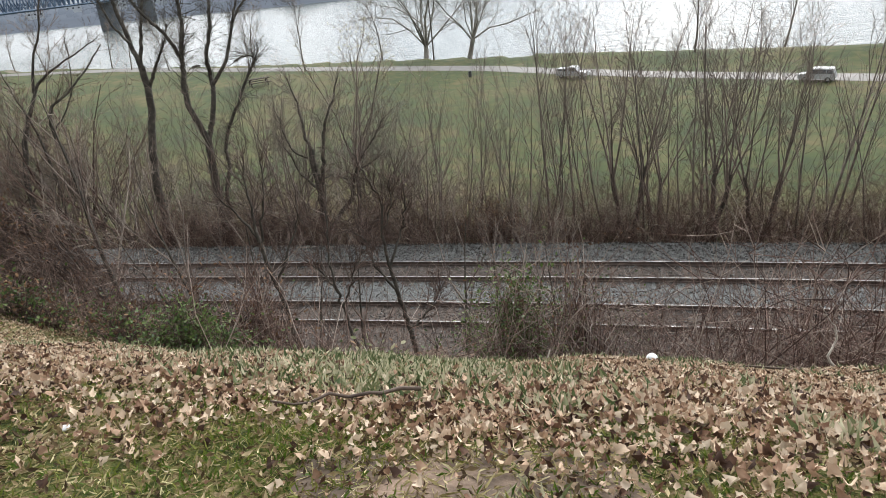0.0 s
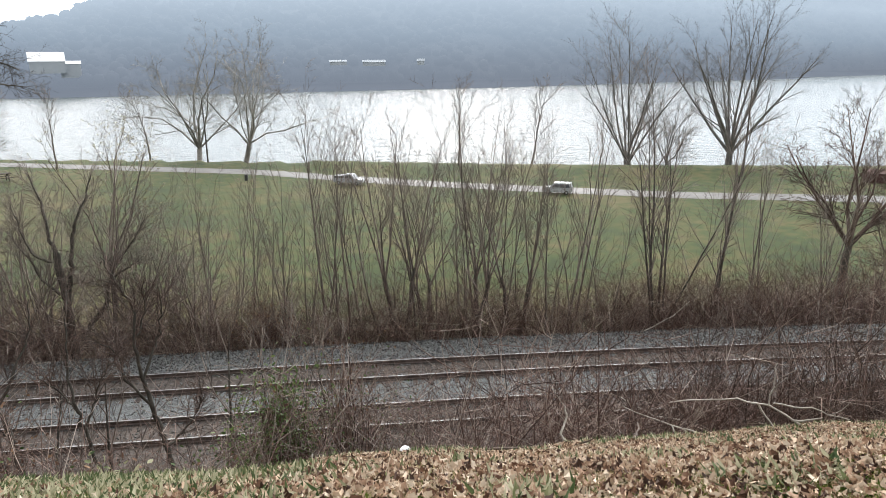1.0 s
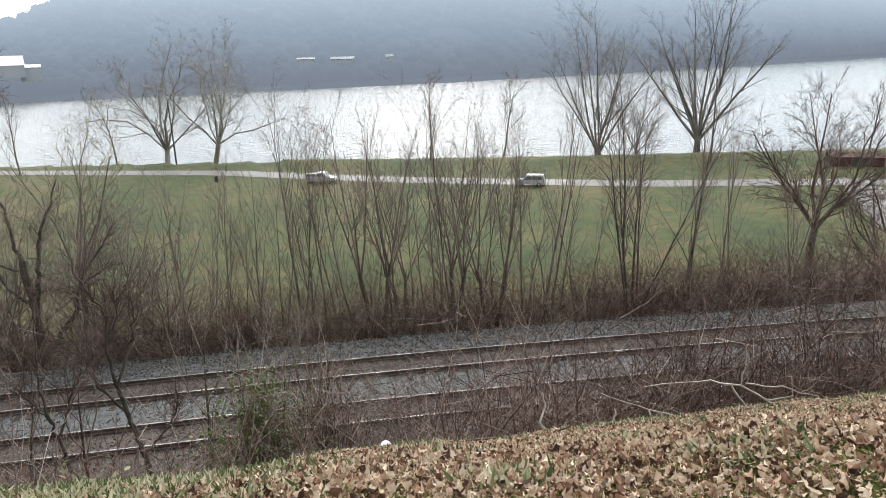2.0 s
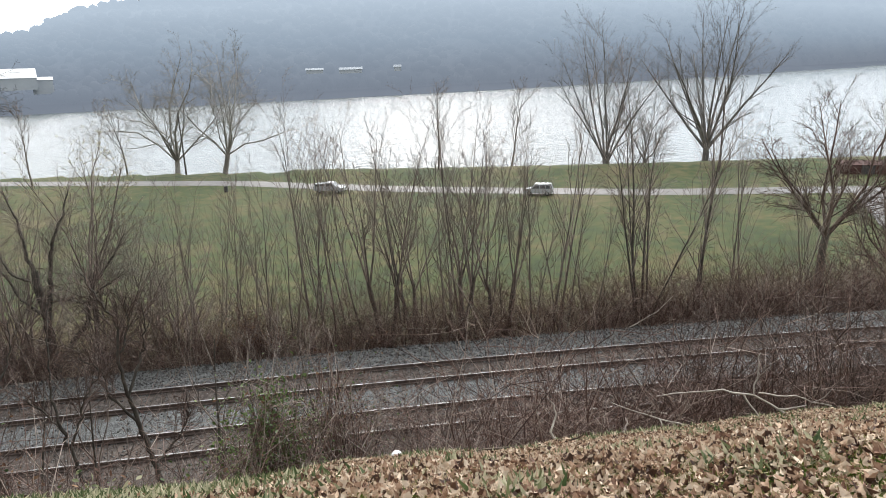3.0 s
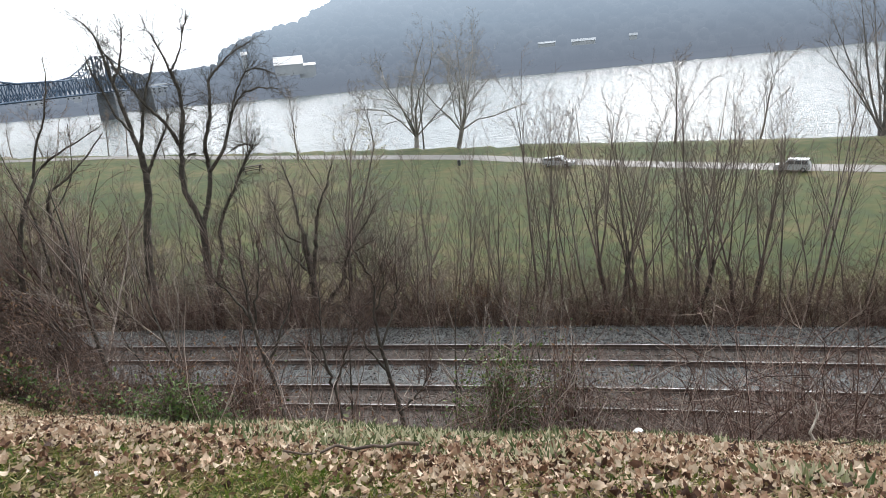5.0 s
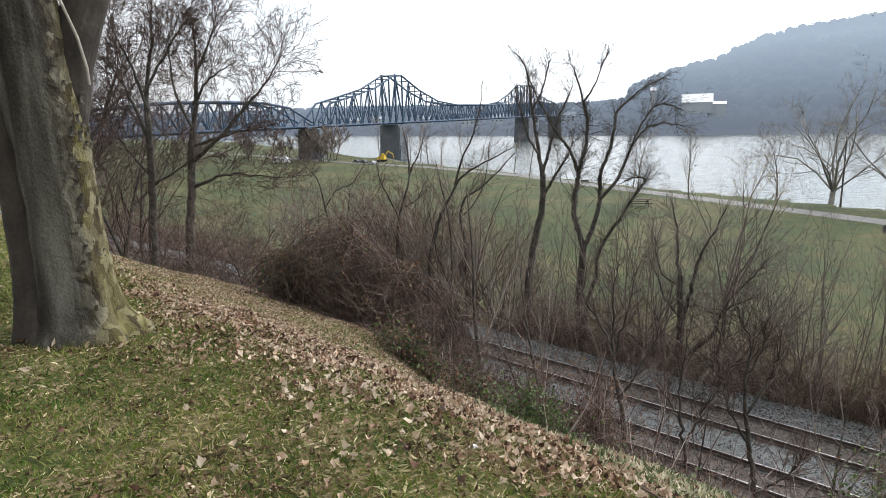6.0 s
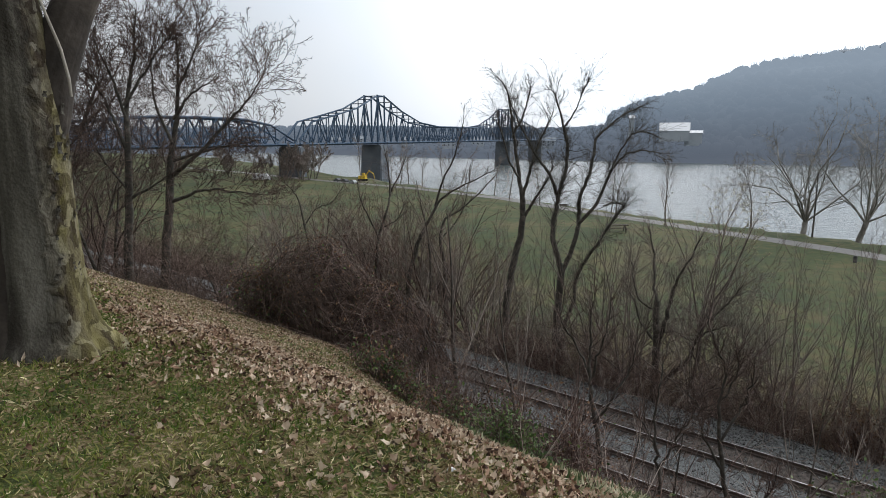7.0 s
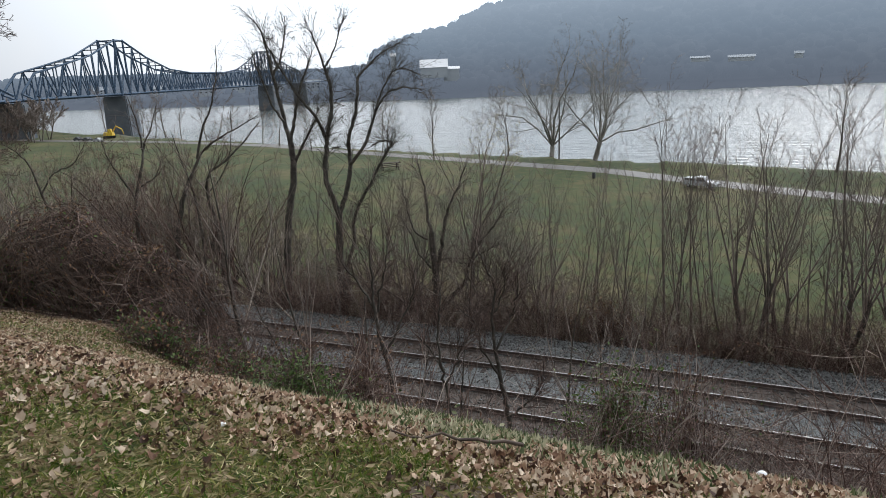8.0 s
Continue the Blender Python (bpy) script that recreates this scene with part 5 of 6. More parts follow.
def turns_of(rng, n, tilt):
    """Random turns about the upright, then tilted by up to about tilt radians."""
    a, b, c = rng.uniform(0, 2 * np.pi, n), rng.normal(0, tilt, n), rng.normal(0, tilt, n)
    ca, sa, cb, sb, cc, sc = np.cos(a), np.sin(a), np.cos(b), np.sin(b), np.cos(c), np.sin(c)
    o, z = np.ones(n), np.zeros(n)
    rz = np.stack([np.stack([ca, -sa, z], -1), np.stack([sa, ca, z], -1), np.stack([z, z, o], -1)], -2)
    rx = np.stack([np.stack([o, z, z], -1), np.stack([z, cb, -sb], -1), np.stack([z, sb, cb], -1)], -2)
    ry = np.stack([np.stack([cc, z, sc], -1), np.stack([z, o, z], -1), np.stack([-sc, z, cc], -1)], -2)
    return rx @ ry @ rz


# broad lobed leaf, cupped and a little twisted, fanned out from its rib
LEAF_V = [(0.0, 0.02, 0.0)] + [(q * math.sin(a), q * math.cos(a), 1.25 * q * q + 0.24 * math.sin(2 * a + 0.6)) for q, a in ((0.66, 0.0), (0.46, 0.42), (0.50, 0.80), (0.40, 1.25), (0.40, 1.85), (0.32, 2.5), (0.60, 3.14), (0.30, 3.8), (0.36, 4.4), (0.41, 4.95), (0.48, 5.45), (0.44, 5.85))]
LEAF_F = [(0, 1 + (i + 1) % 12, 1 + i) for i in range(12)]
LITTER_V = [(0.06, -0.6, 0.30), (-0.25, -0.08, 0.26), (0.0, 0.02, 0.0), (0.22, 0.12, 0.30), (-0.05, 0.62, 0.34)]
LITTER_F = [(0, 2, 1), (0, 3, 2), (1, 2, 4), (2, 3, 4)]


def brow_line(x):
    """Where the lawn breaks off into the bank, measured along y + x / 4."""
    return 5.8 + 2.5 * smooth_step(-1.5, 2.5, x) + 1.0 * smooth_step(5, 11, x)


def blotch(x, y):
    return np.sin(1.9 * x + 0.7 * y + 1.0) * np.sin(1.4 * y - 0.8 * x) + 0.6 * np.sin(4.3 * x - 2.0) * np.sin(3.9 * y + 0.5) + 0.45 * np.sin(9.1 * x + 3.0 * y) * np.sin(8.3 * y - 2.0 * x)


def cover(x, y):
    """How thickly fallen leaves lie: most along the brow and ahead, little on the grass uphill."""
    v = y + 0.25 * x
    base = smooth_step(1.7, 3.0, v) * 0.80 + 0.07 + 0.30 * np.clip(np.sin(1.3 * x + 0.9 * y + 0.4) * np.sin(1.1 * y - 0.7 * x + 1.9) - 0.2, 0, 1) * (1 - smooth_step(1.7, 3.0, v)) + 0.35 * smooth_step(-0.4, 1.8, x) * smooth_step(0.8, 2.2, v)
    grassy = np.exp(-((x + 0.5) / 1.2) ** 2) * smooth_step(3.0, 4.0, v)                  # a grassy shoulder at the brow
    uphill = smooth_step(4.0, 7.0, -x) * (1 - smooth_step(3.2, 5.6, v))                  # grass round the great trunk
    worn = np.exp(-((x - 0.15) / 0.55) ** 2 - ((y - 2.22) / 0.2) ** 2)                       # a patch of bare soil
    return np.clip((base + 0.34 * blotch(x, y)) * (1 - 0.72 * grassy) * (1 - 0.6 * uphill) * (1 - 0.55 * worn), 0.03, 1.0) * (0.12 + 0.88 * smooth_step(0.3, 1.5, y))


rng_l = np.random.default_rng(31)


def leaf_field(n, x0, x1, y0, y1, lift):
    x, y = rng_l.uniform(x0, x1, n), rng_l.uniform(y0, y1, n)
    v = y + 0.25 * x
    keep = (rng_l.uniform(0, 1, n) < cover(x, y)) & (v < brow_line(x) + 1.8 + 6.0 * smooth_step(2.5, 8.0, -x))
    x, y = x[keep], y[keep]
    return np.stack([x, y, ground_z(x, y) + lift + rng_l.uniform(0, 0.03, len(x))], 1)


leaf_places = np.concatenate([leaf_field(270000, -7, 10.0, 0.8, 9.2, 0.018), leaf_field(100000, -18, -5, 3.0, 14.5, 0.018), leaf_field(70000, -7, 10, -5.0, 0.8, 0.018), leaf_field(9000, 9, 15, 3.0, 9.0, 0.012)])
wide_places = leaf_field(30000, -32, -17, 4.0, 18.0, 0.012)
# most leaves to the left and uphill take the duller crumb colour
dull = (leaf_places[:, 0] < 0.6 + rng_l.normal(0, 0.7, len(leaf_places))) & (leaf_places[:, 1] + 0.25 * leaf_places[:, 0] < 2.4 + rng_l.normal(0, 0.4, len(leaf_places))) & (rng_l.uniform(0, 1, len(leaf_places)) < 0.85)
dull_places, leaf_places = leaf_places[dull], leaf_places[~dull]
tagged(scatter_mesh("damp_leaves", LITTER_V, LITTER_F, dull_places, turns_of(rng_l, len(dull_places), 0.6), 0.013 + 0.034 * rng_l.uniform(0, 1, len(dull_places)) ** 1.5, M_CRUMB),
       "dull brown leaves sunk in the grass", "leaves", kind="stuff")
near_pick = np.argsort(np.hypot(leaf_places[:, 0] - 0.2, leaf_places[:, 1] - 3.0))
for picked, shape_v, shape_f, least in ((leaf_places[near_pick[280:46000]], LEAF_V, LEAF_F, 0.014), (leaf_places[near_pick[46000:]], LITTER_V, LITTER_F, 0.026), (wide_places, LITTER_V, LITTER_F, 0.045)):
    tagged(scatter_mesh("fallen_leaves", shape_v, shape_f, picked, turns_of(rng_l, len(picked), 0.75), least + 0.044 * rng_l.uniform(0, 1, len(picked)) ** 2.4, M_LEAF),
           "dry tan and brown fallen leaves on the grass", "leaves", kind="stuff")
crumb_x, crumb_y = rng_l.uniform(-9, 4.0, 170000), rng_l.uniform(-3.0, 8.5, 170000)
crumb_v = crumb_y + 0.25 * crumb_x
crumb_keep = (crumb_v < 5.5) & (rng_l.uniform(0, 1, 170000) < 0.46 + 0.4 * np.sin(2.3 * crumb_x) * np.sin(1.9 * crumb_y))
crumbs = np.stack([crumb_x, crumb_y, ground_z(crumb_x, crumb_y) + rng_l.uniform(0.008, 0.04, 170000)], 1)[crumb_keep]
tagged(scatter_mesh("leaf_crumbs", LITTER_V, LITTER_F, crumbs, turns_of(rng_l, len(crumbs), 0.6), 0.010 + 0.026 * rng_l.uniform(0, 1, len(crumbs)) ** 1.5, M_CRUMB),
       "brown crumbled leaf scraps in the grass", "leaves", kind="stuff")
leaf_me = bpy.data.meshes.new("fallen_leaf")
leaf_me.from_pydata(LEAF_V, [], LEAF_F)
leaf_me.materials.append(material("single_fallen_leaf", [(0.10, (0.048, 0.024, 0.015)), (0.26, (0.165, 0.086, 0.053)), (0.44, (0.35, 0.225, 0.146)), (0.66, (0.50, 0.375, 0.265)), (1.0, (0.60, 0.50, 0.385))], 5.0, 0.75, random_shift=0.95, fine=0.25, through_light=0.18))
near_turns = turns_of(rng_l, 280, 0.6)
for k in range(280):
    p = leaf_places[near_pick[k]]
    leaf_ob = new("fallen_leaf", leaf_me)
    leaf_ob.parent = ground
    m3 = Matrix([list(r) for r in near_turns[k]]).to_4x4()
    leaf_ob.matrix_basis = Matrix.Translation(p) @ m3 @ Matrix.Scale(float(0.016 + 0.044 * rng_l.uniform(0, 1) ** 2.2), 4)

# grass
BLADE_V = [(-0.05, 0, 0), (0.05, 0, 0), (0.03, 0.14, 0.5), (0.0, 0.5, 0.85)]
TUFT_V = [(-0.013, 0, 0), (0.013, 0, 0), (0.011, 0.16, 0.50), (0.0, 0.62, 0.78)]
BLADE_F = [(0, 1, 2), (0, 2, 3)]
rng_g = np.random.default_rng(37)


def grass(name, n, x0, x1, y0, y1, size, mat, label, dense, tilt=0.35, off=0.0, shape=BLADE_V):
    x, y = rng_g.uniform(x0, x1, n), rng_g.uniform(y0, y1, n)
    v = y + 0.25 * x
    brow = brow_line(x)
    keep = (rng_g.uniform(0, 1, n) < dense(x, y)) & (v < brow + 0.6 + 4.0 * smooth_step(2.5, 8.0, -x)) & (np.hypot(x - 0.3, y) > off)
    x, y = x[keep], y[keep]
    p = np.stack([x, y, ground_z(x, y) - 0.005], 1)
    return tagged(scatter_mesh(name, shape, BLADE_F, p, turns_of(rng_g, len(x), tilt), rng_g.uniform(size[0], size[1], len(x)), mat), label, "grass", kind="stuff")


def lawn_dense(x, y):
    patch = np.sin(1.1 * x + 0.5) * np.sin(1.3 * y + 0.9 * x) + 0.7 * np.sin(3.1 * x - y) * np.sin(2.7 * y + 0.3)
    return np.clip(0.8 - 0.5 * smooth_step(0.5, 4.0, x) * smooth_step(1.5, 4, y) + 0.35 * patch, 0.06, 1) * (1 - 0.9 * np.exp(-((x - 0.15) / 0.55) ** 2 - ((y - 2.22) / 0.2) ** 2))


grass("lawn_grass", 120000, -24, -8.4, 3.0, 16.0, (0.05, 0.09), M_BLADE, "short winter grass running down to the bank", lawn_dense, 0.6)
grass("lawn_grass", 70000, -8.5, 9.0, -5.0, 0.5, (0.05, 0.08), M_BLADE, "short winter lawn grass, green and straw", lawn_dense, 0.6)
grass("lawn_grass", 360000, -8.5, 9.0, 0.5, 8.6, (0.035, 0.065), M_BLADE, "short winter lawn grass, green and straw", lawn_dense, 0.6)


STRAW_V = [(-0.02, -0.5, 0.0), (0.02, -0.5, 0.0), (0.02, 0.1, 0.12), (0.0, 0.55, 0.02)]
grass("dry_straw", 230000, -12, 10, 0.5, 9.2, (0.045, 0.12), M_STRAW, "dry straw-coloured grass stems on the lawn", lambda x, y: 0.22 + 0.6 * np.clip(smooth_step(-3.6, -1.6, x) + smooth_step(1.8, 3.0, y + 0.25 * x), 0, 1), 0.4, shape=STRAW_V)


def brow_dense(x, y):
    v = y + 0.25 * x
    near = np.exp(-((v - brow_line(x) - 0.1) / 0.7) ** 2)
    tuft = np.clip(np.sin(2.3 * x + 1) * 0.6 + np.sin(5.1 * x) * 0.5 + 0.2, 0, 1)
    shoulder = 0.5 * np.exp(-((x + 0.5) / 1.2) ** 2) * smooth_step(2.9, 4.0, v)
    spots = np.clip(np.sin(3.3 * x + 2 * y) * np.sin(2.9 * y - 1.7 * x) - 0.35, 0, 1) * 0.8 * (x > -0.5)
    return np.clip(near * (0.12 + 0.55 * tuft) + shoulder + spots, 0, 1)


grass("grass_tufts", 560000, -6, 12, 1.2, 9.5, (0.05, 0.135), M_TUFT, "pale green grass tufts along the brow", brow_dense, 0.95, shape=TUFT_V)

# ---- green and tangled bushes ----
OVAL_V = [(0, -0.5, 0), (0.28, -0.1, 0.05), (0.2, 0.3, 0.03), (0, 0.55, -0.04), (-0.2, 0.3, 0.03), (-0.28, -0.1, 0.05)]
OVAL_F = [(0, 1, 2, 3), (0, 3, 4, 5)]


def bush(name, x, y, size, stems, leaves, leaf_mat, leaf_size, label, seed, stem_mat=None, dead=0, vines=0):
    """A rounded tangle: arching stems, vines trailing over them, and leaves round the outer ends."""
    rng = np.random.default_rng(seed)
    top = thing(name, x, y, float(ground_z(x, y)), label, "bush")
    sx, sy, sz = size
    tubes, tips = Tubes(), []
    for _ in range(stems):
        a, e = rng.uniform(0, 6.28), rng.uniform(0.15, 1.5)
        end = np.array([math.cos(a) * math.cos(e) * sx, math.sin(a) * math.cos(e) * sy, math.sin(e) * sz]) * rng.uniform(0.7, 1.08)
        gx_, gy_ = end[0] * 0.45, end[1] * 0.45
        base = np.array([gx_, gy_, float(ground_z(x + gx_, y + gy_)) - top.location.z - 0.1])
        end[2] += float(ground_z(x + end[0], y + end[1])) - top.location.z
        mid = (base + end) / 2 + np.array([rng.normal(0, 0.15) * sx, rng.normal(0, 0.15) * sy, sz * rng.uniform(0.15, 0.4)])
        t = np.linspace(0, 1, 7)[:, None]
        pts = base * (1 - t) ** 2 + 2 * mid * t * (1 - t) + end * t * t + rng.normal(0, 0.04, (7, 3))
        tubes.add(pts, np.linspace(0.014, 0.005, 7), 3)
        tips += [pts[k] for k in (3, 4, 5, 6)]
        for _ in range(3):
            p2, r2 = limb(rng, pts[rng.integers(2, 6)], rng.normal(0, 1, 3), 0.35 * sz, 0.006, 0.003, 3, 0.35, 0.0)
            tubes.add(p2, r2, 3)
            tips.append(p2[-1])
    for _ in range(vines):
        a, e, k = rng.uniform(0, 6.28), rng.uniform(0.1, 1.35), rng.uniform(0.72, 1.06)
        da, de, pts = rng.normal(0, 0.16), rng.normal(0, 0.10), []
        for _ in range(9):
            px_, py_ = math.cos(a) * math.cos(e) * sx * k, math.sin(a) * math.cos(e) * sy * k
            pts.append((px_, py_, math.sin(e) * sz * k + float(ground_z(x + px_, y + py_)) - top.location.z))
            a, e, k = a + da, float(np.clip(e + de, 0.02, 1.5)), k + rng.normal(0, 0.02)
            da, de = da + rng.normal(0, 0.06), de + rng.normal(0, 0.06)
        tubes.add(np.array(pts) + rng.normal(0, 0.03, (9, 3)), np.linspace(0.011, 0.005, 9), 3)
        tips += pts[2::3]
    tagged(tubes.make("tangle", stem_mat or M_DARKTWIG, top), kind="stuff")
    tips = np.array(tips)
    for n, mat, word in ((leaves, leaf_mat, "foliage"), (dead, M_DEADLEAF, "dead_foliage")):
        if n:
            p = tips[rng.integers(0, len(tips), n)] + rng.normal(0, 0.14, (n, 3))
            tagged(scatter_mesh(word, OVAL_V, OVAL_F, p, turns_of(rng, n, 0.9), rng.uniform(leaf_size * 0.6, leaf_size * 1.3, n), mat, top), kind="stuff")
    return top


bush("vine_mound", -13.0, 15.4, (2.3, 2.0, 3.1), 150, 450, M_IVY, 0.08, "dark dome of tangled brown vines on the bank", 301, M_VINE, 2600, 700)
bush("vine_mound", -10.4, 15.2, (1.9, 1.6, 2.3), 90, 200, M_IVY, 0.08, "brown mound of tangled bare vines on the bank", 302, M_VINE, 1500, 420)
bush("vine_mound", -14.8, 14.6, (1.5, 1.2, 1.7), 140, 900, M_IVY, 0.08, "dark green ivy-covered tangle on the bank", 303, M_DARKTWIG, 1200, 200)
bush("ivy_bush", -4.9, 11.4, (1.4, 0.9, 1.6), 150, 3400, M_IVY, 0.085, "low dark green ivy bush at the brow", 304)
bush("ivy_bush", -6.6, 12.2, (1.2, 0.9, 1.2), 90, 600, M_IVY, 0.085, "straggling dark green ivy bush on the bank", 305, None, 500)
bush("ivy_bush", -8.6, 12.4, (1.4, 0.8, 0.9), 90, 600, M_IVY, 0.085, "creeping ivy along the brow of the bank", 311, None, 400)
bush("leafy_bush", 1.2, 12.6, (1.0, 0.9, 3.3), 105, 3300, M_IVY, 0.085, "thin bush with dull green leaves on the bank", 306, M_BRUSH, 300)
bush("leafy_bush", 2.6, 12.4, (1.2, 0.9, 3.7), 95, 420, M_IVY, 0.06, "thin bush with a few withered leaves on the bank", 307, M_BRUSH, 500)
bush("brown_bush", -4.4, 13.4, (1.0, 1.0, 3.4), 170, 120, M_IVY, 0.08, "upright brown bush with withered leaves on the bank", 308, M_BRUSH, 900)
bush("brown_bush", -5.7, 13.3, (0.9, 0.9, 2.7), 120, 160, M_IVY, 0.08, "upright brown bush beside the ivy on the bank", 313, M_VINE, 700)
bush("dry_weeds", -1.3, 9.4, (0.9, 0.5, 0.8), 90, 600, M_TUFT, 0.10, "dry weeds and grass at the brow", 309, M_PALEWOOD, 200)
bush("brown_bush", 11.5, 11.0, (1.2, 0.9, 1.0), 90, 0, M_IVY, 0.1, "low brown bush at the brow of the bank", 310, M_BRUSH, 300)
bush("oak_regrowth", 2.2, bank_y(2.2, 5.9), (1.6, 1.2, 2.6), 110, 0, M_IVY, 0.1, "shrub holding orange-brown withered leaves past the tracks", 312, M_BRUSH, 1100)

# a slender tree whose top is hazed with pale opening buds
budding = fan_tree("budding_tree", 197, 13.2, 0.13, 0.42, 6, 0.42, THICKET, "slender tree with pale swelling buds past the tracks", "", M_DARKBARK, M_TWIG, 0.007, 1, 0.05)
budding.matrix_basis = ground_pose(-4.9, 33.5, 30)
bud_rng = np.random.default_rng(198)
bud_crown = np.array([v.co for c in budding.children if c.name.startswith("crown") for v in c.data.vertices])
bud_crown = bud_crown[bud_crown[:, 2] > 7.4]
bud_at = bud_crown[bud_rng.integers(0, len(bud_crown), 1700)] + bud_rng.normal(0, 0.03, (1700, 3))
M_BUD = material("pale_bud", [(0.2, (0.20, 0.18, 0.09)), (0.5, (0.34, 0.31, 0.17)), (0.8, (0.48, 0.44, 0.28))], 2.0, 0.7, per="island", random_shift=0.5, through_light=0.3)
tagged(scatter_mesh("foliage", OVAL_V, OVAL_F, bud_at, turns_of(bud_rng, 1700, 0.9), bud_rng.uniform(0.04, 0.085, 1700), M_BUD, budding), kind="stuff")

# ---- sticks and small things on the lawn ----
def stick(name, keys, r0, r1, mat, label, twigs=0, seed=1):
    """A fallen branch through (x, y, height over the ground)."""
    rng = np.random.default_rng(seed)
    tubes = Tubes()
    pts = np.array([(x, y, float(ground_z(x, y)) + h) for x, y, h in keys])
    t, s = np.linspace(0, 1, len(pts)), np.linspace(0, 1, 3 * len(pts))
    fine = np.stack([np.interp(s, t, pts[:, c]) for c in range(3)], 1) + rng.normal(0, 0.012, (len(s), 3))
    base = Vector(fine[0])
    top = thing(name, base.x, base.y, base.z, label, "branch")
    fine = fine - np.array(base)
    tubes.add(fine, np.linspace(r0, r1, len(fine)), 6)
    tubes.make("stem", mat, top)
    for _ in range(twigs):
        one = Tubes()
        k = rng.integers(len(fine) // 3, len(fine))
        p2, r2 = limb(rng, fine[k], fine[-1] - fine[0] + rng.normal(0, 0.5, 3) * np.linalg.norm(fine[-1] - fine[0]), 0.4, r1, r1 * 0.4, 4, 0.2, 0.05)
        one.add(p2, r2, 4)
        one.make("twig", mat, top)
    return top


stick("fallen_branch", [(3.3, 7.0, 0.03), (4.0, 6.5, 0.05), (4.6, 6.2, 0.03)], 0.012, 0.02, M_STICK, "dark fallen branch among the leaves", 1, 2)
stick("fallen_branch", [(4.9, 6.25, 0.02), (5.3, 6.5, 0.12), (5.7, 7.0, 0.25)], 0.022, 0.01, M_STICK, "dark forked branch lying at the brow", 2, 3)
stick("fallen_branch", [(-0.72, 2.95, 0.05), (-0.42, 3.12, 0.07), (-0.10, 3.35, 0.12)], 0.005, 0.011, M_STICK, "short dark branch half hidden in leaves", 0, 4)
stick("dead_branch", [(6.81, 7.76, 0.87), (7.5, 7.13, 0.66), (7.83, 6.78, 0.40), (8.12, 6.47, 0.04)], 0.008, 0.017, M_PALEWOOD, "bleached dead branch leaning out of the brush", 3, 5)
stick("dead_branch", [(7.80, 6.80, 0.40), (7.84, 6.80, 0.75), (7.82, 6.79, 1.08)], 0.012, 0.006, M_PALEWOOD, "bleached upright fork of a dead branch", 1, 15)
stick("dead_branch", [(7.86, 6.76, 0.42), (8.3, 6.5, 0.30), (8.8, 6.3, 0.10)], 0.012, 0.006, M_PALEWOOD, "bleached side branch lying at the brow", 1, 16)
stick("dead_branch", [(6.3, 8.2, 0.95), (6.9, 7.69, 0.42), (7.3, 7.35, 0.12)], 0.006, 0.012, M_PALEWOOD, "pale dead branch slanting out of the brush", 2, 17)
stick("dead_branch", [(5.3, 8.0, 0.0), (5.15, 8.15, 0.4), (5.35, 8.3, 0.75), (5.3, 8.35, 1.0)], 0.024, 0.01, M_PALEWOOD, "bleached upright stick at the brow", 1, 6)
stick("dead_branch", [(1.38, 9.3, 0.0), (1.45, 9.4, 0.35), (1.5, 9.5, 0.65)], 0.02, 0.012, M_PALEWOOD, "pale straight stick standing at the brow", 0, 7)
stick("dead_branch", [(10.5, 11.0, 1.2), (9.6, 11.6, 1.6), (8.9, 12.0, 2.3)], 0.025, 0.01, M_PALEWOOD, "bleached bent branch in the brush", 3, 8)
stick("dead_branch", [(14.0, 28.9, 0.8), (12.6, 29.2, 2.6), (11.2, 29.3, 5.0)], 0.05, 0.015, M_PALEWOOD, "long pale broken stem leaning among the saplings", 3, 9)
stick("dead_branch", [(9.0, 29.0, 1.2), (11.0, 28.6, 1.0), (12.5, 28.4, 1.6)], 0.03, 0.012, M_PALEWOOD, "pale fallen stem in the brush", 3, 10)
stick("dead_branch", [(19.0, 24.5, 0.2), (20.5, 24.4, 0.8), (21.6, 24.6, 1.5)], 0.03, 0.012, M_PALEWOOD, "pale broken branch at the foot of the stems", 2, 11)

marker = thing("marker_stake", 2.40, 7.22, float(ground_z(2.40, 7.22)), "white rounded cap on a short dark stake", "stake")
bm = bmesh.new()
bmesh.ops.create_uvsphere(bm, u_segments=20, v_segments=12, radius=0.075)
for v in bm.verts:
    v.co.z = v.co.z * (1.15 if v.co.z > 0 else 0.8) + 0.07
part("cap", bm, M_WHITE, marker, "white rounded cap").data.polygons.foreach_set("use_smooth", [True] * 240)
st_t = Tubes()
st_t.add([(0, 0, -0.12), (0.005, 0, 0.0), (0, 0, 0.04)], [0.02, 0.02, 0.018], 8)
st_t.make("stake", M_STICK, marker)
for k, (x, y) in enumerate([(-1.55, 2.77), (-1.9, 5.2), (-0.9, 3.1)]):
    bm = bmesh.new()
    bmesh.ops.create_icosphere(bm, subdivisions=2, radius=0.02)
    for v in bm.verts:
        v.co.z *= 0.6
        v.co += Vector((noise.noise(v.co * 30 + Vector((k, 0, 0))),) * 3) * 0.006
    me = bpy.data.meshes.new("pebble")
    bm.to_mesh(me)
    bm.free()
    me.materials.append(M_WHITE)
    peb = tagged(new("pebble", me), "small white pebble on the grass", "pebble", "white pebbles")
    peb.matrix_basis = pose(x, y, float(ground_z(x, y)) + 0.018, 0, 0, 40 * k)

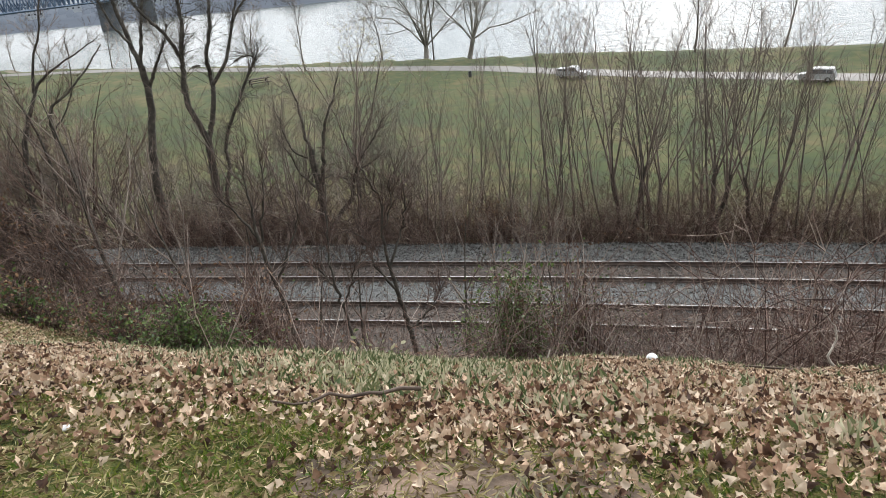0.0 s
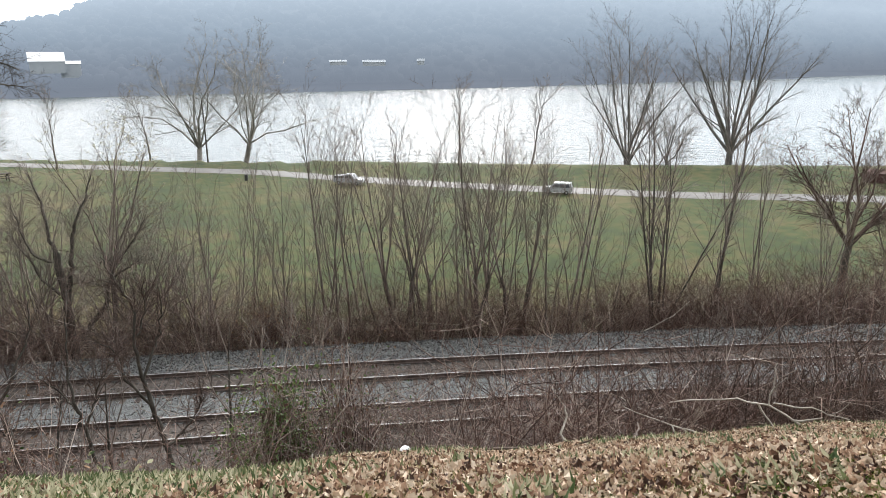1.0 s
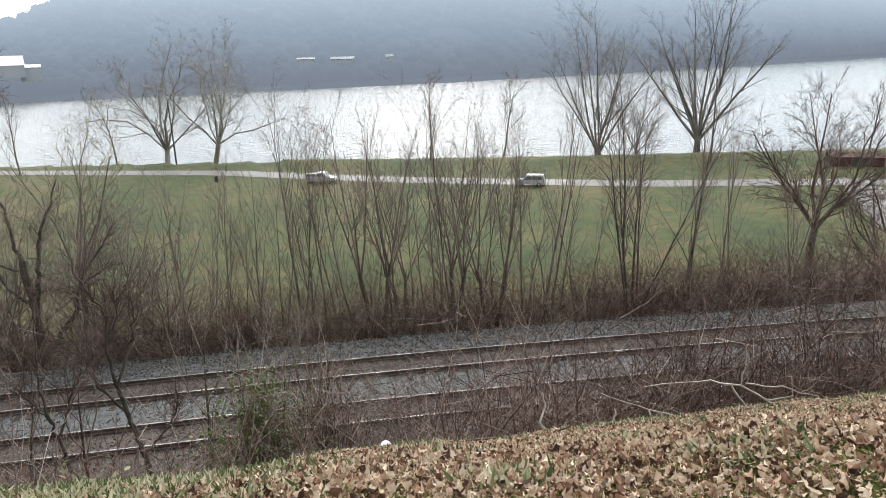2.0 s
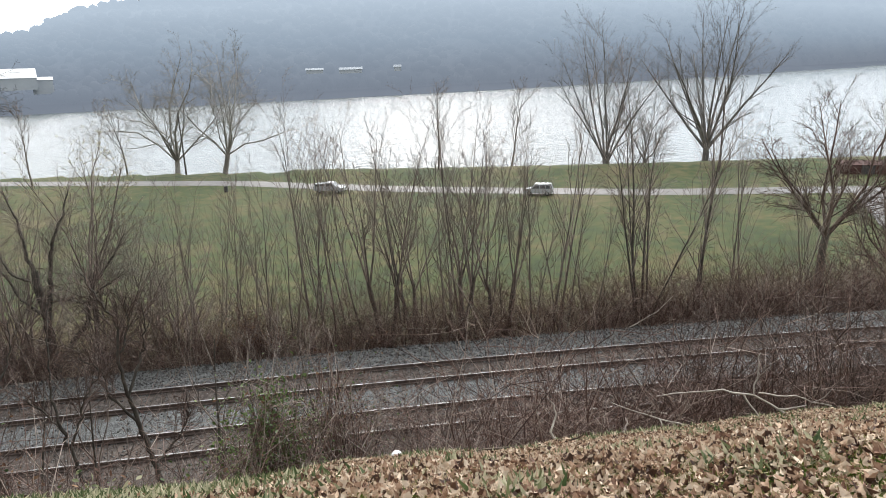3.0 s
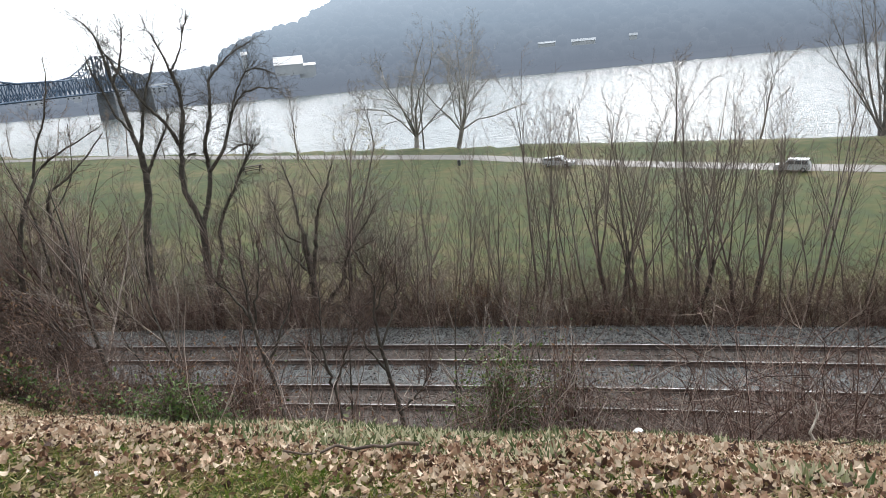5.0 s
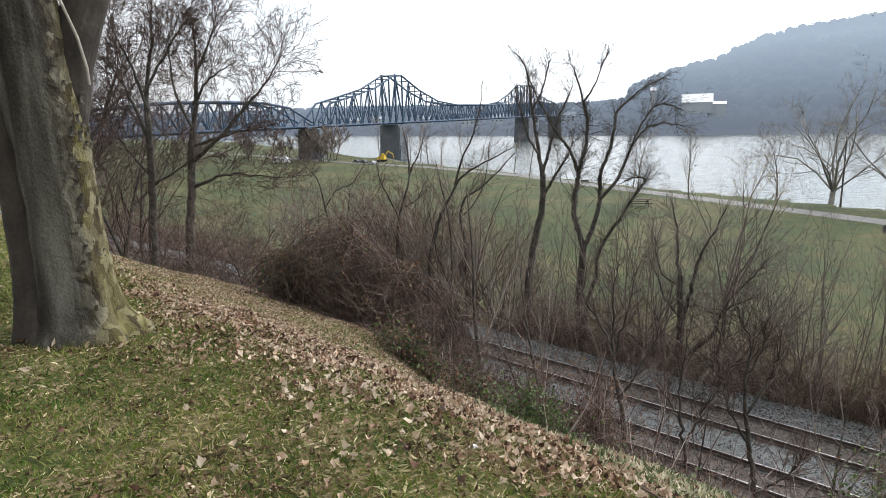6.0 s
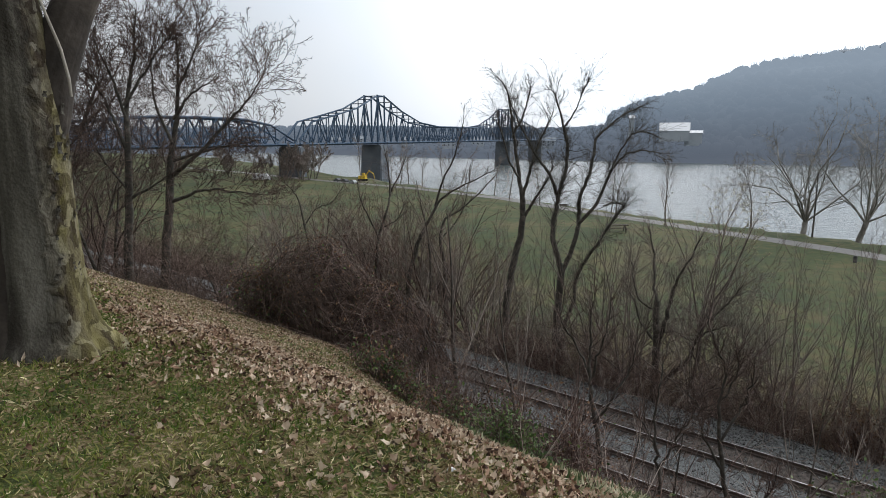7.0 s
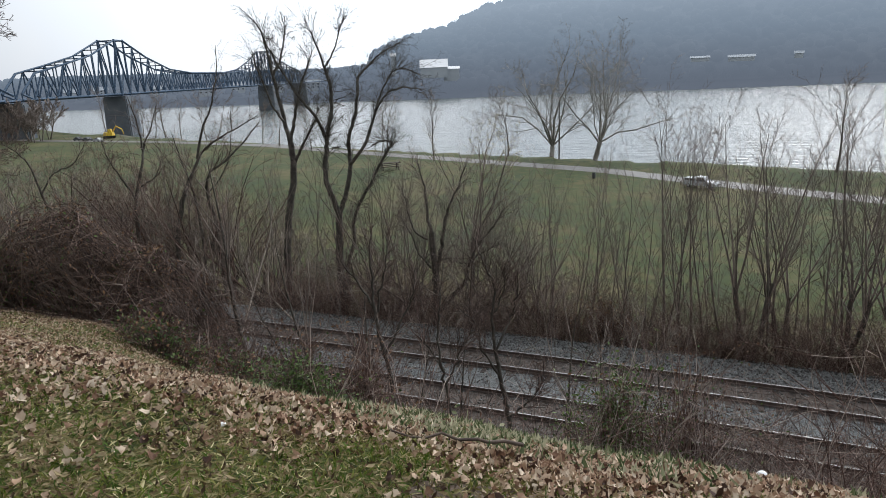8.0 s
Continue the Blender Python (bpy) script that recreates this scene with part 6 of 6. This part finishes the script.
# ---- far woods, houses ----
rng_w = np.random.default_rng(51)
CROWN_V = [(0.04, 0, 1.0)] + [(q * math.cos(a), q * math.sin(a), h) for q, h, a in ((0.34, 0.86, 0.3), (0.42, 0.80, 1.6), (0.30, 0.90, 2.8), (0.44, 0.78, 4.1), (0.36, 0.84, 5.3))] + [(0.46 * math.cos(a), 0.46 * math.sin(a), 0.38) for a in (0.9, 2.2, 3.4, 4.7, 5.9)] + [(0, 0, 0)]
CROWN_F = [(0, 1 + i, 1 + (i + 1) % 5) for i in range(5)] + [(1 + i, 6 + i, 1 + (i + 1) % 5) for i in range(5)] + [(6 + i, 6 + (i + 1) % 5, 1 + (i + 1) % 5) for i in range(5)] + [(11, 6 + (i + 1) % 5, 6 + i) for i in range(5)]
n_w = 7500
w_az = rng_w.uniform(-58, 60, n_w)
w_f = np.where(rng_w.uniform(0, 1, n_w) < 0.28, rng_w.uniform(0.93, 1.0, n_w), rng_w.uniform(0.0, 1.0, n_w))
wx, wy, wz = hill_place(w_az, w_f)
clear = np.ones(n_w, bool)
for hx_, hy_, hw_ in ((-130, 672, 18), (-112, 676, 9), (157, 655, 12), (122, 657, 9), (205, 655, 5)):
    clear &= ~((np.abs(np.degrees(np.arctan2(wx, wy)) - math.degrees(math.atan2(hx_, hy_))) < math.degrees(hw_ / 680)) & (np.hypot(wx, wy) < np.hypot(hx_, hy_) + 8))
wx, wy, wz, w_az, n_w = wx[clear], wy[clear], wz[clear], w_az[clear], int(clear.sum())
w_size = rng_w.uniform(6, 15, n_w) * np.where(w_az < -16, 0.7, 1.0)
# crowns and treetops carry the same haze glow as the hill
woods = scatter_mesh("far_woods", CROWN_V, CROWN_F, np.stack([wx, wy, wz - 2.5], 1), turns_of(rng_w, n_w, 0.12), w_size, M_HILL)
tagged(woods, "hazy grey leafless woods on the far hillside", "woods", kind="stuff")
# upright bare stems along the crest and the far shore
fine_t = Tubes()
for k in range(1500):
    az = rng_w.uniform(-16, 30)
    f = 1.0 if k % 3 else 0.004
    x, y, z = (float(q) for q in hill_place(np.array(az), np.array(f)))
    h = rng_w.uniform(9, 17) if f == 1.0 else rng_w.uniform(7, 12)
    for _ in range(5):
        p2, r2 = limb(rng_w, (x, y, z), (rng_w.normal(0, 0.3), rng_w.normal(0, 0.3), 1), h * rng_w.uniform(0.7, 1.1), 0.22, 0.08, 3, 0.12, 0.0)
        fine_t.add(p2, r2, 3)
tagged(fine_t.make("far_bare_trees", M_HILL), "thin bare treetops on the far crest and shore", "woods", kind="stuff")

# bluish wall grey: the haze before the houses is put into the colour
M_HOUSE = material("pale_far_wall", [(0.3, (0.34, 0.37, 0.40)), (0.7, (0.42, 0.45, 0.475))], 0.05, 0.8)
M_PALEROOF = material("pale_sheet_roof", [(0.3, (0.27, 0.30, 0.33)), (0.7, (0.34, 0.37, 0.40))], 0.05, 0.8)
M_ROOF = material("grey_far_roof", [(0.3, (0.22, 0.25, 0.28)), (0.7, (0.30, 0.33, 0.36))], 0.05, 0.8)
M_GLASS = material("dark_window", [(0.3, (0.03, 0.035, 0.04)), (0.7, (0.06, 0.065, 0.07))], 1.0, 0.15, spec=0.6)


def far_house(x, y, z, wide, deep, high, roof, label, windows=3, storeys=1, base=6.0):
    """A house: walls, gabled roof with eaves, and windows on its river side."""
    top = thing("house", x, y, z, label, "house", "", -math.degrees(math.atan2(x, y)))
    bm = bmesh.new()
    box(bm, -wide / 2, wide / 2, -deep / 2, deep / 2, -base, high)
    part("wall", bm, M_HOUSE, top)
    bm = bmesh.new()
    e = 0.6
    a = [bm.verts.new(q) for q in ((-wide / 2 - e, -deep / 2 - e, high), (wide / 2 + e, -deep / 2 - e, high), (wide / 2 + e, deep / 2 + e, high), (-wide / 2 - e, deep / 2 + e, high), (-wide / 2 - e, 0, high + roof), (wide / 2 + e, 0, high + roof))]
    for f in ((0, 1, 5, 4), (2, 3, 4, 5), (0, 4, 3), (1, 2, 5), (0, 3, 2, 1)):
        bm.faces.new([a[i] for i in f])
    part("roof", bm, M_WHITE if "white" in label else M_PALEROOF if "pale" in label else M_ROOF, top)
    for s in range(storeys):
        for k in range(windows):
            bm = bmesh.new()
            cx_ = -wide / 2 + wide * (k + 0.5) / windows
            z0 = 0.8 + s * 3.2
            box(bm, cx_ - 0.8, cx_ + 0.8, -deep / 2 - 0.1, -deep / 2 + 0.1, z0, z0 + 1.5)
            part("window", bm, M_GLASS, top)
    return top


far_house(-129, 672, 2.0, 27, 22, 4, 8.0, "large white building on the wooded far bank", 0)
far_house(-112, 676, -2.0, 16, 10, 6, 2.5, "grey outbuilding beside the large white building", 0)
far_house(157, 655, 1.5, 22, 9, 1.6, 2.2, "long low pale-roofed building on the far bank", 0, 1, 2.0)
far_house(122, 657, 2.5, 16, 8, 1.4, 1.6, "long low pale-roofed building on the far bank", 0, 1, 2.0)
far_house(205, 655, 2.0, 7, 6, 2.0, 2.2, "small pale house on the far bank", 0, 1, 2.0)
far_house(-165, 650, 6.0, 5, 5, 12, 3.0, "narrow white tower among far trees", 0)
for az, h in ((-1.2, 7), (0.6, 8), (2.4, 8), (4.3, 7), (-2.2, 6)):
    x, y, z = (float(q) for q in hill_place(np.array(az), np.array(0.985)))
    far_house(x, y, z + 1.0, 15, 10, h - 2, 3, "pale house among trees on the hilltop", 3, 2)
# far shore houses seen under the bridge
for az, f in ((-24, 0.05), (-27, 0.08), (-29.5, 0.04), (-33, 0.06), (-37, 0.08), (-39, 0.05), (-21, 0.06)):
    x, y, z = (float(q) for q in hill_place(np.array(az), np.array(f)))
    far_house(x, y, z + 3, 16, 10, 6, 4, "pale house on the far shore beyond the bridge", 3, 2)

# ---- vehicles and park furniture ----
M_SILVER = material("silver_car_paint", [(0.3, (0.34, 0.35, 0.36)), (0.7, (0.42, 0.43, 0.44))], 1.0, 0.35, spec=0.6)
M_WHITECAR = material("white_car_paint", [(0.3, (0.66, 0.67, 0.68)), (0.7, (0.74, 0.74, 0.75))], 1.0, 0.35, spec=0.6)
M_TYRE = material("tyre_rubber", [(0.3, (0.018, 0.018, 0.018)), (0.7, (0.04, 0.04, 0.04))], 5.0, 0.85)
M_RIM = material("wheel_rim", [(0.3, (0.35, 0.35, 0.36)), (0.7, (0.5, 0.5, 0.5))], 5.0, 0.4, metal=0.7)
M_DARKCAR = material("dark_car_paint", [(0.3, (0.03, 0.032, 0.036)), (0.7, (0.06, 0.062, 0.068))], 1.0, 0.35, spec=0.6)
M_YELLOW = material("yellow_machine_paint", [(0.3, (0.62, 0.42, 0.04)), (0.7, (0.75, 0.52, 0.06))], 1.0, 0.5)
M_TIMBER = material("dark_weathered_timber", [(0.3, (0.03, 0.024, 0.02)), (0.7, (0.07, 0.056, 0.046))], 3.0, 0.9)
M_RUST = material("rust_red_sheet", [(0.3, (0.06, 0.028, 0.025)), (0.7, (0.10, 0.045, 0.038))], 0.6, 0.8)
M_POLE = material("dark_pole_wood", [(0.3, (0.06, 0.052, 0.045)), (0.7, (0.13, 0.115, 0.10))], 3.0, 0.9)


def prism(bm, outline, half):
    """Extrudes a side outline (x, z) across y, from -half to half, the upper part drawn in."""
    zmax = max(z for _, z in outline)
    rings = [[bm.verts.new((x, s * (half - 0.16 * max(0, (z - 0.95) / max(zmax - 0.95, 0.1))), z)) for x, z in outline] for s in (-1, 1)]
    n = len(outline)
    bm.faces.new(rings[0])
    bm.faces.new(rings[1][::-1])
    for i in range(n):
        bm.faces.new((rings[0][(i + 1) % n], rings[0][i], rings[1][i], rings[1][(i + 1) % n]))


CARS = {
    "suv": ([(-2.25, 0.35), (-2.28, 0.8), (-2.2, 1.0), (-1.15, 1.08), (-0.55, 1.68), (-0.4, 1.74), (1.9, 1.76), (2.15, 1.1), (2.25, 0.95), (2.25, 0.35)],
            [[(-0.95, 1.12), (-0.5, 1.6), (0.2, 1.62), (0.2, 1.12)], [(0.28, 1.12), (0.28, 1.62), (1.1, 1.62), (1.1, 1.12)], [(1.18, 1.12), (1.18, 1.62), (1.8, 1.62), (1.98, 1.12)]]),
    "pickup": ([(-2.7, 0.4), (-2.7, 1.0), (-2.6, 1.05), (-2.6, 1.55), (-0.55, 1.6), (-0.45, 1.75), (0.75, 1.8), (1.35, 1.15), (2.5, 1.02), (2.7, 0.85), (2.7, 0.4)],
               [[(-2.4, 1.18), (-2.4, 1.48), (-1.6, 1.5), (-1.6, 1.18)], [(-1.5, 1.18), (-1.5, 1.5), (-0.7, 1.52), (-0.7, 1.18)], [(-0.4, 1.18), (-0.35, 1.66), (0.65, 1.7), (1.1, 1.18)]]),
    "sedan": ([(-2.2, 0.3), (-2.25, 0.75), (-1.2, 0.92), (-0.6, 1.38), (0.8, 1.4), (1.5, 0.98), (2.2, 0.9), (2.2, 0.3)],
              [[(-1.0, 0.96), (-0.55, 1.3), (0.1, 1.32), (0.1, 0.96)], [(0.18, 0.96), (0.18, 1.32), (0.75, 1.32), (1.25, 0.96)]]),
}


def car(kind, x, y, rz, paint, roof_paint, label, group=""):
    outline, panes = CARS[kind]
    top = thing(kind if kind != "sedan" else "parked_car", x, y, float(ground_z(x, y)) + 0.06, label, "car", group, rz)
    bm = bmesh.new()
    prism(bm, outline, 0.92)
    bmesh.ops.bevel(bm, geom=bm.edges[:], offset=0.05, segments=2, affect='EDGES')
    body = part("body", bm, paint, top)
    for pane in panes:
        for s in (-1, 1):
            bm = bmesh.new()
            vs = [bm.verts.new((px, s * (0.935 - 0.16 * max(0, (pz - 0.95) / 0.8)), pz)) for px, pz in pane]
            back = [bm.verts.new((v.co.x, v.co.y - s * 0.03, v.co.z)) for v in vs]
            bm.faces.new(vs)
            bm.faces.new(back[::-1])
            for i in range(4):
                bm.faces.new((vs[i], vs[(i + 1) % 4], back[(i + 1) % 4], back[i]))
            part("window", bm, M_GLASS, top)
    hi = max(z for _, z in outline)
    xs = [px for px, pz in outline if pz > hi - 0.12]
    bm = bmesh.new()
    box(bm, min(xs) - 0.1, max(xs) + 0.1, -0.74, 0.74, hi - 0.05, hi + 0.05, 0.04)
    part("roof", bm, roof_paint, top)
    for wx_ in (-1.4 if kind != "pickup" else -1.7, 1.4 if kind != "pickup" else 1.75):
        for s in (-1, 1):
            bm = bmesh.new()
            bmesh.ops.create_cone(bm, segments=20, radius1=0.36, radius2=0.36, depth=0.22, cap_ends=True)
            bmesh.ops.bevel(bm, geom=[e for e in bm.edges if abs(e.verts[0].co.z - e.verts[1].co.z) < 1e-4], offset=0.05, segments=2, affect='EDGES')
            wheel = part("wheel", bm, M_TYRE, top)
            wheel.matrix_basis = pose(wx_, s * 0.83, 0.36, 90)
            bm = bmesh.new()
            bmesh.ops.create_cone(bm, segments=16, radius1=0.21, radius2=0.19, depth=0.25, cap_ends=True)
            part("rim", bm, M_RIM, wheel)
    for s in (-0.62, 0.62):
        bm = bmesh.new()
        fx = outline[-1][0] if kind == "pickup" else outline[0][0]
        sgn = 1 if fx > 0 else -1
        box(bm, fx - 0.06 + 0.0 * sgn, fx + 0.06, s - 0.14, s + 0.14, 0.66, 0.82)
        part("headlight", bm, M_RIM, top)
    return top


car("suv", 51.5, 91.5, -37, M_SILVER, M_WHITECAR, "silver estate car with pale roof on the park road")
car("pickup", 22.2, 112.5, -38, M_SILVER, M_WHITECAR, "silver pickup with pale bed cover on the park road")
car("sedan", -186, 229, -20, M_DARKCAR, M_DARKCAR, "dark car parked below the bridge", "cars below the bridge")
car("sedan", -180, 226.5, -20, M_DARKCAR, M_DARKCAR, "dark car parked below the bridge", "cars below the bridge")
car("sedan", -172, 222, -20, M_SILVER, M_SILVER, "grey car parked below the bridge", "cars below the bridge")

camper = thing("camper_van", -222, 219, float(ground_z(-222, 219)), "white camper van parked by the grove", "van", "", 20)
bm = bmesh.new()
prism(bm, [(-4.0, 0.5), (-4.0, 3.1), (2.4, 3.2), (3.2, 2.4), (3.9, 1.5), (4.0, 0.5)], 1.2)
bmesh.ops.bevel(bm, geom=bm.edges[:], offset=0.15, segments=2, affect='EDGES')
part("body", bm, M_WHITECAR, camper)
for wx_ in (-2.5, 2.6):
    for s in (-1, 1):
        bm = bmesh.new()
        bmesh.ops.create_cone(bm, segments=16, radius1=0.45, radius2=0.45, depth=0.3, cap_ends=True)
        part("wheel", bm, M_TYRE, camper).matrix_basis = pose(wx_, s * 1.05, 0.45, 90)
for wx_ in (-2.6, -0.8, 1.0):
    bm = bmesh.new()
    box(bm, wx_ - 0.5, wx_ + 0.5, -1.22, -1.1, 1.7, 2.3)
    part("window", bm, M_GLASS, camper)

digger = thing("excavator", -179, 238, float(ground_z(-179, 238)), "small yellow excavator near the bridge pier", "excavator", "", 10)
bm = bmesh.new()
box(bm, -1.8, 1.8, -1.1, 1.1, 1.0, 2.4, 0.1)
part("body", bm, M_YELLOW, digger)
bm = bmesh.new()
box(bm, 0.0, 1.4, -1.0, 0.1, 2.4, 3.7, 0.12)
part("cab", bm, M_YELLOW, digger)
for s in (-1.2, 1.2):
    bm = bmesh.new()
    box(bm, -2.0, 2.0, s - 0.3, s + 0.3, 0.0, 0.95, 0.05)
    bmesh.ops.bevel(bm, geom=bm.edges[:], offset=0.2, segments=2, affect='EDGES')
    part("crawler", bm, M_TYRE, digger)
arm = Tubes()
arm.add([(1.2, 0.4, 2.2), (3.0, 0.4, 4.6), (5.2, 0.4, 3.4), (5.8, 0.4, 1.2)], [0.32, 0.3, 0.25, 0.15], 4)
arm.make("arm", M_YELLOW, digger)

picnic = thing("picnic_table", -36.8, 137.0, float(ground_z(-36.8, 137.0)), "dark weathered timber picnic table on the meadow", "table", "", 25)
picnic.scale = (1.5, 1.5, 1.45)
for k in range(5):
    bm = bmesh.new()
    box(bm, -1.5, 1.5, -0.5 + k * 0.21, -0.31 + k * 0.21, 0.95, 1.03)
    part("plank", bm, M_TIMBER, picnic)
for s in (-0.95, 0.95):
    bm = bmesh.new()
    box(bm, -1.5, 1.5, s - 0.16, s + 0.16, 0.52, 0.6)
    part("bench", bm, M_TIMBER, picnic)
for sx_ in (-1.1, 1.1):
    for s in (-1, 1):
        leg = Tubes()
        leg.add([(sx_, s * 0.35, 0.95), (sx_, s * 0.95, 0.0)], [0.07, 0.07], 4)
        leg.make("leg", M_TIMBER, picnic)
    bm = bmesh.new()
    box(bm, sx_ - 0.05, sx_ + 0.05, -1.0, 1.0, 0.40, 0.52)
    part("crossbar", bm, M_TIMBER, picnic)

barrel = thing("litter_barrel", 5.5, 123.0, float(ground_z(5.5, 123.0)), "dark steel litter barrel beside the road", "bin")
bm = bmesh.new()
rings_b = [(0.0, 0.30), (0.05, 0.32), (0.32, 0.31), (0.35, 0.33), (0.38, 0.31), (0.66, 0.31), (0.69, 0.33), (0.72, 0.31), (0.98, 0.32), (1.0, 0.30), (0.9, 0.27), (0.3, 0.27)]
bv = [[bm.verts.new((r * math.cos(a), r * math.sin(a), z)) for a in np.linspace(0, 2 * np.pi, 20, endpoint=False)] for z, r in rings_b]
for i in range(len(bv) - 1):
    for j in range(20):
        bm.faces.new((bv[i][j], bv[i][(j + 1) % 20], bv[i + 1][(j + 1) % 20], bv[i + 1][j]))
part("drum", bm, M_DARKCAR, barrel)

seat = thing("park_bench", -64, 180, float(ground_z(-64, 180)), "dark park bench facing the river", "bench", "", 30)
for name, a in (("seat", (-1.1, 1.1, -0.25, 0.25, 0.42, 0.48)), ("backrest", (-1.1, 1.1, -0.30, -0.24, 0.55, 0.95))):
    bm = bmesh.new()
    box(bm, *a)
    part(name, bm, M_TIMBER, seat)
for sx_ in (-0.9, 0.9):
    bm = bmesh.new()
    box(bm, sx_ - 0.06, sx_ + 0.06, -0.25, 0.25, 0.0, 0.42)
    part("leg", bm, M_TIMBER, seat)

for x, y, h in ((-1.0, 150.0, 13.5), (88.5, 92.0, 15.0)):
    pole = thing("utility_pole", x, y, float(ground_z(x, y)), "dark slender pole standing beside the road", "pole", "poles by the road")
    pt = Tubes()
    pt.add([(0, 0, -0.5), (0.05, 0, h * 0.5), (0, 0, h)], [0.19, 0.16, 0.12], 8)
    pt.make("post", M_POLE, pole)
    bm = bmesh.new()
    box(bm, -0.14, 0.14, -0.14, 0.14, h, h + 0.12, 0.05)
    part("pole_cap", bm, M_POLE, pole)

shed = thing("shed", 108, 79, float(ground_z(108, 79)), "low rust-red sheet metal shed by the road", "shed", "", -40)
bm = bmesh.new()
box(bm, -4, 4, -2.0, 2.0, 0, 1.6)
part("wall", bm, M_RUST, shed)
bm = bmesh.new()
rv = [bm.verts.new(q) for q in ((-4.2, -2.2, 1.6), (4.2, -2.2, 1.6), (4.2, 2.2, 1.6), (-4.2, 2.2, 1.6), (-4.2, 0, 2.1), (4.2, 0, 2.1))]
for f in ((0, 1, 5, 4), (2, 3, 4, 5), (0, 4, 3), (1, 2, 5), (0, 3, 2, 1)):
    bm.faces.new([rv[i] for i in f])
part("roof", bm, M_RUST, shed)
bm = bmesh.new()
box(bm, -1.0, 1.0, -2.06, -2.0, 0, 1.5)
part("door", bm, M_DARKCAR, shed)

# ---- loose ballast ----
STONE_V = [(1, 0.1, 0), (0.1, 0.8, 0.1), (-0.9, 0.1, -0.1), (0, -0.85, 0), (0.1, 0, 0.7), (0, 0, -0.6)]
STONE_F = [(0, 1, 4), (1, 2, 4), (2, 3, 4), (3, 0, 4), (1, 0, 5), (2, 1, 5), (3, 2, 5), (0, 3, 5)]
rng_b = np.random.default_rng(71)
bx, bw = rng_b.uniform(-16, 30, 15000), np.where(rng_b.uniform(0, 1, 15000) < 0.6, rng_b.uniform(2.7, 5.2, 15000), rng_b.uniform(-4.4, 2.7, 15000))
by = rail_y(bx) + (bw - 2.55) * np.sqrt(1 + (0.2124 + 2 * np.where(bx > 0, 0.00147, 0.0003) * bx) ** 2)
stones = np.stack([bx, by, ground_z(bx, by) + 0.015], 1)
tagged(scatter_mesh("ballast_stones", STONE_V, STONE_F, stones, turns_of(rng_b, 15000, 0.6), rng_b.uniform(0.03, 0.065, 15000), material("loose_ballast", [(0.15, (0.045, 0.044, 0.041)), (0.5, (0.105, 0.103, 0.098)), (0.85, (0.25, 0.245, 0.235))], 2.0, 0.9, per="island", random_shift=0.8)),
       "loose grey crushed stone along the tracks", "gravel", kind="stuff")

# ---- sleepers ----
tie_me = bpy.data.meshes.new("sleeper")
bm = bmesh.new()
box(bm, -0.11, 0.11, -1.27, 1.27, -0.02, 0.17, 0.015)
bm.to_mesh(tie_me)
bm.free()
tie_me.materials.append(M_TIE)
rng_t = np.random.default_rng(61)
tracks = [o for o in scene.objects if o.name.startswith("railway_track")]
for owner, off in zip(tracks, (-0.75, -4.47)):
    xs = np.arange(-46, 46, 0.56)
    line, nrm = rail_line(xs, off)
    for p, q in zip(line, nrm):
        tie = new("sleeper", tie_me)
        tie.parent = owner
        tie.matrix_basis = pose(p[0], p[1], TRACK_Z - 0.155 + rng_t.uniform(-0.02, 0.012), 0, 0, math.degrees(math.atan2(q[1], q[0])) - 90 + rng_t.uniform(-1.5, 1.5))
